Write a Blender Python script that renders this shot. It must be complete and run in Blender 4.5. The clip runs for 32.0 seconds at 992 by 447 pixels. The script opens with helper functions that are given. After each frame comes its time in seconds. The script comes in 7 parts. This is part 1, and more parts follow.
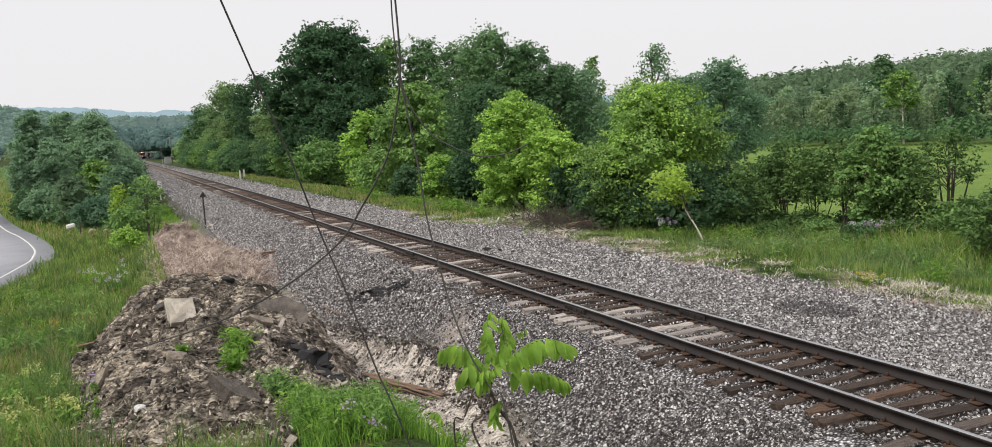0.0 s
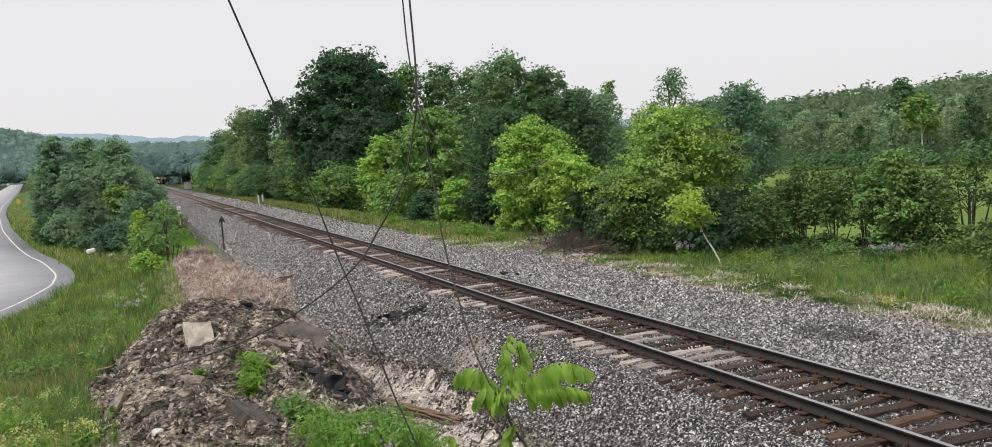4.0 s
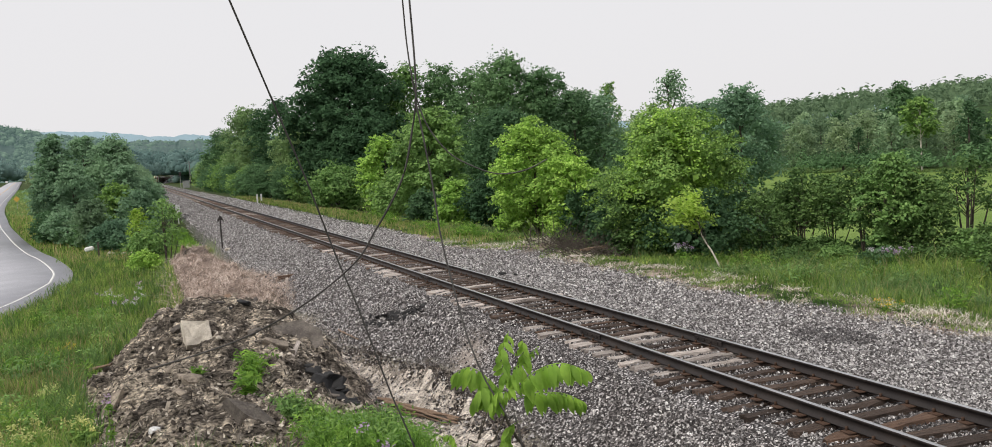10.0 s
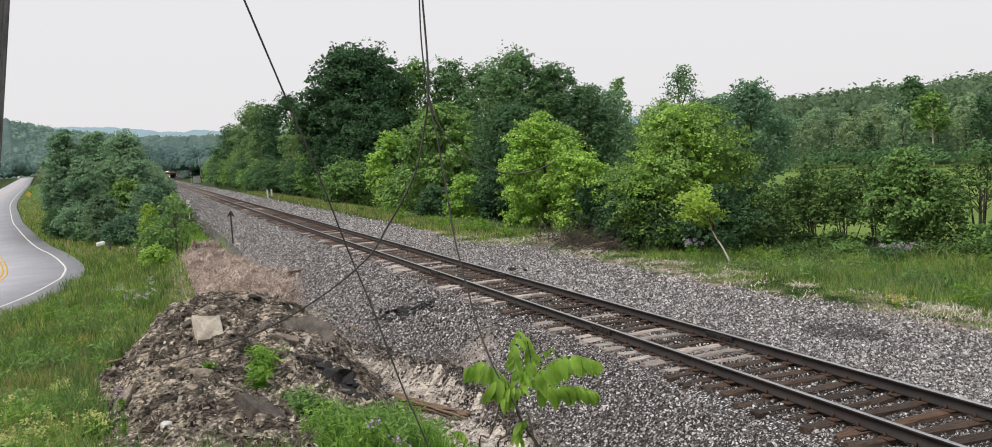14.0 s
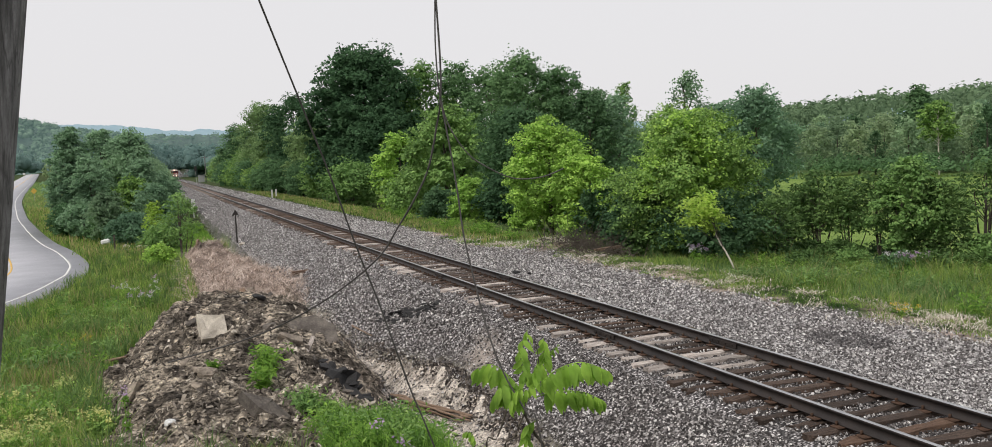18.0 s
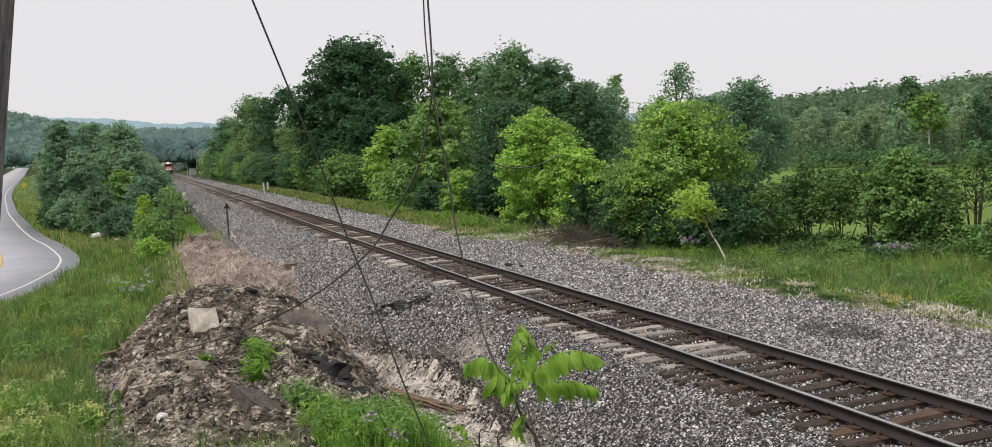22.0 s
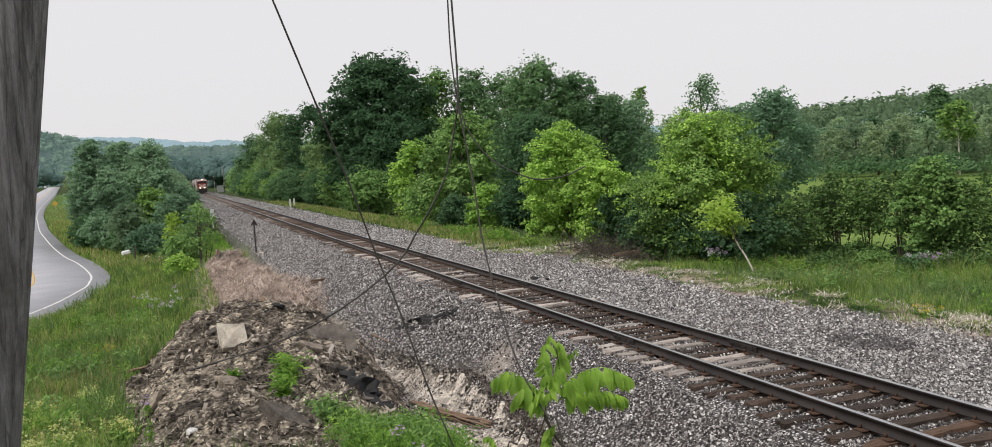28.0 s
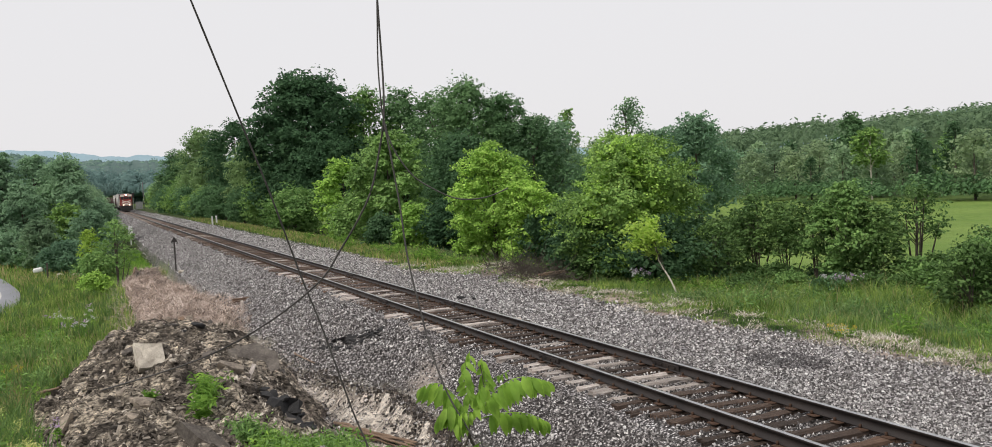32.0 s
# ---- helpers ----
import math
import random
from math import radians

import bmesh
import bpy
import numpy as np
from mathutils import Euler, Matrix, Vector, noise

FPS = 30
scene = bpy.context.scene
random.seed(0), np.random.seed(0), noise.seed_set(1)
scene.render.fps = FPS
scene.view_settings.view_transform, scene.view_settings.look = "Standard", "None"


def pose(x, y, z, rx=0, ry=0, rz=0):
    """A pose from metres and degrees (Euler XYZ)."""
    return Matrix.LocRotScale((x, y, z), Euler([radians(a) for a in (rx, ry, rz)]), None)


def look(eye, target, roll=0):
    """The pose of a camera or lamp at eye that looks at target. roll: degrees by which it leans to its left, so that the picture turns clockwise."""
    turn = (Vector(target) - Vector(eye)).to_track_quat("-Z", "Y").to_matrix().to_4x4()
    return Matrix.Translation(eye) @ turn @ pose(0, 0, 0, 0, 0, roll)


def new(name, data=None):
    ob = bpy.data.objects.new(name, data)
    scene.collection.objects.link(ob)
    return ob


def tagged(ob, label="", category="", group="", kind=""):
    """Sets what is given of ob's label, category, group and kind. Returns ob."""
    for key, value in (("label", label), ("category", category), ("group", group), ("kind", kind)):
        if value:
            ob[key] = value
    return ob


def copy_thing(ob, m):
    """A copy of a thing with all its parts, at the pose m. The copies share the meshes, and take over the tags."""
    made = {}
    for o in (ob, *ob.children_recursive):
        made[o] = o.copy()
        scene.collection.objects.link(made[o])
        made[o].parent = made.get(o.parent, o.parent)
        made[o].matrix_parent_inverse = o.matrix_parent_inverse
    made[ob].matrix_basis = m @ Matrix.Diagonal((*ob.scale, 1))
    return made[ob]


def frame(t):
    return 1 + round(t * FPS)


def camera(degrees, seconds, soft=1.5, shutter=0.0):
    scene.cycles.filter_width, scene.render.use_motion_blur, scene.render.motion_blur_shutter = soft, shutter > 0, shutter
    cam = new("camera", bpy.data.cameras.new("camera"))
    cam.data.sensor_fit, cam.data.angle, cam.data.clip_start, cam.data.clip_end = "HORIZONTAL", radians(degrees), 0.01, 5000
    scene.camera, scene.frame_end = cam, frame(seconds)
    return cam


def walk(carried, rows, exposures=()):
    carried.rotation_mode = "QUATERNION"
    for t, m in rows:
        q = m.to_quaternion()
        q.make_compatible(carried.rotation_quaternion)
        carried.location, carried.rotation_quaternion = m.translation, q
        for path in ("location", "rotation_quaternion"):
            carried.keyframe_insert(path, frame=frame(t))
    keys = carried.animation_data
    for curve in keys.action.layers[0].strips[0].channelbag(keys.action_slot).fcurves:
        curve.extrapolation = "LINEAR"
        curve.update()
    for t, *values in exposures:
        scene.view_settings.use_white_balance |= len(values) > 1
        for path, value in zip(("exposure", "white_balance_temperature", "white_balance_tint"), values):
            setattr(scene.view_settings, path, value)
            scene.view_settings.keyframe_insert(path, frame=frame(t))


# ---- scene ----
cam = camera(56.14, 32.0, soft=0.85)
# seconds, x, y, z, yaw to the right of the track, pitch, roll
PATH = [
    (0, -9.268, 0.001, 3.743, 21.729, -5.769, -3.916),
    (0.5, -9.254, 0.006, 3.740, 21.486, -5.500, -4.156),
    (1, -9.258, -0.002, 3.738, 21.977, -5.455, -4.023),
    (1.5, -9.269, 0.002, 3.731, 21.840, -5.322, -3.862),
    (2, -9.269, -0.013, 3.741, 21.364, -5.158, -4.002),
    (2.5, -9.258, 0.010, 3.736, 21.143, -4.722, -4.252),
    (3, -9.256, -0.002, 3.739, 21.031, -4.401, -4.253),
    (3.5, -9.265, -0.005, 3.737, 20.799, -4.162, -4.092),
    (5.5, -9.268, -0.015, 3.732, 20.738, -4.411, -4.063),
    (6, -9.271, -0.029, 3.733, 20.663, -4.194, -3.938),
    (6.5, -9.253, -0.012, 3.733, 20.428, -4.166, -3.894),
    (7, -9.247, -0.009, 3.734, 20.543, -4.076, -4.040),
    (7.5, -9.248, -0.009, 3.730, 20.698, -4.121, -4.084),
    (8, -9.258, -0.008, 3.725, 20.669, -4.038, -3.964),
    (8.5, -9.250, -0.006, 3.731, 20.417, -4.233, -4.061),
    (9, -9.261, -0.008, 3.731, 20.778, -4.367, -3.996),
    (9.5, -9.265, -0.003, 3.731, 20.923, -4.280, -3.872),
    (10, -9.264, -0.001, 3.726, 20.860, -4.160, -3.727),
    (10.5, -9.274, -0.006, 3.738, 20.822, -4.312, -3.606),
    (11, -9.280, 0.007, 3.736, 20.736, -4.596, -3.640),
    (11.5, -9.283, -0.001, 3.734, 20.565, -4.607, -3.722),
    (12, -9.278, 0.002, 3.721, 20.427, -4.510, -3.672),
    (12.5, -9.287, -0.007, 3.733, 20.291, -4.530, -3.739),
    (13, -9.280, -0.000, 3.730, 20.250, -4.593, -3.700),
    (13.5, -9.276, 0.006, 3.719, 20.247, -4.531, -3.745),
    (14, -9.276, 0.006, 3.728, 20.255, -4.405, -3.718),
    (14.5, -9.271, -0.001, 3.733, 20.198, -4.309, -3.757),
    (16.5, -9.294, -0.003, 3.732, 20.292, -4.173, -2.941),
    (17, -9.301, -0.008, 3.732, 20.157, -4.199, -2.893),
    (17.5, -9.304, 0.001, 3.735, 20.090, -4.168, -2.805),
    (18, -9.311, -0.000, 3.729, 20.038, -4.207, -2.967),
    (18.5, -9.304, -0.003, 3.730, 20.047, -4.042, -2.946),
    (19, -9.306, -0.005, 3.732, 20.107, -3.874, -2.943),
    (19.5, -9.310, -0.003, 3.728, 20.123, -3.829, -2.861),
    (20, -9.311, 0.007, 3.732, 20.030, -3.974, -2.823),
    (20.5, -9.309, 0.008, 3.729, 20.083, -4.154, -2.939),
    (21, -9.311, 0.003, 3.726, 20.223, -4.315, -3.054),
    (21.5, -9.300, 0.009, 3.731, 20.440, -4.631, -3.268),
    (22, -9.309, 0.002, 3.728, 20.495, -4.687, -3.080),
    (22.5, -9.323, 0.004, 3.730, 20.406, -4.556, -2.813),
    (23, -9.319, 0.010, 3.732, 20.241, -4.357, -2.839),
    (23.5, -9.323, 0.001, 3.736, 20.028, -4.435, -2.956),
    (24, -9.328, 0.005, 3.729, 20.041, -4.391, -2.879),
    (24.5, -9.320, 0.006, 3.729, 20.067, -4.397, -2.927),
    (26.5, -9.316, 0.002, 3.735, 20.071, -4.449, -2.945),
    (27, -9.324, -0.001, 3.727, 20.117, -3.704, -2.873),
    (27.5, -9.322, -0.006, 3.720, 19.685, -3.851, -3.899),
    (28, -9.317, -0.000, 3.717, 18.989, -3.739, -3.768),
    (28.5, -9.292, -0.005, 3.710, 19.523, -3.568, -3.751),
    (29, -9.330, 0.009, 3.716, 20.741, -3.672, -4.102),
    (29.5, -9.341, 0.023, 3.716, 21.731, -4.161, -3.384),
    (30, -9.323, 0.006, 3.712, 22.122, -3.659, -2.323),
    (30.5, -9.323, -0.004, 3.714, 22.290, -3.029, -2.218),
    (31, -9.300, 0.011, 3.717, 22.975, -2.788, -2.915),
    (31.5, -9.300, 0.006, 3.719, 23.583, -2.656, -2.816),
    (32, -9.310, -0.001, 3.705, 23.549, -2.792, -3.026),
]
walk(cam, [(t, pose(x, y, z, 90 + p, 0, -w) @ pose(0, 0, 0, 0, 0, r)) for t, x, y, z, w, p, r in PATH],
     [(0, 0.05), (1.5, 0.02), (3, 0.0), (6, -0.01), (14, -0.02), (18, -0.06), (24, -0.06), (28, -0.06), (32, -0.02)])

# ---- world and light: a bright hazy overcast ----
SUN_EL, SUN_AZ = radians(48), radians(250)
world = bpy.data.worlds.new("world")
scene.world = world
world.use_nodes = True
wn, wl = world.node_tree.nodes, world.node_tree.links
sky = wn.new("ShaderNodeTexSky")
sky.sky_type, sky.sun_disc = "NISHITA", False
sky.sun_elevation, sky.sun_rotation = SUN_EL, SUN_AZ
sky.air_density, sky.dust_density, sky.ozone_density = 1.0, 5.0, 1.0
dim = wn.new("ShaderNodeMix")
dim.data_type = "RGBA"
dim.inputs["Factor"].default_value = 0.90
scale_sky = wn.new("ShaderNodeVectorMath")
scale_sky.operation = "SCALE"
scale_sky.inputs["Scale"].default_value = 0.09
wl.new(sky.outputs["Color"], scale_sky.inputs[0])
wl.new(scale_sky.outputs["Vector"], dim.inputs["A"])
dim.inputs["B"].default_value = (0.9, 0.885, 0.9, 1)
wl.new(dim.outputs["Result"], wn["Background"].inputs["Color"])
wn["Background"].inputs["Strength"].default_value = 1.0
sun = new("sun", bpy.data.lights.new("sun", "SUN"))
sun.data.energy, sun.data.angle, sun.data.color = 2.3, radians(14), (1.0, 0.95, 0.87)
sun.matrix_world = look((0, 0, 0), (-math.sin(SUN_AZ) * math.cos(SUN_EL), -math.cos(SUN_AZ) * math.cos(SUN_EL), -math.sin(SUN_EL)))
scene.view_settings.exposure = 0.0


# ---- materials ----
def nodes(name):
    m = bpy.data.materials.new(name)
    m.use_nodes = True
    return m, m.node_tree.nodes, m.node_tree.links, m.node_tree.nodes["Principled BSDF"]


def ramp(n, stops):
    r = n.new("ShaderNodeValToRGB")
    while len(r.color_ramp.elements) < len(stops):
        r.color_ramp.elements.new(0.5)
    for e, (at, c) in zip(r.color_ramp.elements, stops):
        e.position, e.color = at, (*c, 1)
    return r


def noise_tex(n, l, size, detail=4.0, rough=0.6, stretch=None):
    tc = n.new("ShaderNodeTexCoord")
    t = n.new("ShaderNodeTexNoise")
    t.inputs["Scale"].default_value, t.inputs["Detail"].default_value, t.inputs["Roughness"].default_value = 1 / size, detail, rough
    if stretch:
        mp = n.new("ShaderNodeMapping")
        mp.inputs["Scale"].default_value = stretch
        l.new(tc.outputs["Object"], mp.inputs["Vector"])
        l.new(mp.outputs["Vector"], t.inputs["Vector"])
    else:
        l.new(tc.outputs["Object"], t.inputs["Vector"])
    return t


def mixed(n, l, a, b, fac, kind="MIX"):
    x = n.new("ShaderNodeMix")
    x.data_type, x.blend_type = "RGBA", kind
    for key, v in (("Factor", fac), ("A", a), ("B", b)):
        if isinstance(v, (int, float)):
            x.inputs[key].default_value = v
        elif isinstance(v, tuple):
            x.inputs[key].default_value = (*v, 1)
        else:
            l.new(v, x.inputs[key])
    return x.outputs["Result"]


def surface(name, dark, light, size=0.3, fine=0.02, rough=0.8, metal=0.0, bump=0.3, stretch=None, vary=0.0, stain=None):
    """Two scales of noise between two colours, a fine bump, and a change from piece to piece."""
    m, n, l, p = nodes(name)
    big, small = noise_tex(n, l, size, 4, 0.6, stretch), noise_tex(n, l, fine, 3, 0.6, stretch)
    r1 = ramp(n, [(0.3, dark), (0.7, light)])
    l.new(big.outputs["Fac"], r1.inputs["Fac"])
    r2 = ramp(n, [(0.25, (0.55, 0.55, 0.55)), (0.75, (1.25, 1.25, 1.25))])
    l.new(small.outputs["Fac"], r2.inputs["Fac"])
    col = mixed(n, l, r1.outputs["Color"], r2.outputs["Color"], 0.8, "MULTIPLY")
    if stain:
        s = noise_tex(n, l, size * 3, 5, 0.7)
        rs = ramp(n, [(0.5, (0, 0, 0)), (0.68, (1, 1, 1))])
        l.new(s.outputs["Fac"], rs.inputs["Fac"])
        col = mixed(n, l, col, stain, rs.outputs["Color"])
    if vary:
        info = n.new("ShaderNodeObjectInfo")
        rv = ramp(n, [(0.0, (1 - vary,) * 3), (1.0, (1 + vary,) * 3)])
        l.new(info.outputs["Random"], rv.inputs["Fac"])
        col = mixed(n, l, col, rv.outputs["Color"], 1.0, "MULTIPLY")
    l.new(col, p.inputs["Base Color"])
    p.inputs["Roughness"].default_value, p.inputs["Metallic"].default_value = rough, metal
    if bump:
        b = n.new("ShaderNodeBump")
        b.inputs["Strength"].default_value, b.inputs["Distance"].default_value = bump, fine
        l.new(small.outputs["Fac"], b.inputs["Height"])
        l.new(b.outputs["Normal"], p.inputs["Normal"])
    return m


def leafy(name, c0, c1, c2, glow=0.35, size=1.2, rough=0.55, apart=0.18, patch=0.0):
    """Leaves: colour changes from leaf to leaf and from bough to bough; light passes through."""
    m, n, l, p = nodes(name)
    g = n.new("ShaderNodeNewGeometry")
    def dull(c, k=0.1):
        y = 0.3 * c[0] + 0.6 * c[1] + 0.1 * c[2]
        return tuple((v * (1 - k) + y * k) for v in c)
    c0, c1, c2 = dull(c0), dull(c1), dull(c2)
    k = 0.45 if size >= 2.5 else 0.65
    c0, c2 = tuple(k * a + (1 - k) * b for a, b in zip(c0, c1)), tuple(k * a + (1 - k) * b for a, b in zip(c2, c1))
    r = ramp(n, [(0.0, c0), (0.55, c1), (1.0, c2)])
    l.new(g.outputs["Random Per Island"], r.inputs["Fac"])
    big = noise_tex(n, l, size, 3, 0.6)
    rb = ramp(n, [(0.3, (0.62 - patch, 0.66 - 0.8 * patch, 0.62 - patch)), (0.72, (1.3 + 1.2 * patch, 1.25 + 0.7 * patch, 1.15))])
    l.new(big.outputs["Fac"], rb.inputs["Fac"])
    col = mixed(n, l, r.outputs["Color"], rb.outputs["Color"], 1.0, "MULTIPLY")
    info = n.new("ShaderNodeObjectInfo")
    rv = ramp(n, [(0.0, (1 - apart, 1 - 0.8 * apart, 1 - 0.75 * apart)), (1.0, (1 + apart, 1 + 0.7 * apart, 1 + 0.55 * apart))])
    l.new(info.outputs["Random"], rv.inputs["Fac"])
    col = mixed(n, l, col, rv.outputs["Color"], 1.0, "MULTIPLY")
    l.new(col, p.inputs["Base Color"])
    p.inputs["Roughness"].default_value = rough
    p.inputs["Specular IOR Level"].default_value = 0.04 if size >= 2.5 else 0.09
    tr = n.new("ShaderNodeBsdfTranslucent")
    l.new(col, tr.inputs["Color"])
    mx = n.new("ShaderNodeMixShader")
    mx.inputs["Fac"].default_value = min(0.5, glow + 0.12)
    l.new(p.outputs["BSDF"], mx.inputs[1])
    l.new(tr.outputs["BSDF"], mx.inputs[2])
    l.new(mx.outputs["Shader"], n["Material Output"].inputs["Surface"])
    return m


def lumps(name, stops, rough=0.9, fine=0.01):
    """Loose pieces, each of its own shade."""
    m, n, l, p = nodes(name)
    g = n.new("ShaderNodeNewGeometry")
    r = ramp(n, stops)
    l.new(g.outputs["Random Per Island"], r.inputs["Fac"])
    s = noise_tex(n, l, fine, 3)
    r2 = ramp(n, [(0.3, (0.7, 0.7, 0.7)), (0.7, (1.2, 1.2, 1.2))])
    l.new(s.outputs["Fac"], r2.inputs["Fac"])
    l.new(mixed(n, l, r.outputs["Color"], r2.outputs["Color"], 1.0, "MULTIPLY"), p.inputs["Base Color"])
    p.inputs["Roughness"].default_value = rough
    p.inputs["Specular IOR Level"].default_value = 0.2
    return m


def ground_material():
    """One sheet: soil and turf, with ballast, bare dirt, straw and hayfield where the zone layers say so."""
    m, n, l, p = nodes("ground_cover")
    def zone(layer):
        a = n.new("ShaderNodeVertexColor")
        a.layer_name = layer
        s = n.new("ShaderNodeSeparateColor")
        l.new(a.outputs["Color"], s.inputs["Color"])
        return s
    za, zb = zone("zone_a"), zone("zone_b")
    tc = n.new("ShaderNodeTexCoord")
    def two(size, stops, fine, k=0.8):
        b, f = noise_tex(n, l, size, 5, 0.65), noise_tex(n, l, fine, 3, 0.6)
        r = ramp(n, stops)
        l.new(b.outputs["Fac"], r.inputs["Fac"])
        r2 = ramp(n, [(0.25, (0.5, 0.5, 0.5)), (0.75, (1.3, 1.3, 1.3))])
        l.new(f.outputs["Fac"], r2.inputs["Fac"])
        return mixed(n, l, r.outputs["Color"], r2.outputs["Color"], k, "MULTIPLY")
    turf = two(1.1, [(0.3, (0.02, 0.036, 0.01)), (0.5, (0.045, 0.075, 0.018)), (0.7, (0.11, 0.115, 0.04))], 0.06, 1.0)
    field = two(9.0, [(0.3, (0.13, 0.22, 0.045)), (0.7, (0.2, 0.29, 0.07))], 0.5, 0.5)
    dirt = two(0.7, [(0.25, (0.17, 0.14, 0.115)), (0.6, (0.27, 0.225, 0.185)), (0.85, (0.36, 0.31, 0.26))], 0.035)
    sand = two(0.28, [(0.3, (0.1, 0.083, 0.07)), (0.47, (0.32, 0.278, 0.245)), (0.68, (0.64, 0.575, 0.52))], 0.03, 1.0)
    straw = two(0.6, [(0.3, (0.09, 0.068, 0.055)), (0.5, (0.33, 0.26, 0.22)), (0.68, (0.64, 0.53, 0.465))], 0.05, 1.0)
    wood = two(14.0, [(0.3, (0.028, 0.06, 0.022)), (0.7, (0.05, 0.095, 0.03))], 2.2)
    v = n.new("ShaderNodeTexVoronoi")
    v.inputs["Scale"].default_value = 23
    l.new(tc.outputs["Object"], v.inputs["Vector"])
    sp = n.new("ShaderNodeSeparateColor")
    l.new(v.outputs["Color"], sp.inputs["Color"])
    stone = ramp(n, [(0.0, (0.14, 0.131, 0.13)), (0.4, (0.38, 0.36, 0.356)), (0.8, (0.72, 0.7, 0.695)), (1.0, (0.95, 0.94, 0.935))])
    l.new(sp.outputs[0], stone.inputs["Fac"])
    gap = ramp(n, [(0.2, (1, 1, 1)), (0.6, (0.1, 0.1, 0.1))])
    l.new(v.outputs["Distance"], gap.inputs["Fac"])
    gravel = mixed(n, l, stone.outputs["Color"], gap.outputs["Color"], 1.0, "MULTIPLY")
    patch = noise_tex(n, l, 1.0, 6, 0.72)
    rp = ramp(n, [(0.3, (0.58, 0.55, 0.54)), (0.7, (1.3, 1.3, 1.32))])
    l.new(patch.outputs["Fac"], rp.inputs["Fac"])
    gravel = mixed(n, l, gravel, rp.outputs["Color"], 1.0, "MULTIPLY")
    speck = noise_tex(n, l, 0.16, 2, 0.7)
    rk = ramp(n, [(0.35, (0.8, 0.79, 0.79)), (0.65, (1.25, 1.25, 1.25))])
    l.new(speck.outputs["Fac"], rk.inputs["Fac"])
    gravel = mixed(n, l, gravel, rk.outputs["Color"], 1.0, "MULTIPLY")
    gravel = mixed(n, l, gravel, (0.05, 0.045, 0.045), zb.outputs["Green"])
    col = mixed(n, l, turf, field, zb.outputs["Red"])
    col = mixed(n, l, col, wood, zb.outputs["Blue"])
    col = mixed(n, l, col, gravel, za.outputs["Red"])
    col = mixed(n, l, col, straw, za.outputs["Blue"])
    col = mixed(n, l, col, mixed(n, l, sand, dirt, 0.25), za.outputs["Green"])
    l.new(col, p.inputs["Base Color"])
    p.inputs["Roughness"].default_value = 0.95
    p.inputs["Specular IOR Level"].default_value = 0.15
    b = n.new("ShaderNodeBump")
    b.inputs["Strength"].default_value, b.inputs["Distance"].default_value = 0.8, 0.03
    l.new(gap.outputs["Color"], b.inputs["Height"])
    l.new(b.outputs["Normal"], p.inputs["Normal"])
    return m


GROUND = ground_material()
BALLAST_BROWN = lumps("brownish_ballast_stone", [(0.0, (0.022, 0.02, 0.02)), (0.42, (0.066, 0.06, 0.059)), (0.72, (0.17, 0.157, 0.154)), (0.9, (0.43, 0.41, 0.402)), (1.0, (0.74, 0.715, 0.7))])
CINDER = lumps("dark_cinder", [(0.0, (0.03, 0.028, 0.03)), (0.6, (0.085, 0.08, 0.082)), (1.0, (0.22, 0.215, 0.215))])
BALLAST = lumps("ballast_stone", [(0.0, (0.04, 0.037, 0.037)), (0.3, (0.13, 0.122, 0.12)), (0.62, (0.31, 0.298, 0.297)), (0.9, (0.55, 0.535, 0.53)), (1.0, (0.78, 0.77, 0.76))])
CLOD = lumps("clods", [(0.0, (0.045, 0.037, 0.031)), (0.5, (0.13, 0.113, 0.096)), (0.82, (0.37, 0.325, 0.272)), (1.0, (0.7, 0.635, 0.55))], fine=0.03)
SOIL = lumps("dark_crumbling_soil", [(0.0, (0.018, 0.015, 0.013)), (0.6, (0.07, 0.058, 0.05)), (1.0, (0.22, 0.188, 0.162))], fine=0.03)
CLAY = surface("tan_clay", (0.15, 0.124, 0.1), (0.42, 0.355, 0.285), 0.12, 0.02, 0.95, 0, 1.0)
EARTH = surface("dark_packed_earth", (0.07, 0.06, 0.053), (0.2, 0.175, 0.152), 0.25, 0.03, 0.95, 0, 0.8)


def heap_material():
    """Tipped earth: dark soil and tan clay in patches; crumb tones paint crevice shade and bright crests."""
    m, n, l, p = nodes("heaped_dirt")
    patch = noise_tex(n, l, 0.55, 4, 0.6)
    soil = ramp(n, [(0.34, (0.07, 0.061, 0.053)), (0.48, (0.18, 0.157, 0.132)), (0.585, (0.5, 0.44, 0.362))])
    l.new(patch.outputs["Fac"], soil.inputs["Fac"])
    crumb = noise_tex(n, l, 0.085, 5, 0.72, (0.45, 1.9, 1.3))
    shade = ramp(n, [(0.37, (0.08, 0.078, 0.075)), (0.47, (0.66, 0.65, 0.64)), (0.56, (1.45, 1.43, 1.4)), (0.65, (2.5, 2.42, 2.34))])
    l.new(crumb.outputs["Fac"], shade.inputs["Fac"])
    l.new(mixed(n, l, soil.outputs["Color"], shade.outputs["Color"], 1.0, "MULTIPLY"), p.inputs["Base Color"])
    p.inputs["Roughness"].default_value = 0.95
    p.inputs["Specular IOR Level"].default_value = 0.15
    b = n.new("ShaderNodeBump")
    b.inputs["Strength"].default_value, b.inputs["Distance"].default_value = 1.0, 0.12
    l.new(crumb.outputs["Fac"], b.inputs["Height"])
    l.new(b.outputs["Normal"], p.inputs["Normal"])
    return m


HEAP_DIRT = heap_material()


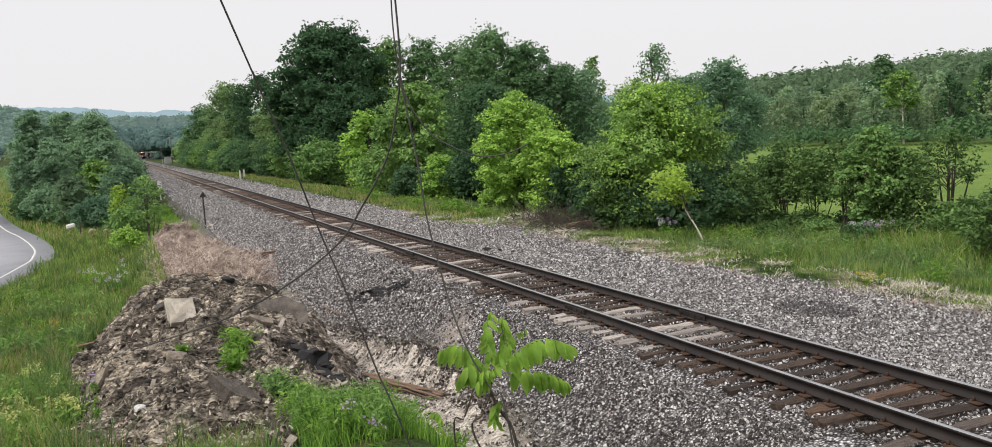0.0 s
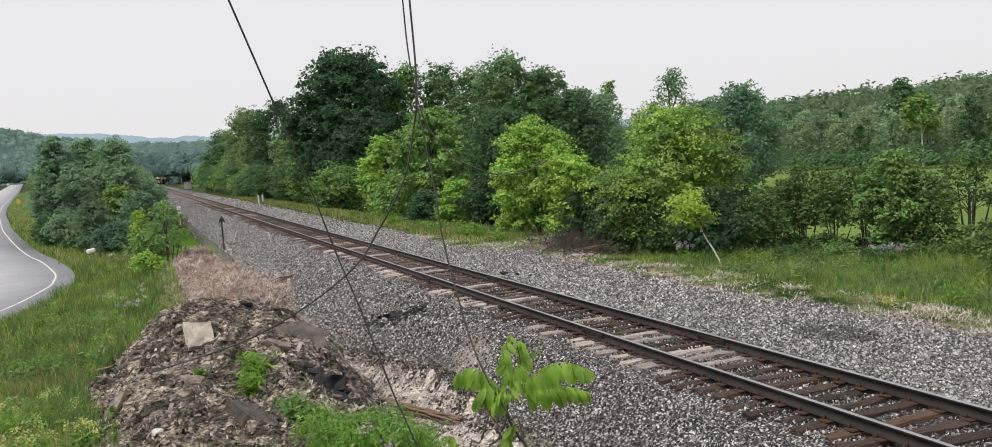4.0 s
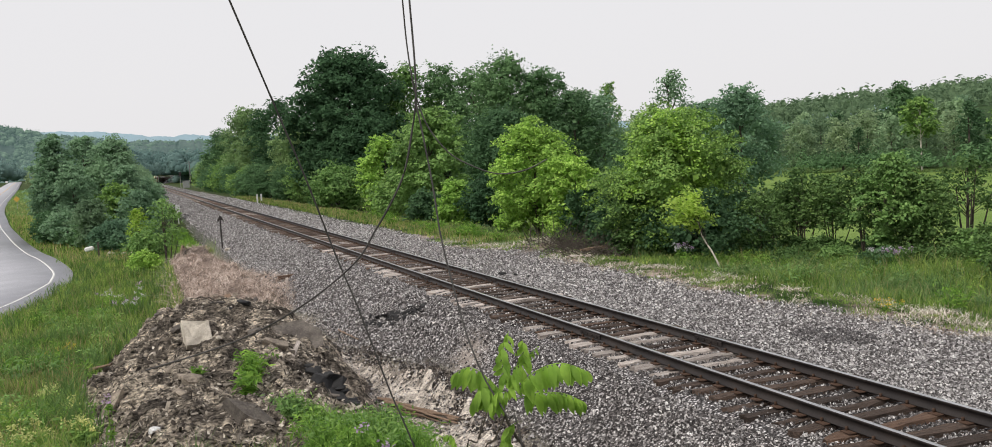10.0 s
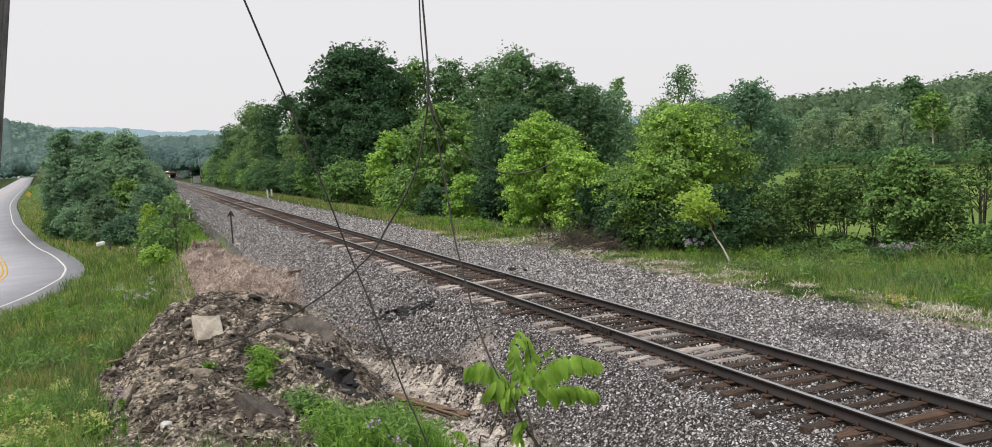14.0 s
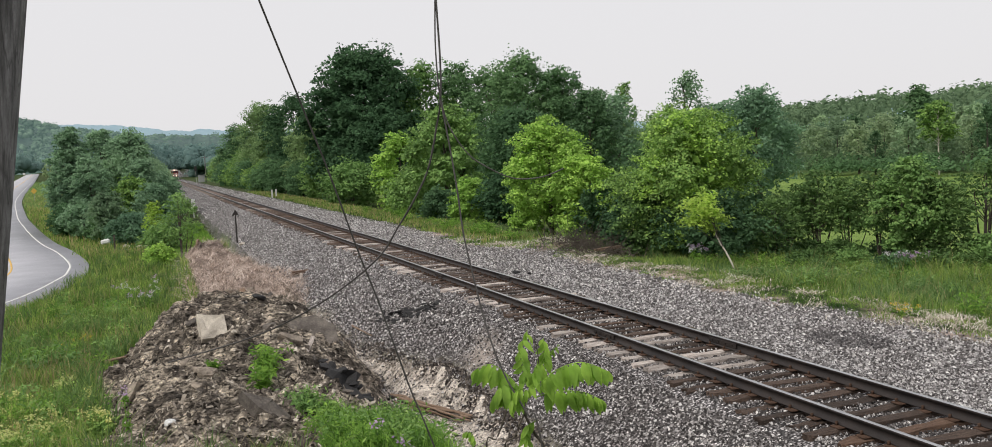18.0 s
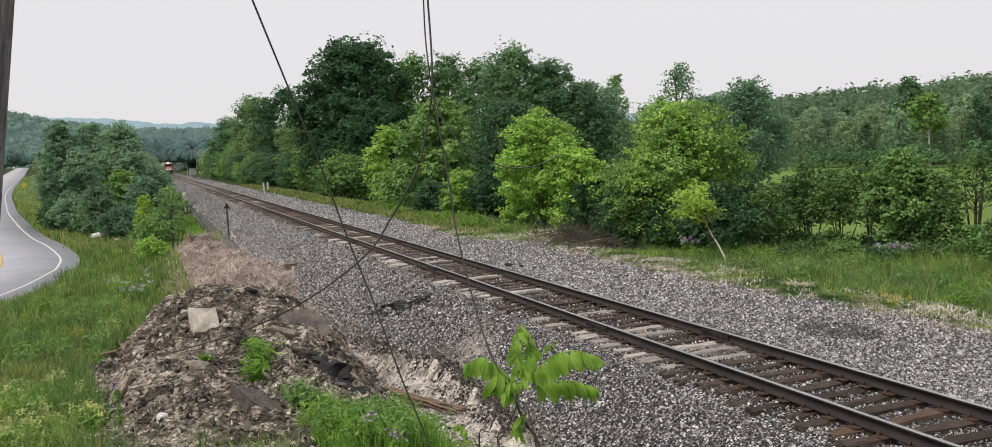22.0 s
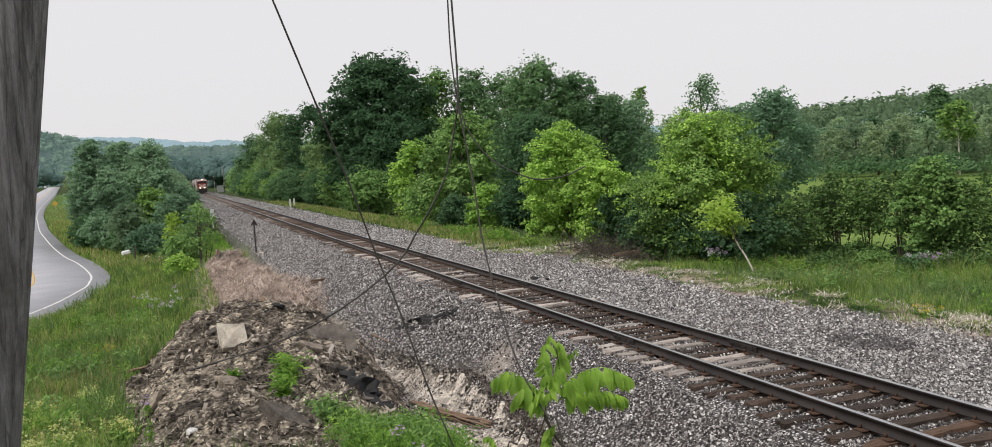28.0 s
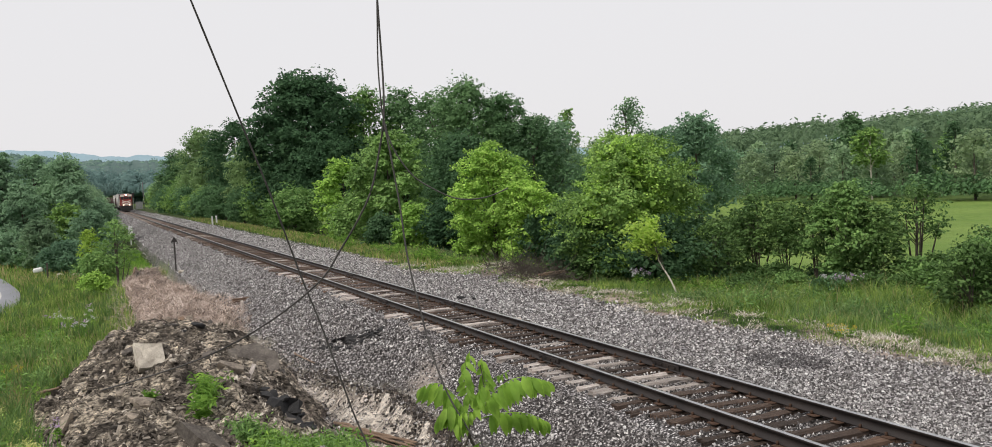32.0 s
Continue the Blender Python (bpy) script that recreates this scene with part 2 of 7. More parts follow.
def sand_material():
    """Washed sand: pale drifts, darker silt between them and crumbs of both."""
    m, n, l, p = nodes("washed_sand")
    drift = noise_tex(n, l, 0.4, 5, 0.65, (0.7, 1.6, 1.0))
    tone = ramp(n, [(0.32, (0.14, 0.121, 0.104)), (0.42, (0.4, 0.357, 0.312)), (0.56, (0.72, 0.655, 0.585))])
    l.new(drift.outputs["Fac"], tone.inputs["Fac"])
    crumb = noise_tex(n, l, 0.05, 4, 0.7, (0.6, 1.5, 1.0))
    shade = ramp(n, [(0.34, (0.35, 0.345, 0.34)), (0.5, (0.95, 0.95, 0.95)), (0.66, (1.5, 1.48, 1.45))])
    l.new(crumb.outputs["Fac"], shade.inputs["Fac"])
    l.new(mixed(n, l, tone.outputs["Color"], shade.outputs["Color"], 1.0, "MULTIPLY"), p.inputs["Base Color"])
    p.inputs["Roughness"].default_value = 0.95
    p.inputs["Specular IOR Level"].default_value = 0.15
    b = n.new("ShaderNodeBump")
    b.inputs["Strength"].default_value, b.inputs["Distance"].default_value = 0.9, 0.06
    l.new(crumb.outputs["Fac"], b.inputs["Height"])
    l.new(b.outputs["Normal"], p.inputs["Normal"])
    return m


SAND = sand_material()
STRAW = lumps("dry_straw", [(0.0, (0.13, 0.098, 0.079)), (0.45, (0.44, 0.345, 0.29)), (1.0, (0.82, 0.7, 0.62))])
RAIL = surface("rail_steel", (0.017, 0.014, 0.014), (0.042, 0.032, 0.028), 0.6, 0.02, 0.6, 0.3, 0.2)
RAIL_TOP = surface("worn_rail_head", (0.46, 0.46, 0.47), (0.62, 0.62, 0.63), 0.8, 0.03, 0.28, 0.95, 0.04)
TIE = surface("weathered_tie_wood", (0.04, 0.026, 0.019), (0.16, 0.107, 0.08), 0.3, 0.03, 0.9, 0, 1.0, (1, 11, 11), 0.4)
TIE_PALE = surface("bleached_tie_wood", (0.34, 0.28, 0.245), (0.74, 0.67, 0.62), 0.4, 0.03, 0.9, 0, 0.8, (1, 11, 11), 0.25)
TIE_MID = surface("grey_tie_wood", (0.07, 0.053, 0.044), (0.25, 0.195, 0.165), 0.3, 0.03, 0.9, 0, 0.9, (1, 11, 11), 0.35)
TIE_RUST = surface("rusty_tie_wood", (0.07, 0.04, 0.025), (0.2, 0.12, 0.08), 0.3, 0.03, 0.9, 0, 0.8, (1, 11, 11), 0.25)
RUST = surface("rusty_iron", (0.05, 0.028, 0.018), (0.12, 0.065, 0.04), 0.1, 0.01, 0.85, 0.3, 0.3)
ASPHALT = surface("asphalt", (0.4, 0.402, 0.44), (0.49, 0.492, 0.53), 2.5, 0.05, 0.85, 0, 0.2, None, 0, (0.37, 0.372, 0.405))
WHITE_LINE = surface("white_road_paint", (0.62, 0.62, 0.6), (0.78, 0.78, 0.76), 0.4, 0.03, 0.7, 0, 0.1)
YELLOW_LINE = surface("yellow_road_paint", (0.6, 0.36, 0.06), (0.72, 0.45, 0.09), 0.4, 0.03, 0.7, 0, 0.1)


def pole_material():
    """Grey weathered timber with long drying cracks."""
    m = surface("weathered_pole_wood", (0.085, 0.08, 0.083), (0.315, 0.303, 0.315), 0.16, 0.012, 0.9, 0, 0.7, (6, 6, 0.35), 0, (0.1, 0.09, 0.086))
    n, l = m.node_tree.nodes, m.node_tree.links
    p = n["Principled BSDF"]
    was = p.inputs["Base Color"].links[0].from_socket
    crack = noise_tex(n, l, 0.42, 2, 0.5, (9, 9, 0.3))
    line = ramp(n, [(0.47, (1, 1, 1)), (0.495, (0.16, 0.15, 0.145)), (0.505, (0.16, 0.15, 0.145)), (0.53, (1, 1, 1))])
    l.new(crack.outputs["Fac"], line.inputs["Fac"])
    l.new(mixed(n, l, was, line.outputs["Color"], 0.5, "MULTIPLY"), p.inputs["Base Color"])
    return m


POLE_WOOD = pole_material()
CABLE = surface("black_cable", (0.05, 0.045, 0.043), (0.095, 0.088, 0.085), 0.1, 0.01, 0.6, 0, 0.1)
BARK = surface("bark", (0.05, 0.042, 0.033), (0.12, 0.1, 0.08), 0.15, 0.02, 0.95, 0, 0.8, (3, 3, 0.6))
PALE_BARK = surface("pale_bark", (0.55, 0.5, 0.42), (0.76, 0.7, 0.62), 0.15, 0.02, 0.9, 0, 0.4, (3, 3, 0.6))
WHITE = surface("white_paint", (0.68, 0.68, 0.67), (0.8, 0.8, 0.79), 0.3, 0.03, 0.6, 0, 0.1)
BLACK_METAL = surface("dark_painted_steel", (0.03, 0.025, 0.025), (0.055, 0.048, 0.047), 0.2, 0.02, 0.6, 0.3, 0.1)
GALV = surface("galvanised_steel", (0.36, 0.37, 0.37), (0.5, 0.5, 0.5), 0.3, 0.02, 0.5, 0.5, 0.1)
ROCK = surface("pale_rock", (0.36, 0.315, 0.26), (0.68, 0.62, 0.53), 0.25, 0.02, 0.9, 0, 0.8)
ASPH_CHUNK = surface("broken_tar", (0.008, 0.008, 0.009), (0.026, 0.025, 0.026), 0.12, 0.015, 0.8, 0, 0.8)
DEADWOOD = surface("dead_wood", (0.16, 0.1, 0.065), (0.34, 0.24, 0.17), 0.12, 0.012, 0.9, 0, 0.8, (1, 6, 6))
LEAF_MID = leafy("leaves_green", (0.116, 0.238, 0.07), (0.193, 0.365, 0.1), (0.317, 0.506, 0.15), 0.2)
LEAF_FRESH = leafy("leaves_light_green", (0.112, 0.24, 0.06), (0.215, 0.39, 0.088), (0.4, 0.6, 0.142), 0.18)
LEAF_OLIVE = leafy("leaves_olive_green", (0.068, 0.14, 0.042), (0.12, 0.228, 0.066), (0.19, 0.33, 0.098), 0.22)
LEAF_BRIGHT = leafy("leaves_fresh_green", (0.17, 0.335, 0.058), (0.31, 0.545, 0.084), (0.52, 0.79, 0.14), 0.18)
LEAF_DARK = leafy("leaves_dark_green", (0.0631, 0.143, 0.0712), (0.0828, 0.177, 0.0861), (0.115, 0.224, 0.106), 0.28, 2.6)
# FAR, GREY and WOOD have the air's pale blue mixed into the leaves.
LEAF_FAR = leafy("leaves_woodland_haze_tint", (0.190, 0.328, 0.201), (0.247, 0.403, 0.242), (0.316, 0.483, 0.293), 0.34, 4.0, apart=0.42)
LEAF_GREY = leafy("leaves_grey_haze_tint", (0.193, 0.320, 0.188), (0.244, 0.381, 0.224), (0.310, 0.447, 0.270), 0.38, 3.0, apart=0.42)
LEAF_WOOD = leafy("leaves_pale_haze_tint", (0.212, 0.331, 0.187), (0.261, 0.389, 0.224), (0.319, 0.447, 0.270), 0.4, 3.0, apart=0.42)
LEAF_DEEP = leafy("leaves_deep_green", (0.0975, 0.202, 0.0923), (0.13, 0.26, 0.117), (0.182, 0.332, 0.148), 0.28, 3.2)
# A weaker haze tint, put into the green of trees at middle distance.
LEAF_MILD_HAZE = leafy("leaves_mild_haze_tint", (0.155, 0.285, 0.178), (0.22, 0.38, 0.235), (0.295, 0.475, 0.305), 0.3, 3.5)
# Yellowed green: sun on the lineside crowns, put into the leaf colour.
LEAF_WARM_LIT = leafy("leaves_warmed_as_sunlit", (0.15, 0.262, 0.112), (0.21, 0.345, 0.145), (0.3, 0.44, 0.2), 0.3, 3.0)
LEAF_YELLOW = leafy("leaves_yellow_green", (0.26, 0.44, 0.05), (0.4, 0.6, 0.08), (0.54, 0.7, 0.13), 0.4)
LEAF_NEAR = leafy("young_compound_leaves", (0.19, 0.381, 0.0392), (0.302, 0.526, 0.0616), (0.448, 0.672, 0.112), 0.42, 0.12, 0.4)
GRASS = leafy("grass", (0.05, 0.12, 0.032), (0.19, 0.355, 0.088), (0.44, 0.58, 0.2), 0.35, 1.1, patch=0.4)
GRASS_BLUE = leafy("blue_green_grass", (0.08, 0.17, 0.06), (0.2, 0.35, 0.125), (0.42, 0.56, 0.25), 0.35, 0.9, patch=0.12)
GRASS_DRY = leafy("dry_grass", (0.288, 0.264, 0.108), (0.432, 0.372, 0.180), (0.576, 0.492, 0.288), 0.3, 0.8)
PALE_STRAW = lumps("bleached_straw", [(0.0, (0.3, 0.26, 0.2)), (0.5, (0.6, 0.54, 0.46)), (1.0, (0.82, 0.77, 0.69))])
SEED_HEAD = leafy("seed_heads", (0.2, 0.16, 0.08), (0.32, 0.25, 0.13), (0.45, 0.36, 0.2), 0.3, 1.0)
WEED = leafy("weeds", (0.07, 0.18, 0.03), (0.19, 0.4, 0.055), (0.37, 0.62, 0.1), 0.38, 0.5, patch=0.12)
PETAL_PURPLE = leafy("purple_petals", (0.42, 0.25, 0.55), (0.58, 0.4, 0.7), (0.75, 0.6, 0.82), 0.3)
PETAL_WHITE = leafy("white_petals", (0.6, 0.58, 0.68), (0.72, 0.7, 0.78), (0.8, 0.8, 0.82), 0.3)
PETAL_YELLOW = leafy("yellow_petals", (0.65, 0.42, 0.02), (0.75, 0.52, 0.04), (0.8, 0.62, 0.08), 0.3)
PETAL_LIME = leafy("lime_flower_heads", (0.52, 0.57, 0.16), (0.64, 0.68, 0.24), (0.74, 0.75, 0.38), 0.3)
RED_PAINT = surface("red_locomotive_paint", (0.2, 0.018, 0.014), (0.28, 0.03, 0.02), 1.5, 0.1, 0.4, 0, 0.05, None, 0, (0.2, 0.018, 0.016))
DARK_RED = surface("weathered_red_paint", (0.13, 0.025, 0.022), (0.2, 0.042, 0.034), 1.5, 0.1, 0.6, 0, 0.05)
CREAM_PAINT = surface("cream_paint", (0.6, 0.55, 0.48), (0.72, 0.68, 0.6), 1.2, 0.1, 0.5, 0, 0.05)
GREY_CAR = surface("grey_wagon_paint", (0.38, 0.37, 0.36), (0.54, 0.53, 0.51), 1.5, 0.1, 0.7, 0, 0.05, None, 0, (0.34, 0.3, 0.27))
BROWN_CAR = surface("brown_wagon_paint", (0.045, 0.026, 0.022), (0.085, 0.05, 0.04), 1.5, 0.1, 0.7, 0, 0.05)
UNDER = surface("sooty_steel", (0.02, 0.018, 0.018), (0.04, 0.036, 0.035), 0.5, 0.05, 0.8, 0.2, 0.1)

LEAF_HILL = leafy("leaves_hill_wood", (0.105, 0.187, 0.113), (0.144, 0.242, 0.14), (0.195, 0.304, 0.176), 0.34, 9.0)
# The air's blue haze is mixed straight into these leaf colours.
LEAF_HAZE = leafy("haze_tinted_woods", (0.165, 0.285, 0.29), (0.215, 0.35, 0.35), (0.28, 0.425, 0.42), 0.4, 12.0)



def lamp_glow(name, colour, power):
    m, n, l, p = nodes(name)
    p.inputs["Base Color"].default_value = (*colour, 1)
    p.inputs["Emission Color"].default_value = (*colour, 1)
    p.inputs["Emission Strength"].default_value = power
    return m


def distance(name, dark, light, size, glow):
    """Hills so far off that an even glow is added for the air's haze."""
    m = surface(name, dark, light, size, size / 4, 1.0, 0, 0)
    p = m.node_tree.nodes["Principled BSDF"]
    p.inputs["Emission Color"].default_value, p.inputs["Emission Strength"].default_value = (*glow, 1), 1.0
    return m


HILL = distance("wooded_hill_haze_glow", (0.015, 0.035, 0.028), (0.055, 0.09, 0.065), 30, (0.048, 0.078, 0.08))
HILL_WOODS = distance("hill_crowns_haze_glow", (0.03, 0.06, 0.045), (0.14, 0.21, 0.14), 30, (0.05, 0.08, 0.08))
HILL_FAR = distance("far_ridge_haze_glow", (0.03, 0.05, 0.055), (0.05, 0.075, 0.08), 150, (0.25, 0.355, 0.41))
HEADLIGHT = lamp_glow("headlight_glass", (1.0, 0.78, 0.62), 5.0)
m, n, l, p = nodes("dark_glass")
GLASS = m
p.inputs["Base Color"].default_value, p.inputs["Roughness"].default_value = (0.02, 0.025, 0.03, 1), 0.08


# ---- mesh helpers ----
def mesh_of(name, V, F, mat):
    """A mesh from numpy arrays of corners and of faces with equal counts of corners."""
    me = bpy.data.meshes.new(name)
    V, F = np.asarray(V, dtype=np.float32), np.asarray(F, dtype=np.int32)
    me.vertices.add(len(V))
    me.vertices.foreach_set("co", V.ravel())
    me.loops.add(F.size)
    me.loops.foreach_set("vertex_index", F.ravel())
    me.polygons.add(len(F))
    me.polygons.foreach_set("loop_start", np.arange(len(F), dtype=np.int32) * F.shape[1])
    me.update(calc_edges=True)
    if mat:
        me.materials.append(mat)
    return me


def put(name, me, parent=None, label="", at=None):
    ob = new(name, me)
    if parent:
        ob.parent = parent
    if at is not None:
        ob.matrix_basis = at
    if label:
        ob["label"] = label
    return ob


def part(name, bm, mat, parent, label="", smooth=False, at=None):
    me = bpy.data.meshes.new(name)
    if smooth:
        for f in bm.faces:
            f.smooth = True
    bm.to_mesh(me)
    bm.free()
    for x in (mat if isinstance(mat, (list, tuple)) else [mat]):
        me.materials.append(x)
    return put(name, me, parent, label, at)


def box(bm, x0, x1, y0, y1, z0, z1, bevel=0.0, taper=1.0, mi=0):
    vs = [bm.verts.new((x, y, z)) for z in (z0, z1) for y in (y0, y1) for x in (x0, x1)]
    if taper != 1.0:
        cx, cy = (x0 + x1) / 2, (y0 + y1) / 2
        for v in vs[4:]:
            v.co.x, v.co.y = cx + (v.co.x - cx) * taper, cy + (v.co.y - cy) * taper
    fs = [bm.faces.new([vs[i] for i in q]) for q in ((0, 2, 3, 1), (4, 5, 7, 6), (0, 1, 5, 4), (2, 6, 7, 3), (0, 4, 6, 2), (1, 3, 7, 5))]
    for f in fs:
        f.material_index = mi
    if bevel:
        es = {e for f in fs for e in f.edges}
        bmesh.ops.bevel(bm, geom=list(es), offset=bevel, segments=1, affect="EDGES")
    return vs


def tube_arrays(P, radii, seg=6):
    """A round tube along points, as corner and face arrays."""
    P = np.asarray(P, dtype=float)
    radii = np.broadcast_to(np.asarray(radii, dtype=float), (len(P),))
    T = np.gradient(P, axis=0)
    T /= np.linalg.norm(T, axis=1)[:, None] + 1e-9
    ref = np.where(np.abs(T[:, 2:3]) > 0.9, np.array([[1.0, 0, 0]]), np.array([[0, 0, 1.0]]))
    A = np.cross(T, ref)
    A /= np.linalg.norm(A, axis=1)[:, None] + 1e-9
    B = np.cross(T, A)
    a = np.arange(seg) / seg * 2 * np.pi
    V = P[:, None] + radii[:, None, None] * (A[:, None] * np.cos(a)[None, :, None] + B[:, None] * np.sin(a)[None, :, None])
    n, k = len(P), seg
    i, j = np.meshgrid(np.arange(n - 1), np.arange(k), indexing="ij")
    F = np.stack([i * k + j, i * k + (j + 1) % k, (i + 1) * k + (j + 1) % k, (i + 1) * k + j], -1).reshape(-1, 4)
    return V.reshape(-1, 3), F


def joined(pieces):
    Vs, Fs, c = [], [], 0
    for V, F in pieces:
        Vs.append(V)
        Fs.append(F + c)
        c += len(V)
    return np.concatenate(Vs), np.concatenate(Fs)


def smooth_line(pts, n):
    """Points along a smooth curve through a few given ones."""
    pts = np.asarray(pts, dtype=float)
    t = np.linspace(0, len(pts) - 1, n)
    i = np.clip(t.astype(int), 0, len(pts) - 2)
    f = (t - i)[:, None]
    p0, p1, p2, p3 = pts[np.maximum(i - 1, 0)], pts[i], pts[i + 1], pts[np.minimum(i + 2, len(pts) - 1)]
    return 0.5 * (2 * p1 + (p2 - p0) * f + (2 * p0 - 5 * p1 + 4 * p2 - p3) * f ** 2 + (3 * p1 - p0 - 3 * p2 + p3) * f ** 3)


def vnoise(x, y, seed=0.0):
    ix, iy = np.floor(x), np.floor(y)
    fx, fy = x - ix, y - iy
    fx, fy = fx * fx * (3 - 2 * fx), fy * fy * (3 - 2 * fy)
    def h(a, b):
        s = np.sin(a * 127.1 + b * 311.7 + seed * 74.7) * 43758.5453
        return s - np.floor(s)
    return (h(ix, iy) * (1 - fx) + h(ix + 1, iy) * fx) * (1 - fy) + (h(ix, iy + 1) * (1 - fx) + h(ix + 1, iy + 1) * fx) * fy


def fbm(x, y, seed=0.0, octaves=4):
    return sum(vnoise(x * 2 ** k, y * 2 ** k, seed + k) * 0.5 ** (k + 1) for k in range(octaves)) * 2 - 1


def step(a, b, x):
    t = np.clip((x - a) / (b - a), 0, 1)
    return t * t * (3 - 2 * t)


# ---- the lie of the land: the track runs along +y, rail tops at z = 0 ----
CURVE_AT, CURVE_R = 542.0, 1670.0


def track_x(y):
    d = np.maximum(np.asarray(y, dtype=float) - CURVE_AT, 0)
    return d * d / (2 * CURVE_R)


ROAD_EDGE = [(-40, 5), (-28, 22), (-20, 38), (-16.1, 49.3), (-14.75, 58), (-14.6, 62), (-15.0, 68), (-16.8, 79.5), (-19.3, 92), (-23.1, 115), (-28.3, 151), (-38.2, 234), (-55.5, 417), (-75, 616), (-98, 850)]


def road_z(y):
    return -2.0 + 0.0125 * np.maximum(np.asarray(y, dtype=float) - 85, 0)


_re = smooth_line(ROAD_EDGE, 160)


def road_edge_x(y):
    return np.interp(y, _re[:, 1], _re[:, 0])


def bank(y):
    return -2.4 + 4.5 * np.exp(-np.maximum(y, -6) / 20.0) + 0.011 * np.maximum(y - 90, 0)


def heap_z(x, y):
    xc = -8.05 + 0.02 * (y - 18) + 0.065 * np.clip(y - 16, 0, 9)
    side = np.clip((np.abs(x - xc) - 0.8) / np.where(x < xc, 2.55 + 0.5 * step(13, 16, y) * step(25, 20, y), 1.95), 0, 3)
    top = 0.24 - 0.03 * np.clip(y - 12.5, 0, 4.5) + 0.021 * np.clip(y - 17, 0, 20) + 0.12 * np.sin(y * 0.9 + 0.7) * np.cos(x * 1.1)
    z = top - 1.55 * side ** 1.5 - 0.75 * np.clip(y - 26.3, 0, 9) ** 1.2 - 0.45 * np.clip(11.5 - y, 0, 9)
    z = z + 0.34 * fbm(x * 0.9, y * 0.9, 3) + 0.17 * fbm(x * 3, y * 3, 5)
    # a tongue of tipped earth that runs up the bank
    tongue = bank(y) + 0.13 - 1.3 * np.clip(np.abs(x + 8.58) - 0.82 - 0.33 * (y - 11), 0, 3) - 0.6 * np.clip(10.2 - y, 0, 3)
    return np.where(y < 15, np.maximum(z, tongue + 0.12 * fbm(x * 2.2, y * 2.2, 57)), z)


def straw_end(x, y):
    """How far a place lies short of the slanting back edge of the straw."""
    return 53 + 5.6 * (x + 8.9) + 5 * fbm(x * 0.7, y * 0.15, 25) - y


def straw_edge(y):
    return np.interp(y, (33, 38, 42, 47, 54, 60, 72), (-4.6, -3.7, -3.3, -4.3, -4.8, -5.1, -5.4))


def blocks(x, y, seed):
    """A field of broken blocks: each cell a tilted facet, with a crevice along its edges."""
    ix, iy = np.floor(x), np.floor(y)
    f1, f2 = np.full(x.shape, 9.0), np.full(x.shape, 9.0)
    lift = np.zeros(x.shape)
    for a in (-1, 0, 1):
        for b in (-1, 0, 1):
            cx, cy = ix + a, iy + b
            h1 = np.sin(cx * 127.1 + cy * 311.7 + seed) * 43758.5453
            h2 = np.sin(cx * 269.5 + cy * 183.3 + seed) * 24634.6345
            h1, h2 = h1 - np.floor(h1), h2 - np.floor(h2)
            dx, dy = x - cx - h1, y - cy - h2
            d = np.hypot(dx, dy)
            plane = (h1 * 7.3 % 1 - 0.5) + 1.5 * dx * (h2 * 5.1 % 1 - 0.5) + 1.5 * dy * (h1 * 3.7 % 1 - 0.5)
            near = d < f1
            f2 = np.where(near, f1, np.minimum(f2, d))
            lift = np.where(near, plane, lift)
            f1 = np.where(near, d, f1)
    return lift - 0.45 * (1 - step(0.0, 0.22, f2 - f1))


def heap_relief(x, y):
    """Lumps of broken earth at four sizes, tilted and cracked apart."""
    wx, wy = x + 0.12 * fbm(x * 3, y * 3, 41), y + 0.12 * fbm(x * 3, y * 3, 43)
    rough = 0.55 + 0.45 * step(-0.25, 0.25, fbm(x * 0.7, y * 0.7, 45))
    z = 0.13 * blocks(wx / 1.3, wy / 1.5, 1.0) + 0.13 * fbm(x * 0.8, y * 0.8, 49)
    streak = np.abs(fbm(x * 0.55 + 0.3 * y, y * 2.6 - 0.9 * x, 53, 5))
    z = z + 0.24 * (streak - 0.25) + 0.12 * np.abs(fbm(x * 1.5 + 0.8 * y, y * 7 - 2.5 * x, 55, 4))
    z = z + 0.09 * np.abs(fbm(x * 3.2 - 1.2 * y, y * 9 + 3.5 * x, 59, 4))
    return z + rough * (0.12 * blocks((wx + 0.4 * wy) / 0.75, (wy - 0.4 * wx) / 0.42, 2.0) + 0.08 * blocks((wx - 0.5 * wy) / 0.34, (wy + 0.5 * wx) / 0.17, 4.0) + 0.08 * fbm(x * 8, y * 8, 47, 5)) + 0.01


def top_z(x, y):
    """The height on which a thing rests, over the lumps of the heap too."""
    x, y = np.atleast_1d(np.asarray(x, dtype=float)), np.atleast_1d(np.asarray(y, dtype=float))
    z = ground_z(x, y)
    on = (np.abs(z - heap_z(x, y)) < 0.02) & (y > 8.6) & (y < 31.5) & (x > -11.6) & (x < -4.2)
    return float((z + np.where(on, heap_relief(x, y), 0))[0])


def ballast_foot(y):
    return np.interp(y, (8, 11, 14, 16, 18, 20.5, 22.5, 25, 28, 32, 40), (-4.4, -3.8, -3.5, -3.4, -3.4, -3.35, -3.75, -4.15, -4.3, -4.2, -4.4))


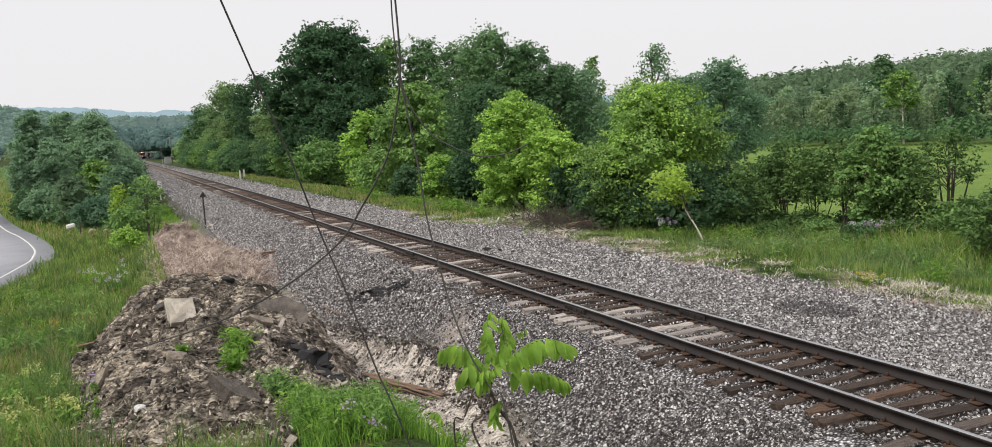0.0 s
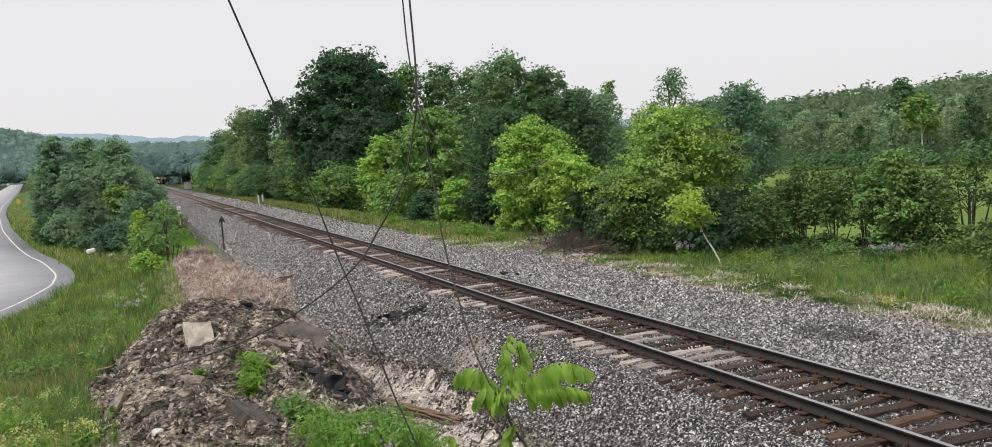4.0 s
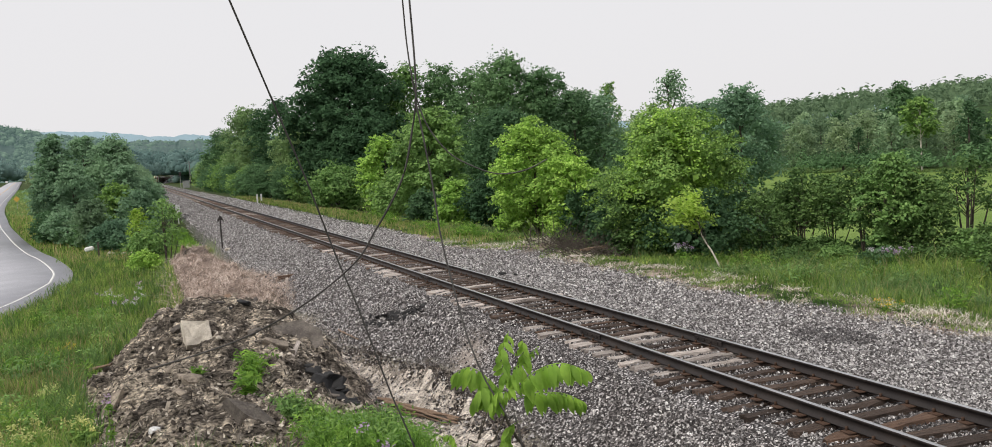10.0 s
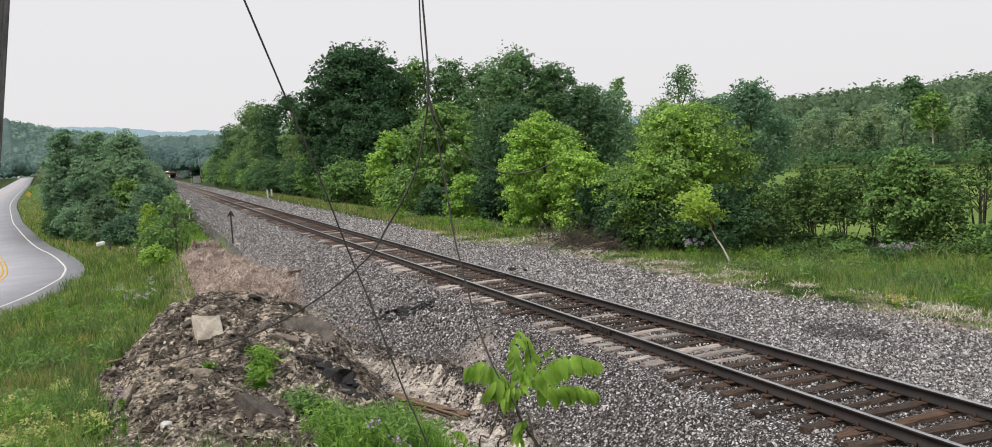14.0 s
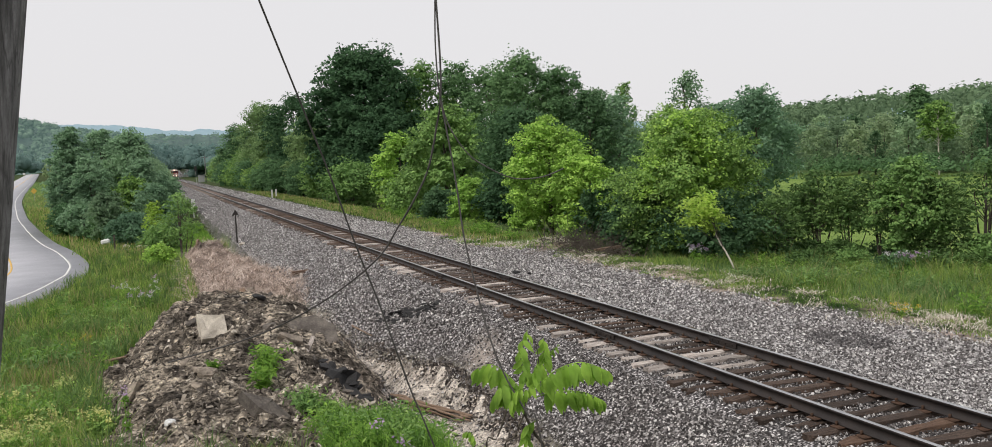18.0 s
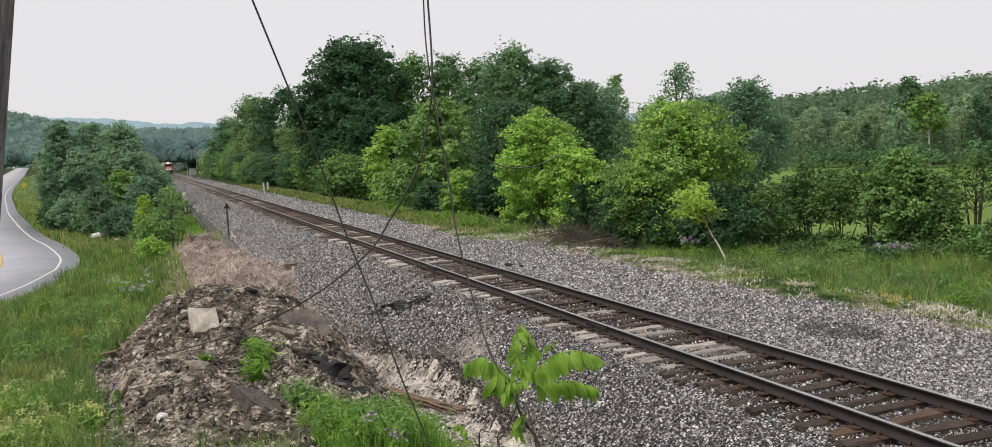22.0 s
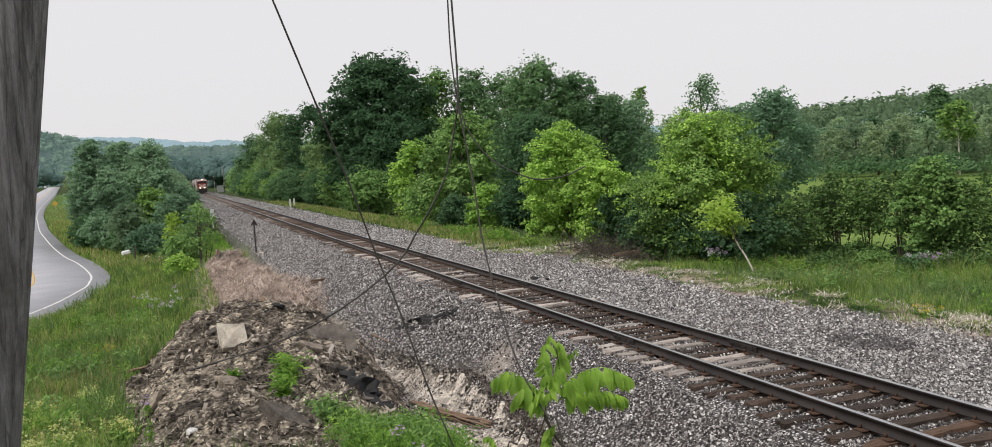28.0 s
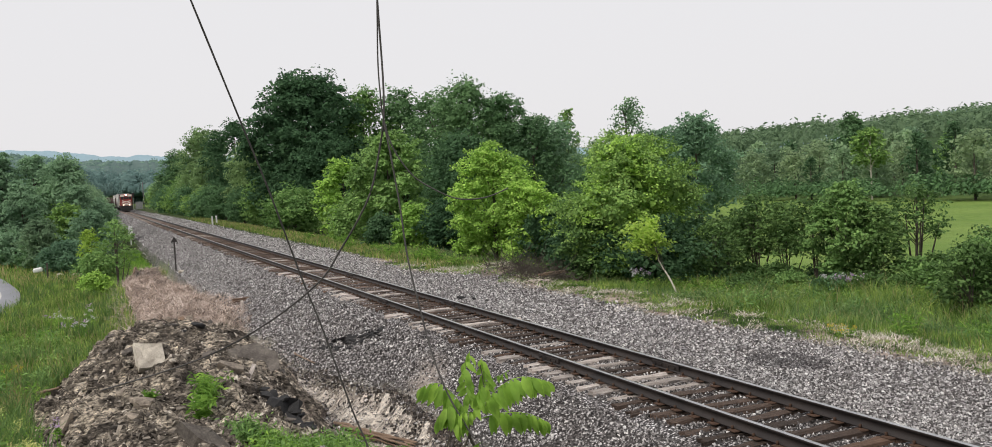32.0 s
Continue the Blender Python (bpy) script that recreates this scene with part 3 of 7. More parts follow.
def ground_z(x, y):
    x, y = np.broadcast_arrays(np.asarray(x, dtype=float), np.asarray(y, dtype=float))
    u = x - track_x(y)
    b = bank(y)
    # left of the line: shoulder, ballast slope, ditch, then the bank where the camera stands
    ditch = np.minimum(-1.5, b + 0.1) + 0.008 * np.maximum(y - 90, 0)
    slope = -0.335 - 0.5 * np.maximum(-2.0 - u, 0)
    left = np.where(u > -4.3, np.maximum(slope, ditch), ditch)
    k = step(-4.7, -6.6, u)
    left = left * (1 - k) + b * k
    left = left + 0.10 * fbm(x * 0.5, y * 0.5, 9) * step(-4, -7, u)
    left = left + 0.16 * fbm(x * 1.1, y * 0.7, 51, 5) * step(-6.2, -5.2, u) * step(-2.9, -3.6, u) * step(9, 12, y) * step(34, 30, y)
    left = left - 0.22 * step(-0.05, -0.4, u - ballast_foot(y)) * step(-6.4, -5.4, u) * step(15, 17.5, y) * step(25, 22.5, y)
    straw = step(straw_edge(y), straw_edge(y) - 0.9, u) * step(-9.3, -7.8, u) * step(33, 37, y) * step(-2, 5, straw_end(x, y))
    left = left + straw * (-1.0 - left + 0.6 * fbm(x * 0.8, y * 0.6, 21) + 0.5 * np.abs(fbm(x * 1.7, y * 0.9, 23))) * 0.9
    left = np.maximum(left, np.where((y > 8) & (y < 34) & (u < -3.5) & (u > -13), heap_z(x, y), -9))
    # right of the line: access way, verge, then a slow fall to the hayfield
    right = -0.27 - 0.05 * step(1.6, 3, u) - 0.5 * step(6, 11, u) - 0.9 * step(11, 30, u) - 1.5 * step(16, 75, u) + 0.06 * fbm(x * 0.6, y * 0.6, 13) * step(2, 5, u)
    pile = 0.45 * np.exp(-((x - 6.3) / 1.3) ** 2 - ((y - 35.5) / 2.2) ** 2)
    right = right + pile
    bed = np.full_like(u, -0.27)
    z = np.where(u < -1.35, left, np.where(u > 1.35, right, bed))
    # the road bed
    e = road_edge_x(y)
    w = step(1.2, 5.0, x - e)
    d = np.where(x < e + 5, 1 - w, 0) * step(-60, -5, y) * step(e - 22, e - 12, x)
    z = z * (1 - d) + (road_z(y) - 0.2) * d
    # wooded hills
    z = z + 0.085 * np.maximum(u - 115, 0) * step(20, 160, u) * step(900, 500, y) * (1 - 0.35 * step(60, 260, y))
    z = z + 0.10 * np.maximum(e - 60 - x, 0) * step(50, 260, y)
    return z


# ---- ground ----
def growing(a, b, s0, k):
    out, s = [a], s0
    while out[-1] < b:
        s *= k
        out.append(out[-1] + s)
    return out


def grid_lines(lo, hi, fine, far_lo, far_hi):
    mid = list(np.arange(lo, hi + 1e-6, fine))
    up = growing(hi, far_hi, fine, 1.09)[1:]
    down = [-v for v in growing(-lo, -far_lo, fine, 1.09)[1:]][::-1]
    return np.array(down + mid + up)


def sand_chute(x, y):
    """How far sand has washed over the ballast slope."""
    return np.exp(-((x + 2.75 - 0.35 * (y - 19.4)) / 0.45) ** 2 - ((y - 19.4) / 1.1) ** 2)


def verge_x(y):
    return np.interp(y, (0, 13, 20, 27, 34, 40, 90, 200), (5.9, 5.6, 5.3, 5.5, 5.4, 4.4, 4.7, 4.7))


def build_ground():
    xs, ys = grid_lines(-13, 10, 0.22, -2400, 2400), grid_lines(6, 62, 0.27, -300, 3000)
    X, Y = np.meshgrid(xs, ys)
    Z = ground_z(X, Y)
    Z = Z - 0.3 * ((np.abs(Z - heap_z(X, Y)) < 0.01) & (Y > 8.5) & (Y < 33) & (X < -4.2) & (X > -12))
    nx, ny = len(xs), len(ys)
    i, j = np.meshgrid(np.arange(ny - 1), np.arange(nx - 1), indexing="ij")
    F = np.stack([i * nx + j, i * nx + j + 1, (i + 1) * nx + j + 1, (i + 1) * nx + j], -1).reshape(-1, 4)
    me = mesh_of("ground", np.stack([X, Y, Z], -1).reshape(-1, 3), F, GROUND)
    me.polygons.foreach_set("use_smooth", np.ones(len(F), dtype=bool))
    U = X - track_x(Y)
    n1 = fbm(X * 0.8, Y * 0.8, 31)
    edge = verge_x(Y) + 0.7 * n1 + 0.5 * fbm(X * 2.5, Y * 2.5, 77)
    slope_foot = ballast_foot(Y)
    gravel = step(slope_foot - 0.3, slope_foot + 0.3, U + 0.35 * n1) * step(edge + 0.35, edge - 0.35, U)
    gravel = np.maximum(gravel, 0.8 * (np.exp(-((X - 6.5) / 1.6) ** 2 - ((Y - 35) / 2.5) ** 2) > 0.4))
    heap = ((ground_z(X, Y) - heap_z(X, Y) < 0.05) & (Y > 8) & (Y < 33.5) & (U < -3.9) & (U > -12)).astype(float)
    ditch = step(-6.0, -5.2, U) * step(slope_foot + 0.3, slope_foot - 0.3, U + 0.35 * n1) * step(8, 12, Y) * step(36, 31, Y)
    margin = 0.95 * step(0.0, 0.5, U - edge + 0.4) * step(2.4, 1.2, U - edge) * step(-0.22, 0.02, fbm(X * 1.4, Y * 1.4, 105)) * step(60, 45, Y)
    n2 = n1 + 0.7 * fbm(X * 2.3, Y * 1.7, 33)
    straw = step(straw_edge(Y) + 0.1, straw_edge(Y) - 0.5, U + 0.6 * n2) * step(-9.2, -8.2, U + 0.8 * n2) * step(31, 35, Y + 2 * n2 - 0.9 * np.clip(U + 7, 0, 4)) * step(-2, 2, straw_end(X, Y))
    straw = np.maximum(straw, 0.8 * step(-7.9, -7.2, U + 0.5 * n2) * step(-4.3, -5.0, U + 0.5 * n2) * step(52, 55, Y) * step(76, 66, Y + 4 * n2))
    dark = 0.9 * np.exp(-((X - 7.6) / 0.8) ** 2 - ((Y - 33.5) / 1.8) ** 2) + 0.75 * np.exp(-((X - 3.6) / 0.5) ** 2 - ((Y - 15.6) / 0.9) ** 2) + 0.8 * np.exp(-((X - 6.2) / 0.9) ** 2 - ((Y - 36.0) / 1.3) ** 2)
    near_road = X - road_edge_x(Y)
    field = np.maximum(step(12, 17, U) * step(125, 112, U), step(0.5, 1.5, near_road) * step(14, 10, near_road) * step(64, 74, Y) * step(420, 380, Y))
    wood = np.maximum(step(112, 120, U), step(-32, -45, X - road_edge_x(Y)) * step(40, 120, Y))
    for layer, chans in (("zone_a", (gravel, np.maximum(np.maximum(heap, ditch), 0.9 * sand_chute(X, Y)), np.maximum(straw, margin))), ("zone_b", (field, np.clip(dark, 0, 1), wood))):
        a = me.color_attributes.new(layer, "FLOAT_COLOR", "POINT")
        a.data.foreach_set("color", np.stack([*chans, np.ones_like(X)], -1).astype(np.float32).ravel())
    tagged(put("ground", me), "uneven ground with turf, ballast, bare dirt and hayfield", "ground", kind="structure")


build_ground()


# ---- road ----
def ribbon(name, off0, off1, lift, thick, mat, parent=None):
    P = smooth_line(ROAD_EDGE, 320)
    T = np.gradient(P, axis=0)
    T /= np.linalg.norm(T, axis=1)[:, None]
    N = np.stack([-T[:, 1], T[:, 0]], -1)
    z = road_z(P[:, 1]) + lift
    rows = []
    for o, dz in ((off0, -thick), (off0, 0), (off1, 0), (off1, -thick)):
        q = P + N * o
        rows.append(np.concatenate([q, (z + dz)[:, None]], 1))
    V = np.stack(rows, 1).reshape(-1, 3)
    k = np.arange(len(P) - 1)[:, None] * 4
    F = np.concatenate([k + np.array([[a, a + 1, a + 5, a + 4]]) for a in range(3)], 0)
    return put(name, mesh_of(name, V, F, mat), parent)


road = tagged(ribbon("road", -1.1, 8.2, 0.0, 0.25, ASPHALT), "grey two-lane asphalt road curving through the valley", "road", kind="structure")
ribbon("edge_line", -0.07, 0.07, 0.006, 0.004, WHITE_LINE, road)
ribbon("edge_line", 7.0, 7.14, 0.006, 0.004, WHITE_LINE, road)
ribbon("centre_line", 3.36, 3.48, 0.006, 0.004, YELLOW_LINE, road)
ribbon("centre_line", 3.62, 3.74, 0.006, 0.004, YELLOW_LINE, road)


# ---- railway ----
track = tagged(new("railway_track"), "single railway line of rusty rails on weathered wooden ties", "railway track")


def rail(side):
    """A flat-bottomed rail: foot, web and head, with a bright worn running surface."""
    ys = np.concatenate([np.arange(-40, 542, 6.0), np.arange(542, 900, 8.0)])
    prof = [(-0.07, -0.17), (-0.07, -0.158), (-0.012, -0.14), (-0.009, -0.05), (-0.035, -0.038), (-0.035, -0.006), (-0.027, 0.0), (0.027, 0.0), (0.035, -0.006), (0.035, -0.038), (0.009, -0.05), (0.012, -0.14), (0.07, -0.158), (0.07, -0.17)]
    n = len(prof)
    V = np.array([[track_x(y) + side * 0.7525 + px, y, pz] for y in ys for px, pz in prof])
    F = np.array([[i * n + j, i * n + (j + 1) % n, (i + 1) * n + (j + 1) % n, (i + 1) * n + j] for i in range(len(ys) - 1) for j in range(n)])
    me = mesh_of("rail", V, F, RAIL)
    me.materials.append(RAIL_TOP)
    me.polygons.foreach_set("material_index", np.array([1 if j in (5, 6, 7) else 0 for i in range(len(ys) - 1) for j in range(n)], dtype=np.int32))
    put("rail", me, track, "brown rusty rail with a bright worn head")


rail(-1)
rail(1)


def tie_mesh(seed, mat, end=None):
    """A sawn beam, split and worn; the end beyond the rail may be bleached."""
    rnd = random.Random(seed)
    bm = bmesh.new()
    box(bm, -1.295, 1.295, -0.112, 0.112, -0.178, 0)
    bmesh.ops.subdivide_edges(bm, edges=[e for e in bm.edges if abs(e.verts[0].co.x - e.verts[1].co.x) > 1], cuts=9)
    bmesh.ops.subdivide_edges(bm, edges=[e for e in bm.edges if abs(e.verts[0].co.y - e.verts[1].co.y) > 0.2], cuts=2)
    for v in bm.verts:
        edge = abs(v.co.y) > 0.1
        tip = abs(v.co.x) > 1.29
        v.co.x += rnd.uniform(-0.07, 0.06) if tip else rnd.uniform(-0.03, 0.03)
        v.co.y += rnd.uniform(-0.026, 0.02) * (1 if v.co.y > 0 else -1) if edge else rnd.uniform(-0.012, 0.012)
        v.co.z += rnd.uniform(-0.034, 0.0) if edge and v.co.z > -0.1 else rnd.uniform(-0.014, 0.006)
        if tip and v.co.z > -0.1:
            v.co.z -= rnd.uniform(0.0, 0.03)
    for f in bm.faces:
        f.material_index = 1 if end and f.calc_center_median().x < -0.86 else 0
    me = bpy.data.meshes.new("tie")
    bm.to_mesh(me)
    bm.free()
    me.materials.append(mat)
    if end:
        me.materials.append(end)
    return me


TIE_SETS = [[tie_mesh(10 * k + s, mt, end) for s in range(5)] for k, (mt, end) in enumerate(((TIE, None), (TIE_PALE, None), (TIE_MID, None), (TIE_RUST, None), (TIE, TIE_PALE), (TIE_MID, TIE_PALE)))]
PALE_AT = (14.39, 14.86, 16.4, 19.42, 26.5)
rng = random.Random(4)
ty, spacing = -6.0, 0.487
tie_ys = [(-6.0 + spacing * i) for i in range(1400)]
far_ties = []
for i, y in enumerate(tie_ys):
    r = rng.random()
    kind = 1 if r < (0.1 if 13 < y < 30 else 0.07) else 2 if r < 0.32 else 3 if r < 0.4 else 0
    if 14 < y < 44 and rng.random() < (0.75 if y < 20 else 0.4) and kind in (0, 2):
        kind = 4 if kind == 0 else 5
    if min(abs(y - q) for q in PALE_AT) < 0.245:
        kind = 1
    turn, side, dz = rng.uniform(-3, 3), rng.uniform(-0.15, 0.13), rng.uniform(-0.022, 0.012)
    if 4.0 < y < 149:
        put("tie", TIE_SETS[kind][i % 5], track, at=pose(side, y + rng.uniform(-0.035, 0.035), -0.19 + dz, 0, rng.uniform(-0.5, 0.5), turn))
    elif y < 640:
        far_ties.append((y, track_x(y)))
Vb = np.array([(x, yy, z) for z in (-0.37, -0.19) for yy in (-0.11, 0.11) for x in (-1.29, 1.29)])
Fb = np.array([(4, 5, 7, 6), (0, 1, 5, 4), (2, 6, 7, 3), (0, 4, 6, 2), (1, 3, 7, 5)])
V, F = joined([(Vb + np.array([tx, y, 0]), Fb) for y, tx in far_ties])
tagged(put("distant_ties", mesh_of("distant_ties", V, F, TIE_MID), track), kind="stuff")

# tie plates, each with its spikes
plate = np.array([(x, y, z) for z in (0, 0.016) for y in (-0.09, 0.09) for x in (-0.17, 0.17)])
spike = np.array([(x, y, z) for z in (0, 0.06) for y in (-0.014, 0.014) for x in (-0.018, 0.018)])
Fc = np.array([(4, 5, 7, 6), (0, 1, 5, 4), (2, 6, 7, 3), (0, 4, 6, 2), (1, 3, 7, 5), (0, 2, 3, 1)])
PLATES = []
for k in range(3):
    V, F = joined([(plate, Fc)] + [(spike + np.array([dx + rng.uniform(-0.01, 0.01), dy, 0.004 + rng.uniform(0, 0.015)]), Fc) for dx, dy in ((-0.095, 0.05), (0.095, -0.05))])
    PLATES.append(mesh_of("tie_plate", V, F, RUST))
for i, y in enumerate(tie_ys):
    if 5 < y < 75:
        for s in (-1, 1):
            put("tie_plate", PLATES[i % 3], track, at=pose(s * 0.7525, y, -0.188))
for s, y in ((1, 15.15), (-1, 17.2), (1, 27.0), (-1, 29.1), (1, 39.0), (-1, 41.2)):
    bm = bmesh.new()
    for dx in (-0.03, 0.03):
        box(bm, dx - 0.012, dx + 0.012, -0.45, 0.45, -0.14, -0.045, 0.006)
        for k in (-0.33, -0.11, 0.11, 0.33):
            box(bm, dx * 1.7 - 0.012, dx * 1.7 + 0.012, k - 0.016, k + 0.016, -0.11, -0.078)
    part("joint_bar", bm, RAIL, track, at=pose(s * 0.7525, y, 0))


# ---- loose stone ----
def off_heap(x, y):
    return ~((np.abs(ground_z(x, y) - heap_z(x, y)) < 0.03) & (y > 8) & (y < 33) & (x > -11.5) & (x < -4.4))


CHIP = np.array([(0.8, 0.5, -0.5), (-0.8, 0.5, -0.5), (-0.8, -0.5, -0.5), (0.8, -0.5, -0.5), (0.5, 0.1, 0.55), (-0.5, -0.1, 0.55)], dtype=float)
CHIP_F = np.array([(3, 0, 4), (0, 1, 5), (0, 5, 4), (1, 2, 5), (2, 3, 4), (2, 4, 5)])


def stones(x, y, z, size, seed, flat=0.7, tilt=0.0, stretch=0.25, long=1.0):
    """Broken stones half bedded in the ground, each with six faces."""
    g = np.random.default_rng(seed)
    n = len(x)
    V = CHIP[None] * g.uniform(0.75, 1.25, (n, 6, 1)) + g.normal(0, 0.15, (n, 6, 3))
    V = V * (np.asarray(size).reshape(-1, 1, 1) * g.uniform(1 - stretch, 1 + stretch, (n, 1, 3)))
    V *= (long, long ** -0.5, flat * 1.35)
    if tilt:
        a = g.normal(0, tilt, n)
        c, s = np.cos(a)[:, None], np.sin(a)[:, None]
        V = np.stack([V[:, :, 0] * c + V[:, :, 2] * s, V[:, :, 1], V[:, :, 2] * c - V[:, :, 0] * s], -1)
    a = g.uniform(0, 2 * np.pi, n)
    c, s = np.cos(a)[:, None], np.sin(a)[:, None]
    W = np.stack([V[:, :, 0] * c - V[:, :, 1] * s, V[:, :, 0] * s + V[:, :, 1] * c, V[:, :, 2]], -1)
    W += np.stack([x, y, z], -1)[:, None]
    F = CHIP_F[None] + (np.arange(n) * 6)[:, None, None]
    return W.reshape(-1, 3), F.reshape(-1, 3)


g = np.random.default_rng(8)


def ballast_band(n, x0, x1, y0, y1, size, near=1.6):
    y = y0 + (y1 - y0) * g.random(n) ** near
    x = g.uniform(x0, x1, n)
    return x, y, g.uniform(0.55, 1.2, n) * size * np.interp(y, (11, 24), (0.74, 1.0))


bands = [ballast_band(48000, -4.9, -1.25, 9, 62, 0.036, 1.8), ballast_band(12000, -4.9, -1.25, 50, 110, 0.045, 1.2), ballast_band(17000, -0.7, 0.7, 8, 50, 0.03, 1.3), ballast_band(42000, 1.25, 6.2, 9, 62, 0.036, 1.9), ballast_band(10000, 1.25, 5, 50, 110, 0.045, 1.2), ballast_band(7000, -1.3, -0.8, 8, 50, 0.03, 1.3), ballast_band(7000, -4.6, -1.25, 105, 230, 0.06, 1.2), ballast_band(7000, 1.25, 5, 105, 230, 0.06, 1.2)]
x, y, s = (np.concatenate(v) for v in zip(*bands))
keep = (x < verge_x(y) + 0.6 * fbm(x * 0.8, y * 0.8, 31) + g.normal(0, 0.25, len(x))) & (x > ballast_foot(y) - 0.35 * fbm(x * 0.8, y * 0.8, 31) + g.normal(-0.1, 0.3, len(x)))
x, y, s = x[keep], y[keep], s[keep]
on_tie = np.abs(((y + 6.0 + spacing / 2) % spacing) - spacing / 2) < 0.1
keep = ~(on_tie & (np.abs(x) < 1.3)) | (g.random(len(x)) < 0.1)
keep &= g.random(len(x)) > 0.75 * sand_chute(x, y)
x, y, s = x[keep], y[keep], s[keep]
z = ground_z(x, y) + s * 0.4 + np.where(np.abs(x) < 1.3, 0.03, 0)
dark_spot = (((x - 3.5) / 0.7) ** 2 + ((y - 14.9) / 0.9) ** 2 < 1 + 0.5 * fbm(x * 2, y * 2, 17)) | (((x - 6.4) / 1.2) ** 2 + ((y - 35.8) / 1.8) ** 2 < 1)
dark_spot &= g.random(len(x)) < 0.8
brown = (x < 1.3) & ~dark_spot & (g.random(len(x)) < np.interp(y, (22, 45), (0.9, 0.35)))
for mask, mt, name, label, seed in ((~dark_spot & ~brown, BALLAST, "ballast_stones", "grey crushed stone ballast round the ties", 12), (brown, BALLAST_BROWN, "slope_stones", "brownish crushed stone on the ballast slope", 13), (dark_spot, CINDER, "cinder_stones", "dark cinders in a patch on the gravel", 15)):
    V, F = stones(x[mask], y[mask], z[mask], s[mask] * 0.98, seed, 0.75, 0.35)
    tagged(put(name, mesh_of(name, V, F, mt)), label, "ballast", kind="stuff")

# the spoil heap
def build_heap():
    xs, ys = np.arange(-11.6, -4.2, 0.036), np.arange(8.6, 31.5, 0.042)
    X, Y = np.meshgrid(xs, ys)
    H = heap_z(X, Y)
    G = bank(Y) - 0.15
    k = step(-4.7, -6.6, X)
    G = np.minimum(-1.5, G) * (1 - k) + G * k
    above = step(0.0, 0.35, H - G)
    Z = np.maximum(H, G - 0.25) + heap_relief(X, Y) * above
    keep = (H - G > -0.1)
    ny, nx = X.shape
    i, j = np.meshgrid(np.arange(ny - 1), np.arange(nx - 1), indexing="ij")
    F = np.stack([i * nx + j, i * nx + j + 1, (i + 1) * nx + j + 1, (i + 1) * nx + j], -1)
    F = F[keep[:-1, :-1] & keep[1:, 1:]].reshape(-1, 4)
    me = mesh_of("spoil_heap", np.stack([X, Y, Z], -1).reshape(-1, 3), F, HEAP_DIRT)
    me.polygons.foreach_set("use_smooth", np.ones(len(F), dtype=bool))
    tagged(put("spoil_heap", me), "rugged heap of grey-brown earth and clods", "spoil heap", kind="stuff")


build_heap()
x, y = g.uniform(-11, -4.6, 34000), 9 + 22 * g.random(34000) ** 1.2
on = (np.abs(ground_z(x, y) - heap_z(x, y)) < 0.02) & (heap_z(x, y) > bank(y) - 0.05)
x, y = x[on], y[on]
s = 0.012 + 0.04 * g.random(len(x)) ** 2.6
s[:150] *= 1.9
V, F = stones(x, y, ground_z(x, y) + heap_relief(x, y) + s * 0.1, s, 14, 0.5, 0.7, 0.6, 1.6)
tagged(put("heap_clods", mesh_of("heap_clods", V, F, CLOD)), "clods and stones strewn over the spoil heap", "spoil heap", kind="stuff")


# pebbles and crumbs in the sandy ditch, and the eroded foot of the ballast
n = 22000
x, y = g.uniform(-6.0, -2.9, n), 10.5 + 22 * g.random(n) ** 1.3
keep = (x < ballast_foot(y) + 0.25) & (fbm(x * 1.5, y * 0.9, 63) > -0.12 - 0.5 * g.random(n)) & off_heap(x, y)
x, y = x[keep], y[keep]
s = 0.009 + 0.026 * g.random(len(x)) ** 2.5
V, F = stones(x, y, ground_z(x, y) + 0.08 + s * 0.2, s, 16, 0.6, 0.3, 0.5)
tagged(put("ditch_pebbles", mesh_of("ditch_pebbles", V, F, BALLAST_BROWN)), "pebbles and crumbs washed into the sandy ditch", "gravel", kind="stuff")
n = 6500
y = g.uniform(14.5, 25.5, n)
x = ballast_foot(y) + 0.12 - 0.55 * g.random(n) ** 1.2 + 0.2 * fbm(y * 0.9, y * 0, 65)
s = 0.012 + 0.045 * g.random(n) ** 2.2
keep = fbm(x * 1.2, y * 0.8, 67) + 0.2 * g.normal(0, 1, n) > -0.25
V, F = stones(x[keep], y[keep], (ground_z(x, y) + s * 0.3)[keep], s[keep], 18, 0.8, 0.5, 0.5)
tagged(put("scarp_clods", mesh_of("scarp_clods", V, F, SOIL)), "dark crumbling earth where the ballast has washed out", "soil", kind="stuff")


def ditch_relief(x, y):
    """Runnels and torn lumps in the washed sand."""
    wx, wy = x + 0.15 * fbm(x * 2, y * 2, 81), y + 0.15 * fbm(x * 2, y * 2, 83)
    z = 0.1 * np.abs(fbm(wx * 1.3 + 0.3 * wy, wy * 2.4, 85, 4)) + 0.1 * np.abs(fbm(wx * 3 + wy, wy * 7 - wx, 87, 4))
    return z + 0.03 * blocks((wx + 0.3 * wy) / 0.4, (wy - 0.3 * wx) / 0.2, 6.0) + 0.04 * fbm(x * 9, y * 9, 89, 4)


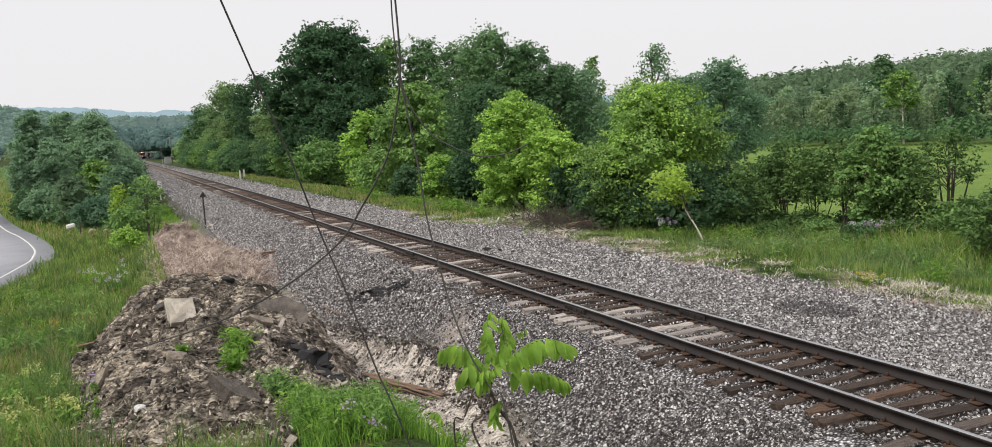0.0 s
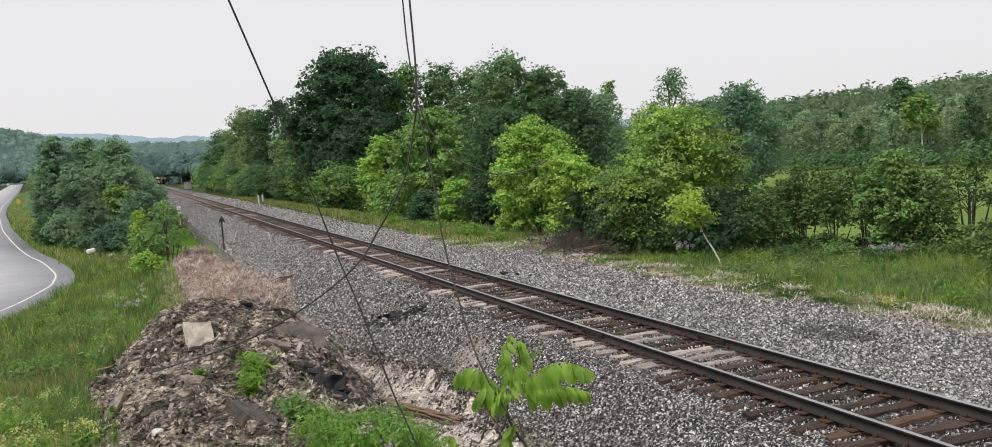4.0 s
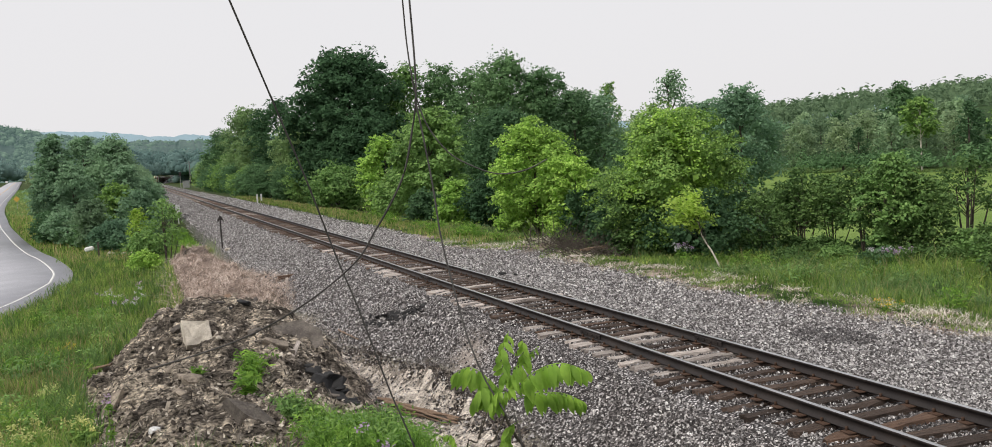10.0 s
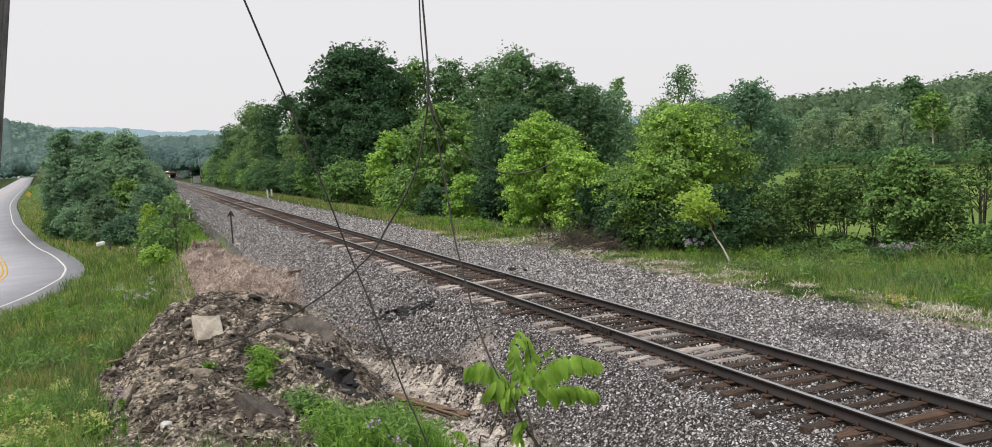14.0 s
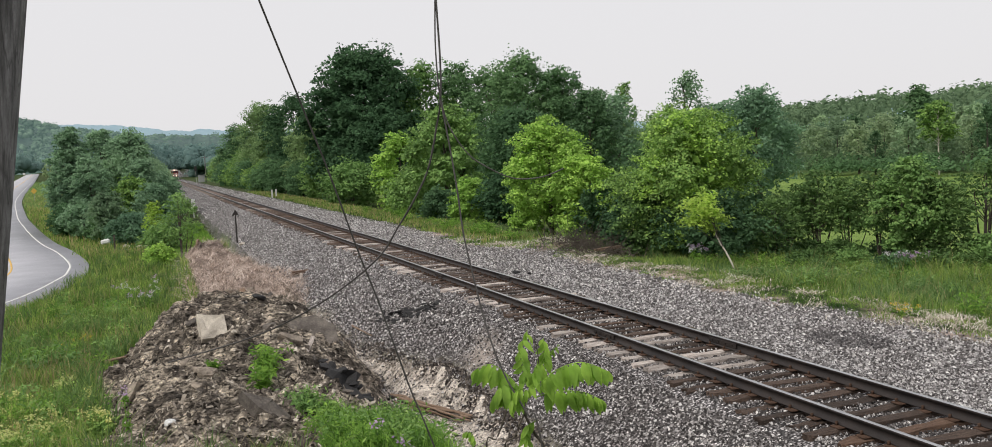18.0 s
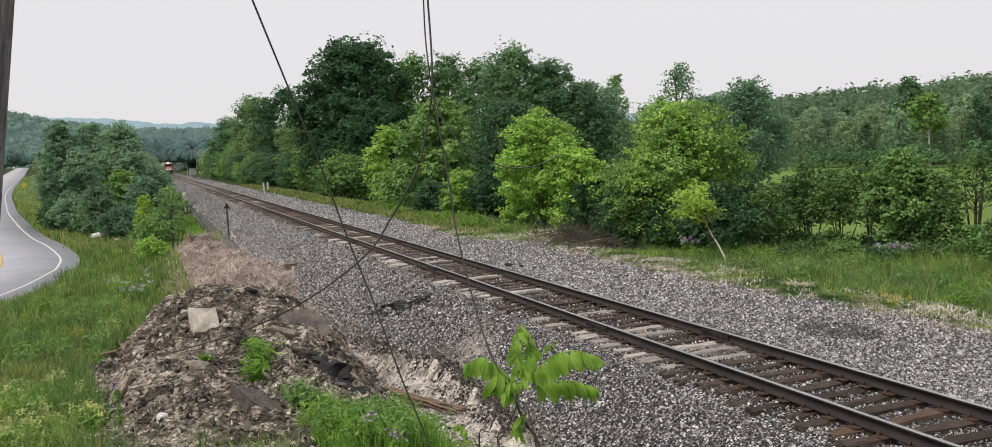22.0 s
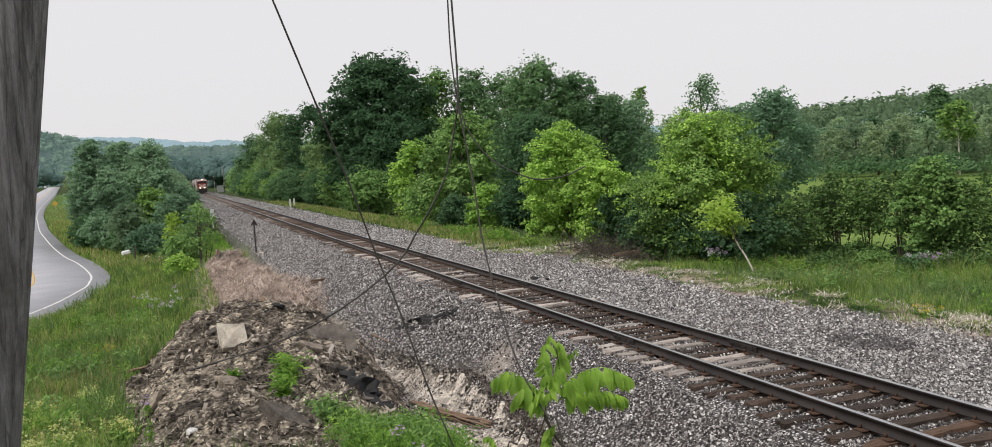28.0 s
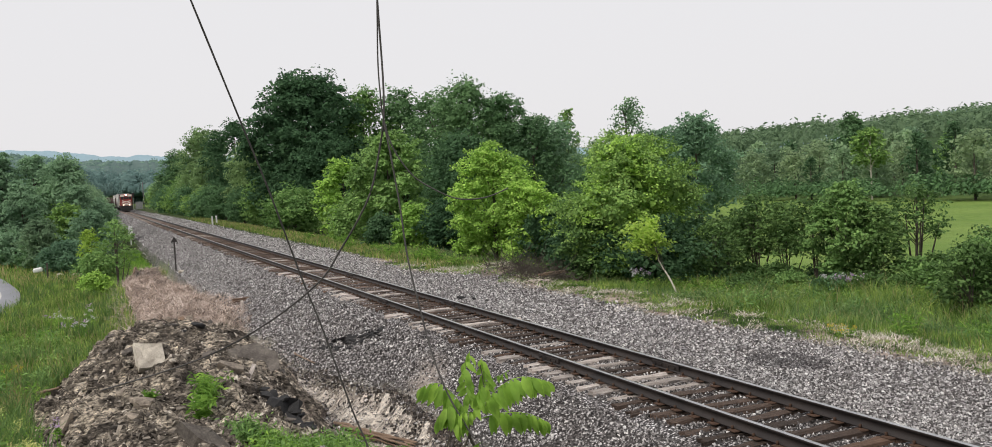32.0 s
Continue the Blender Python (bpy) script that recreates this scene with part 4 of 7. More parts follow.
def build_ditch():
    xs, ys = np.arange(-6.3, -2.7, 0.038), np.arange(11.0, 34.5, 0.045)
    X, Y = np.meshgrid(xs, ys)
    U = X - track_x(Y)
    foot = ballast_foot(Y) - 0.12 - 0.35 * fbm(X * 0.8, Y * 0.8, 31)
    inside = step(-6.1, -5.5, U) * step(0.12, -0.2, U - foot) * step(11.2, 13.5, Y) * step(34, 31, Y)
    G = ground_z(X, Y)
    Z = G - 0.16 + 0.2 * inside + (ditch_relief(X, Y) - 0.04) * inside
    keep = (inside > 0.12) & (G - heap_z(X, Y) > 0.02)
    ny, nx = X.shape
    i, j = np.meshgrid(np.arange(ny - 1), np.arange(nx - 1), indexing="ij")
    F = np.stack([i * nx + j, i * nx + j + 1, (i + 1) * nx + j + 1, (i + 1) * nx + j], -1)
    F = F[keep[:-1, :-1] & keep[1:, 1:]].reshape(-1, 4)
    me = mesh_of("washed_sand", np.stack([X, Y, Z], -1).reshape(-1, 3), F, SAND)
    me.polygons.foreach_set("use_smooth", np.ones(len(F), dtype=bool))
    tagged(put("washed_sand", me), "rippled pale sand and silt in the ditch", "sand", kind="stuff")


build_ditch()


# ---- trees ----
def leaf_quads(C, N, size, g, droop=0.0, slim=1.0):
    """A kite-shaped leaf or spray at every point of C, its face about N."""
    n = len(C)
    N = N + g.normal(0, 0.42, (n, 3))
    N /= np.linalg.norm(N, axis=1)[:, None] + 1e-9
    R = g.normal(0, 1, (n, 3))
    R[:, 2] -= droop
    A = R - N * (R * N).sum(1)[:, None]
    A /= np.linalg.norm(A, axis=1)[:, None] + 1e-9
    B = np.cross(N, A)
    s = (size * g.uniform(0.6, 1.35, n))[:, None]
    V = np.stack([C - A * s * 0.5, C + B * s * 0.33 * slim + N * s * 0.06, C + A * s * 0.62 - N * s * 0.05, C - B * s * 0.33 * slim + N * s * 0.06], 1)
    return V.reshape(-1, 3), (np.arange(n) * 4)[:, None] + np.array([[0, 1, 2, 3]])


def round_cube():
    """A ball of 24 four-sided faces."""
    q = [(a, b, c) for a in (-1, 0, 1) for b in (-1, 0, 1) for c in (-1, 0, 1) if (a, b, c) != (0, 0, 0)]
    at = {p: i for i, p in enumerate(q)}
    F = []
    for ax in range(3):
        for s in (-1, 1):
            for a in (-1, 0):
                for b in (-1, 0):
                    c = []
                    for da, db in ((0, 0), (1, 0), (1, 1), (0, 1)):
                        p = [0, 0, 0]
                        p[ax], p[(ax + 1) % 3], p[(ax + 2) % 3] = s, a + da, b + db
                        c.append(at[tuple(p)])
                    F.append(c if s > 0 else c[::-1])
    V = np.array(q, dtype=float)
    return V / np.linalg.norm(V, axis=1)[:, None], np.array(F)


BALL_V, BALL_F = round_cube()


def spray_points(C, D, R, per, g):
    """Leaves over shallow drooping domes: a dome at every C, drawn out along D, of radius R."""
    n = len(C)
    r, a = np.sqrt(g.random((n, per))), g.uniform(0, 2 * np.pi, (n, per))
    u, v = r * np.cos(a), r * np.sin(a)
    side = np.stack([-D[:, 1], D[:, 0], np.zeros(n)], -1)
    pitch = g.normal(0.12, 0.3, (n, 1))
    rise = 0.36 * (1 - r * r) + pitch * u + 0.16 * g.normal(0, 1, (n, per))
    P = C[:, None] + R[:, None, None] * (1.25 * u[..., None] * D[:, None] + 0.95 * v[..., None] * side[:, None] + rise[..., None] * np.array([0, 0, 1.0]))
    N = 0.6 * (u[..., None] * D[:, None] + v[..., None] * side[:, None]) + (0.1 - pitch[..., None]) * D[:, None] + np.array([0, 0, 0.75])
    return P.reshape(-1, 3), N.reshape(-1, 3)


def make_tree(name, height, width, seed, mat, leaves=16000, leaf=0.28, trunk_at=0.12, bark=BARK, lobes_n=46, top=0.9, trunk_r=None, lump=1.0, limbs=7, fill=True):
    """Trunk with limbs, and a crown of boughs that carry layered sprays of leaves."""
    g = np.random.default_rng(seed)
    tree = new(name)
    z0, rx, ch = height * trunk_at, width / 2, height * (1 - trunk_at)
    def girth(h):
        return np.sin(np.pi * np.minimum(1.0, 0.17 + 0.77 * h)) ** 0.62 * (1 - 0.22 * np.maximum(0, h - 0.6) * top)
    # boughs: rounded masses set about the trunk, most of them near the outline of the crown
    m = lobes_n
    h = (np.arange(m) + g.random(m)) / m
    turn = np.arange(m) * 2.39996 + g.normal(0, 0.6, m)
    size = width * lump * g.uniform(0.10, 0.19, m)
    reach = np.maximum(rx * girth(h) * g.uniform(0.86, 1.06, m) - 0.75 * size, 0) * np.where(g.random(m) < 0.25, g.uniform(0.3, 0.8, m), 1.0)
    out = np.stack([np.cos(turn), np.sin(turn), np.zeros(m)], -1)
    tip = out * reach[:, None]
    tip[:, 2] = z0 + ch * (0.05 + 0.86 * h)
    foot = np.zeros((m, 3))
    foot[:, 2] = np.maximum(tip[:, 2] - reach * (0.25 + 0.65 * h) - 0.08 * height, 0.3 * z0)
    # sprays of leaves in layers over each bough
    k = 11
    d = g.normal(0, 1, (m, k, 3)) + 0.55 * out[:, None] + np.array([0, 0, 0.35])
    d /= np.linalg.norm(d, axis=2)[..., None]
    far = np.where(g.random((m, k)) < 0.2, g.uniform(0.3, 0.7, (m, k)), g.uniform(0.75, 1.12, (m, k)))
    C = (tip[:, None] + d * (size[:, None] * far)[..., None] * np.array([1, 1, 0.85])).reshape(-1, 3)
    D = (d * np.array([1, 1, 0]) + 0.6 * out[:, None]).reshape(-1, 3)
    D /= np.linalg.norm(D, axis=1)[:, None] + 1e-9
    R = (size[:, None] * g.uniform(0.3, 0.62, (m, k))).reshape(-1)
    per = max(3, int(leaves / len(C)))
    P, N = spray_points(C, D, R, per, g)
    V, F = leaf_quads(P, N, np.full(len(P), leaf), g, 0.15)
    if fill:
        # shaded leaf masses inside the boughs and round the trunk
        q = m * 20
        w = g.integers(0, m, q)
        e = g.normal(0, 1, (q, 3))
        e /= np.linalg.norm(e, axis=1)[:, None]
        Q = tip[w] * (0.35 + 0.65 * g.random(q) ** 0.5)[:, None] * np.array([1, 1, 0]) + tip[w] * np.array([0, 0, 1]) + e * (size[w] * 0.6)[:, None]
        V, F = joined([(V, F), leaf_quads(Q, e + np.array([0, 0, 0.3]), size[w] * 0.45, g)])
    V[V[:, 2] < 0.05, 2] = 0.05
    put("crown", mesh_of("crown", V, F, mat), tree)
    r0 = trunk_r or height * 0.018
    lean = g.normal(0, 0.015 * height, 2)
    ts = np.linspace(0, 1, 8)
    axis = np.stack([lean[0] * ts ** 1.5, lean[1] * ts ** 1.5, ts * height * 0.8], -1)
    axis[0, 2] = -0.25
    bits = [tube_arrays(axis, r0 * (1.25 - 1.05 * ts), 8)]
    for k in range(0 if fill else 5):
        i = (k * 11 + 5) % m
        tt = np.linspace(0, 1, 7)[:, None]
        base = np.array([0.06 * tip[i, 0], 0.06 * tip[i, 1], -0.2])
        pth = base + (tip[i] - base) * tt + out[i] * (0.25 * reach[i]) * (tt * (1 - tt))
        bits.append(tube_arrays(pth, r0 * 1.2 * (1 - 0.75 * tt[:, 0]), 5))
    for k in range(min(m, limbs * 2)):
        i = (k * 7 + 3) % m
        tt = np.linspace(0, 1, 6)[:, None]
        pth = foot[i] + (tip[i] - foot[i]) * tt + np.array([0, 0, 0.1 * reach[i]]) * (tt * (1 - tt))
        bits.append(tube_arrays(pth, r0 * 0.4 * (1 - 0.8 * tt[:, 0]), 5))
    V, F = joined(bits)
    put("trunk", mesh_of("trunk", V, F, bark), tree)
    return tree


def plant(tree, x, y, label, category="tree", turn=0.0, size=1.0, group="", sink=0.0, lean=0.0):
    tree.matrix_basis = pose(x, y, float(ground_z(x, y)) - sink, 0, lean, turn) @ Matrix.Scale(size, 4)
    return tagged(tree, label, category, group)


def again(tree, x, y, turn=0.0, size=1.0, tall=1.0, sink=0.0):
    t = copy_thing(tree, Matrix.Identity(4))
    t.matrix_basis = pose(x, y, float(ground_z(x, y)) - sink, 0, 0, turn) @ Matrix.Diagonal((size, size, size * tall, 1))
    return t




# ---- trees along the right of the line ----
KIND = {"mid": LEAF_MID, "bright": LEAF_BRIGHT, "fresh": LEAF_FRESH, "haze": LEAF_MILD_HAZE, "deep": LEAF_DEEP, "wood": LEAF_WOOD, "olive": LEAF_OLIVE, "dark": LEAF_DARK, "far": LEAF_FAR, "grey": LEAF_GREY, "yellow": LEAF_YELLOW, "warm_lit": LEAF_WARM_LIT}


def grove(rows, name="tree", group="", low=0.05, limbs=7, wide=1.0, full=0.8):
    """Rows of x, y, height, crown width, leaf kind, leaves, leaf size, label."""
    for k, (x, y, h, w, kind, n, leaf, label) in enumerate(rows):
        t = make_tree(name, h * 0.97, w * wide, int(1000 * x + 10 * y) % 99991 + k, KIND[kind], int(n * full), leaf * 0.95 / full ** 0.3, low if h < 9 else 0.1, limbs=limbs, trunk_r=0.03 if limbs > 10 else None, lobes_n=44 if h < 9 else 64, lump=1.1 if h < 9 else 1.0, fill=limbs <= 10)
        plant(t, x, y, label, "tree" if h > 3.3 else "bush", group=group)


# Crown colours alternate to paint sunlit columns and dark gaps between them.
grove([
    (12.0, 318, 8.5, 9, "mid", 6750, 0.43, "small green tree where the line meets the woods"),
    (14.5, 304, 11, 12.4, "warm_lit", 9450, 0.43, "green tree close beside the far track"),
    (14.0, 274, 13, 10, "warm_lit", 9450, 0.39, "green lineside tree in a close row"),
    (11.6, 244, 16, 11.5, "deep", 12150, 0.39, "tall green lineside tree in a close row"),
    (13.1, 199, 18.8, 12.6, "warm_lit", 18900, 0.35, "tall full green tree in the lineside row"),
    (13.4, 160, 17.4, 10.4, "dark", 17550, 0.31, "tall narrow green tree in the lineside row"),
    (11.2, 129, 12.2, 7.6, "warm_lit", 14850, 0.27, "light green tree at the foot of a dark one"),
    (11.0, 176, 12.0, 6.5, "warm_lit", 9450, 0.31, "low spreading green tree beside the line"),
    (10.4, 215, 9.0, 9.0, "mid", 8100, 0.35, "low bushy green tree beside the line"),
    (15.5, 104, 11.0, 10.5, "dark", 16200, 0.28, "dark green undergrowth tree below a taller one")], "lineside_tree", "lineside trees")
grove([
    (22.0, 110.7, 17.8, 9.4, "mid", 13500, 0.30, "tall light green tree with a thin top"),
    (27.0, 112.3, 18.2, 10.0, "deep", 13500, 0.31, "tall green tree behind the verge bushes"),
    (29.1, 105.2, 17.0, 8.8, "deep", 14850, 0.30, "tall green tree behind the verge bushes"),
    (30.3, 97.2, 17.6, 10.8, "deep", 21600, 0.28, "tall full green tree with a rounded crown"),
    (33.5, 94.8, 16.2, 8.4, "deep", 13500, 0.28, "green tree with a sloping ragged crown"),
    (34.6, 89.8, 13.0, 6.4, "dark", 9450, 0.28, "dark green tree at the end of the group"),
    (24.0, 84.0, 10.0, 9.5, "dark", 12150, 0.28, "dark green tree deep behind the verge"),
    (39.3, 93.1, 12.6, 7.6, "haze", 9450, 0.28, "grey-green tree behind the verge bushes"),
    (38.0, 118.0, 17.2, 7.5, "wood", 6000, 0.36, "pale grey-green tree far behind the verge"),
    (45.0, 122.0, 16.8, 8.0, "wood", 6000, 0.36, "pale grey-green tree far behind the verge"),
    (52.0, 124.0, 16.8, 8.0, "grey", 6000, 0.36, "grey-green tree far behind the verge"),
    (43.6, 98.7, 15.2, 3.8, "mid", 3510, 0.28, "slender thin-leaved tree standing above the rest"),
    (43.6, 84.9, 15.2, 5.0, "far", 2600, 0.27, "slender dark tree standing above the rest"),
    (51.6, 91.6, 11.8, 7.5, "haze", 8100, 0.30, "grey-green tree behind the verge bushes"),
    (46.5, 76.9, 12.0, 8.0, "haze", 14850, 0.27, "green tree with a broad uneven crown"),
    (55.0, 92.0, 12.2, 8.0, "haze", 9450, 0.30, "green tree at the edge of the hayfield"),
    (30.0, 66.0, 7.5, 10.0, "dark", 10800, 0.25, "dark green bushy tree behind the verge")], "woodland_tree", "trees behind the verge", full=0.7)
grove([
    (10.5, 64.2, 8.6, 6.0, "mid", 17000, 0.24, "rounded green tree behind the grass verge"),
    (9.7, 74.1, 6.9, 5.0, "bright", 9000, 0.24, "fresh green young tree behind the grass verge"),
    (9.4, 92.6, 4.4, 7.0, "mid", 8000, 0.26, "low green thicket behind the grass verge"),
    (8.8, 67.3, 3.5, 4.4, "mid", 6500, 0.2, "low green bush at the verge"),
    (8.0, 57.6, 2.2, 3.2, "dark", 5000, 0.18, "low dark green bush at the verge"),
    (8.5, 52.9, 3.1, 3.0, "bright", 6000, 0.18, "small bright green bush at the verge"),
    (9.6, 112.5, 6.0, 6.0, "mid", 8100, 0.23, "green thicket beside the line"),
    (9.2, 124.5, 4.6, 6.0, "deep", 6750, 0.23, "green thicket beside the line"),
    (9.0, 140, 5.0, 7.0, "deep", 6750, 0.25, "green thicket beside the line"),
    (9.0, 156, 5.0, 9.0, "deep", 6000, 0.28, "green thicket beside the line"),
    (9.3, 172, 4.6, 9.0, "fresh", 6000, 0.3, "light green thicket beside the line"),
    (9.0, 190, 5.5, 10.0, "deep", 6000, 0.32, "green thicket beside the line"),
    (9.2, 210, 5.0, 11.0, "fresh", 6000, 0.34, "light green thicket beside the line"),
    (9.0, 232, 6.0, 12.0, "deep", 6000, 0.36, "green thicket beside the line"),
    (11.4, 258, 6.0, 11.0, "deep", 6000, 0.4, "green thicket beside the line"),
    (13.2, 288, 6.0, 11.0, "warm_lit", 6000, 0.43, "green thicket beside the line"),
    (9.8, 44.0, 6.3, 5.2, "bright", 34000, 0.14, "bright yellow-green young tree beside the line"),
    (10.6, 41.0, 4.4, 3.6, "bright", 14000, 0.14, "bright green young tree beside a larger one"),
    (10.9, 32.6, 6.2, 6.3, "fresh", 44000, 0.12, "broad fresh green young tree at the gravel edge"),
    # Second crown in a brighter green paints the sunlit top of the tree above.
    (10.5, 32.0, 6.1, 4.4, "bright", 14000, 0.13, "brighter leaves laid over a young tree as its sunlit top"),
    (9.2, 32.6, 2.9, 3.2, "olive", 9000, 0.13, "dark green bush at the foot of a young tree"),
    (9.6, 33.9, 2.6, 3.4, "dark", 7000, 0.15, "low dark green bush under a young tree"),
    (10.6, 30.4, 2.6, 4.6, "dark", 9000, 0.15, "low green bush under a young tree"),
    (13.0, 31.3, 2.4, 3.0, "dark", 5000, 0.15, "low dark green bush in the verge"),
    (10.9, 40.0, 3.0, 3.4, "dark", 7000, 0.16, "low dark green bush between two young trees"),
    (10.2, 51.0, 3.4, 4.4, "dark", 6000, 0.2, "dark green bush between two young trees")], "verge_tree", "young trees on the verge", wide=0.95, full=1.0)
grove([
    (15.1, 31.8, 2.6, 2.4, "olive", 2600, 0.13, "loose green shrub before the hayfield"),
    (15.9, 22.6, 1.2, 1.8, "mid", 2500, 0.12, "low dark green shrub before the hayfield"),
    (17.2, 23.2, 1.3, 2.0, "olive", 2500, 0.12, "low green shrub before the hayfield"),
    (12.3, 28.9, 2.6, 2.0, "olive", 2520, 0.12, "low green shrub in the long grass"),
    (13.2, 18.6, 2.1, 2.2, "olive", 3639, 0.12, "low green shrub in the long grass"),
    (17.2, 21.0, 2.3, 2.6, "olive", 3600, 0.12, "low green shrub in the long grass"),
    (15.6, 19.6, 2.1, 2.4, "mid", 3600, 0.12, "low green shrub in the long grass"),
    (14.4, 18.7, 2.2, 2.4, "mid", 3639, 0.12, "low green shrub in the long grass")], "shrub", "shrubs before the hayfield", 0.16, 14, 1.0, 0.85)
grove([
    (15.4, 30.6, 2.6, 2.4, "olive", 3000, 0.13, "loose green shrub on thin stems"),
    (14.9, 29.6, 3.5, 2.5, "olive", 3300, 0.13, "loose green shrub with a layered top on thin stems"),
    (14.9, 28.0, 3.2, 2.5, "olive", 3300, 0.13, "flat-topped loose green shrub on thin stems"),
    (15.0, 26.5, 3.45, 2.5, "olive", 3300, 0.13, "loose green shrub with thin dark stems")], "shrub", "shrubs before the hayfield", 0.36, 14, 1.0, 0.9)
grove([
    (15.4, 24.2, 3.2, 2.5, "olive", 6000, 0.13, "dense dark green shrub behind a fresher one"),
    (14.9, 25.0, 4.0, 2.6, "mid", 8000, 0.13, "dense dark green shrub with fresh tips")], "shrub", "shrubs before the hayfield", 0.1, 14, 1.0, 1.0)
rng = random.Random(61)
grove([(11.0 + 4.6 * (k % 7) / 6 + rng.uniform(-0.5, 0.5), 30.5 - 0.62 * k + rng.uniform(-0.6, 0.6), rng.uniform(0.5, 0.95), rng.uniform(1.4, 2.2), ("olive", "mid", "deep", "olive")[k % 4], 1500, 0.1, "low leafy green bush in the long grass") for k in range(14)], "undergrowth_bush", "undergrowth in the verge", 0.02, 3, full=1.0)
plant(make_tree("young_tree", 3.7, 2.3, 77, LEAF_OLIVE, 2000, 0.11, 0.5, lobes_n=20, limbs=14, trunk_r=0.05, fill=False), 17.4, 24.2, "open forked young tree with sparse leaves", "tree")


plant(make_tree("rounded_tree", 11.5, 12.0, 95, LEAF_WOOD, 5000, 0.55, 0.03, lobes_n=40), -58.0, 545.0, "pale rounded tree beside the far road", "tree")
plant(make_tree("dome_tree", 14.6, 9.0, 81, LEAF_DEEP, 5000, 0.55, 0.05, lobes_n=60, lump=0.9), 142.1, 152.7, "dark rounded tree standing above the wood", "tree", group="wood beyond the hayfield", size=1.05)
plant(make_tree("edge_tree", 12.0, 6.4, 85, LEAF_FRESH, 2600, 0.5, 0.45, PALE_BARK, lobes_n=30, trunk_r=0.13), 110.8, 117.5, "fresh yellow-green tree at the wood's edge", "tree", group="wood beyond the hayfield")
plant(make_tree("bare_tree", 12.0, 4.5, 83, LEAF_WOOD, 260, 0.3, 0.3, lobes_n=40, limbs=34, trunk_r=0.16, fill=False), 55.5, 112.7, "thin half-bare tree with grey twigs", "tree")


def leaning_sapling():
    s = tagged(new("leaning_sapling"), "leaning pale-barked sapling with lime green leaves", "tree")
    s.matrix_basis = pose(8.7, 26.4, float(ground_z(8.7, 26.4)))
    g = np.random.default_rng(5)
    ax = smooth_line([(0.08, -0.04, -0.2), (0, 0, 0.2), (-0.2, 0.1, 0.7), (-0.42, 0.22, 1.15), (-0.54, 0.28, 1.7), (-0.6, 0.32, 2.3)], 16)
    bits = [tube_arrays(ax, np.linspace(0.04, 0.014, 16), 8)]
    tips, twigs = [], []
    for k in range(20):
        st = ax[7 + k % 7]
        e = np.array([-0.66, 0.34, 2.16]) + g.normal(0, 1, 3) * np.array([0.36, 0.34, 0.34])
        e[2] = max(e[2], 1.5)
        tips.append(e)
        twigs.append(tube_arrays(np.linspace(st, e, 4), np.linspace(0.011, 0.004, 4), 5))
    V, F = joined(bits)
    put("trunk", mesh_of("trunk", V, F, PALE_BARK), s, "pale bare leaning trunk")
    V, F = joined(twigs)
    tagged(put("twigs", mesh_of("twigs", V, F, BARK), s), kind="stuff")
    C = np.concatenate([t + g.normal(0, 1, (78, 3)) * np.array([0.17, 0.17, 0.08]) for t in tips])
    V, F = leaf_quads(C, np.tile([0, -0.5, 1.0], (len(C), 1)), np.full(len(C), 0.125), g, 0.3)
    put("crown", mesh_of("crown", V, F, LEAF_YELLOW), s)


leaning_sapling()

plant(make_tree("oak_tree", 18.4, 15.4, 515, LEAF_DARK, 36000, 0.4, 0.05, lobes_n=120, lump=0.86, top=0.45), 15.0, 111, "tall dense dark green tree with a rounded crown", "tree", group="lineside trees")

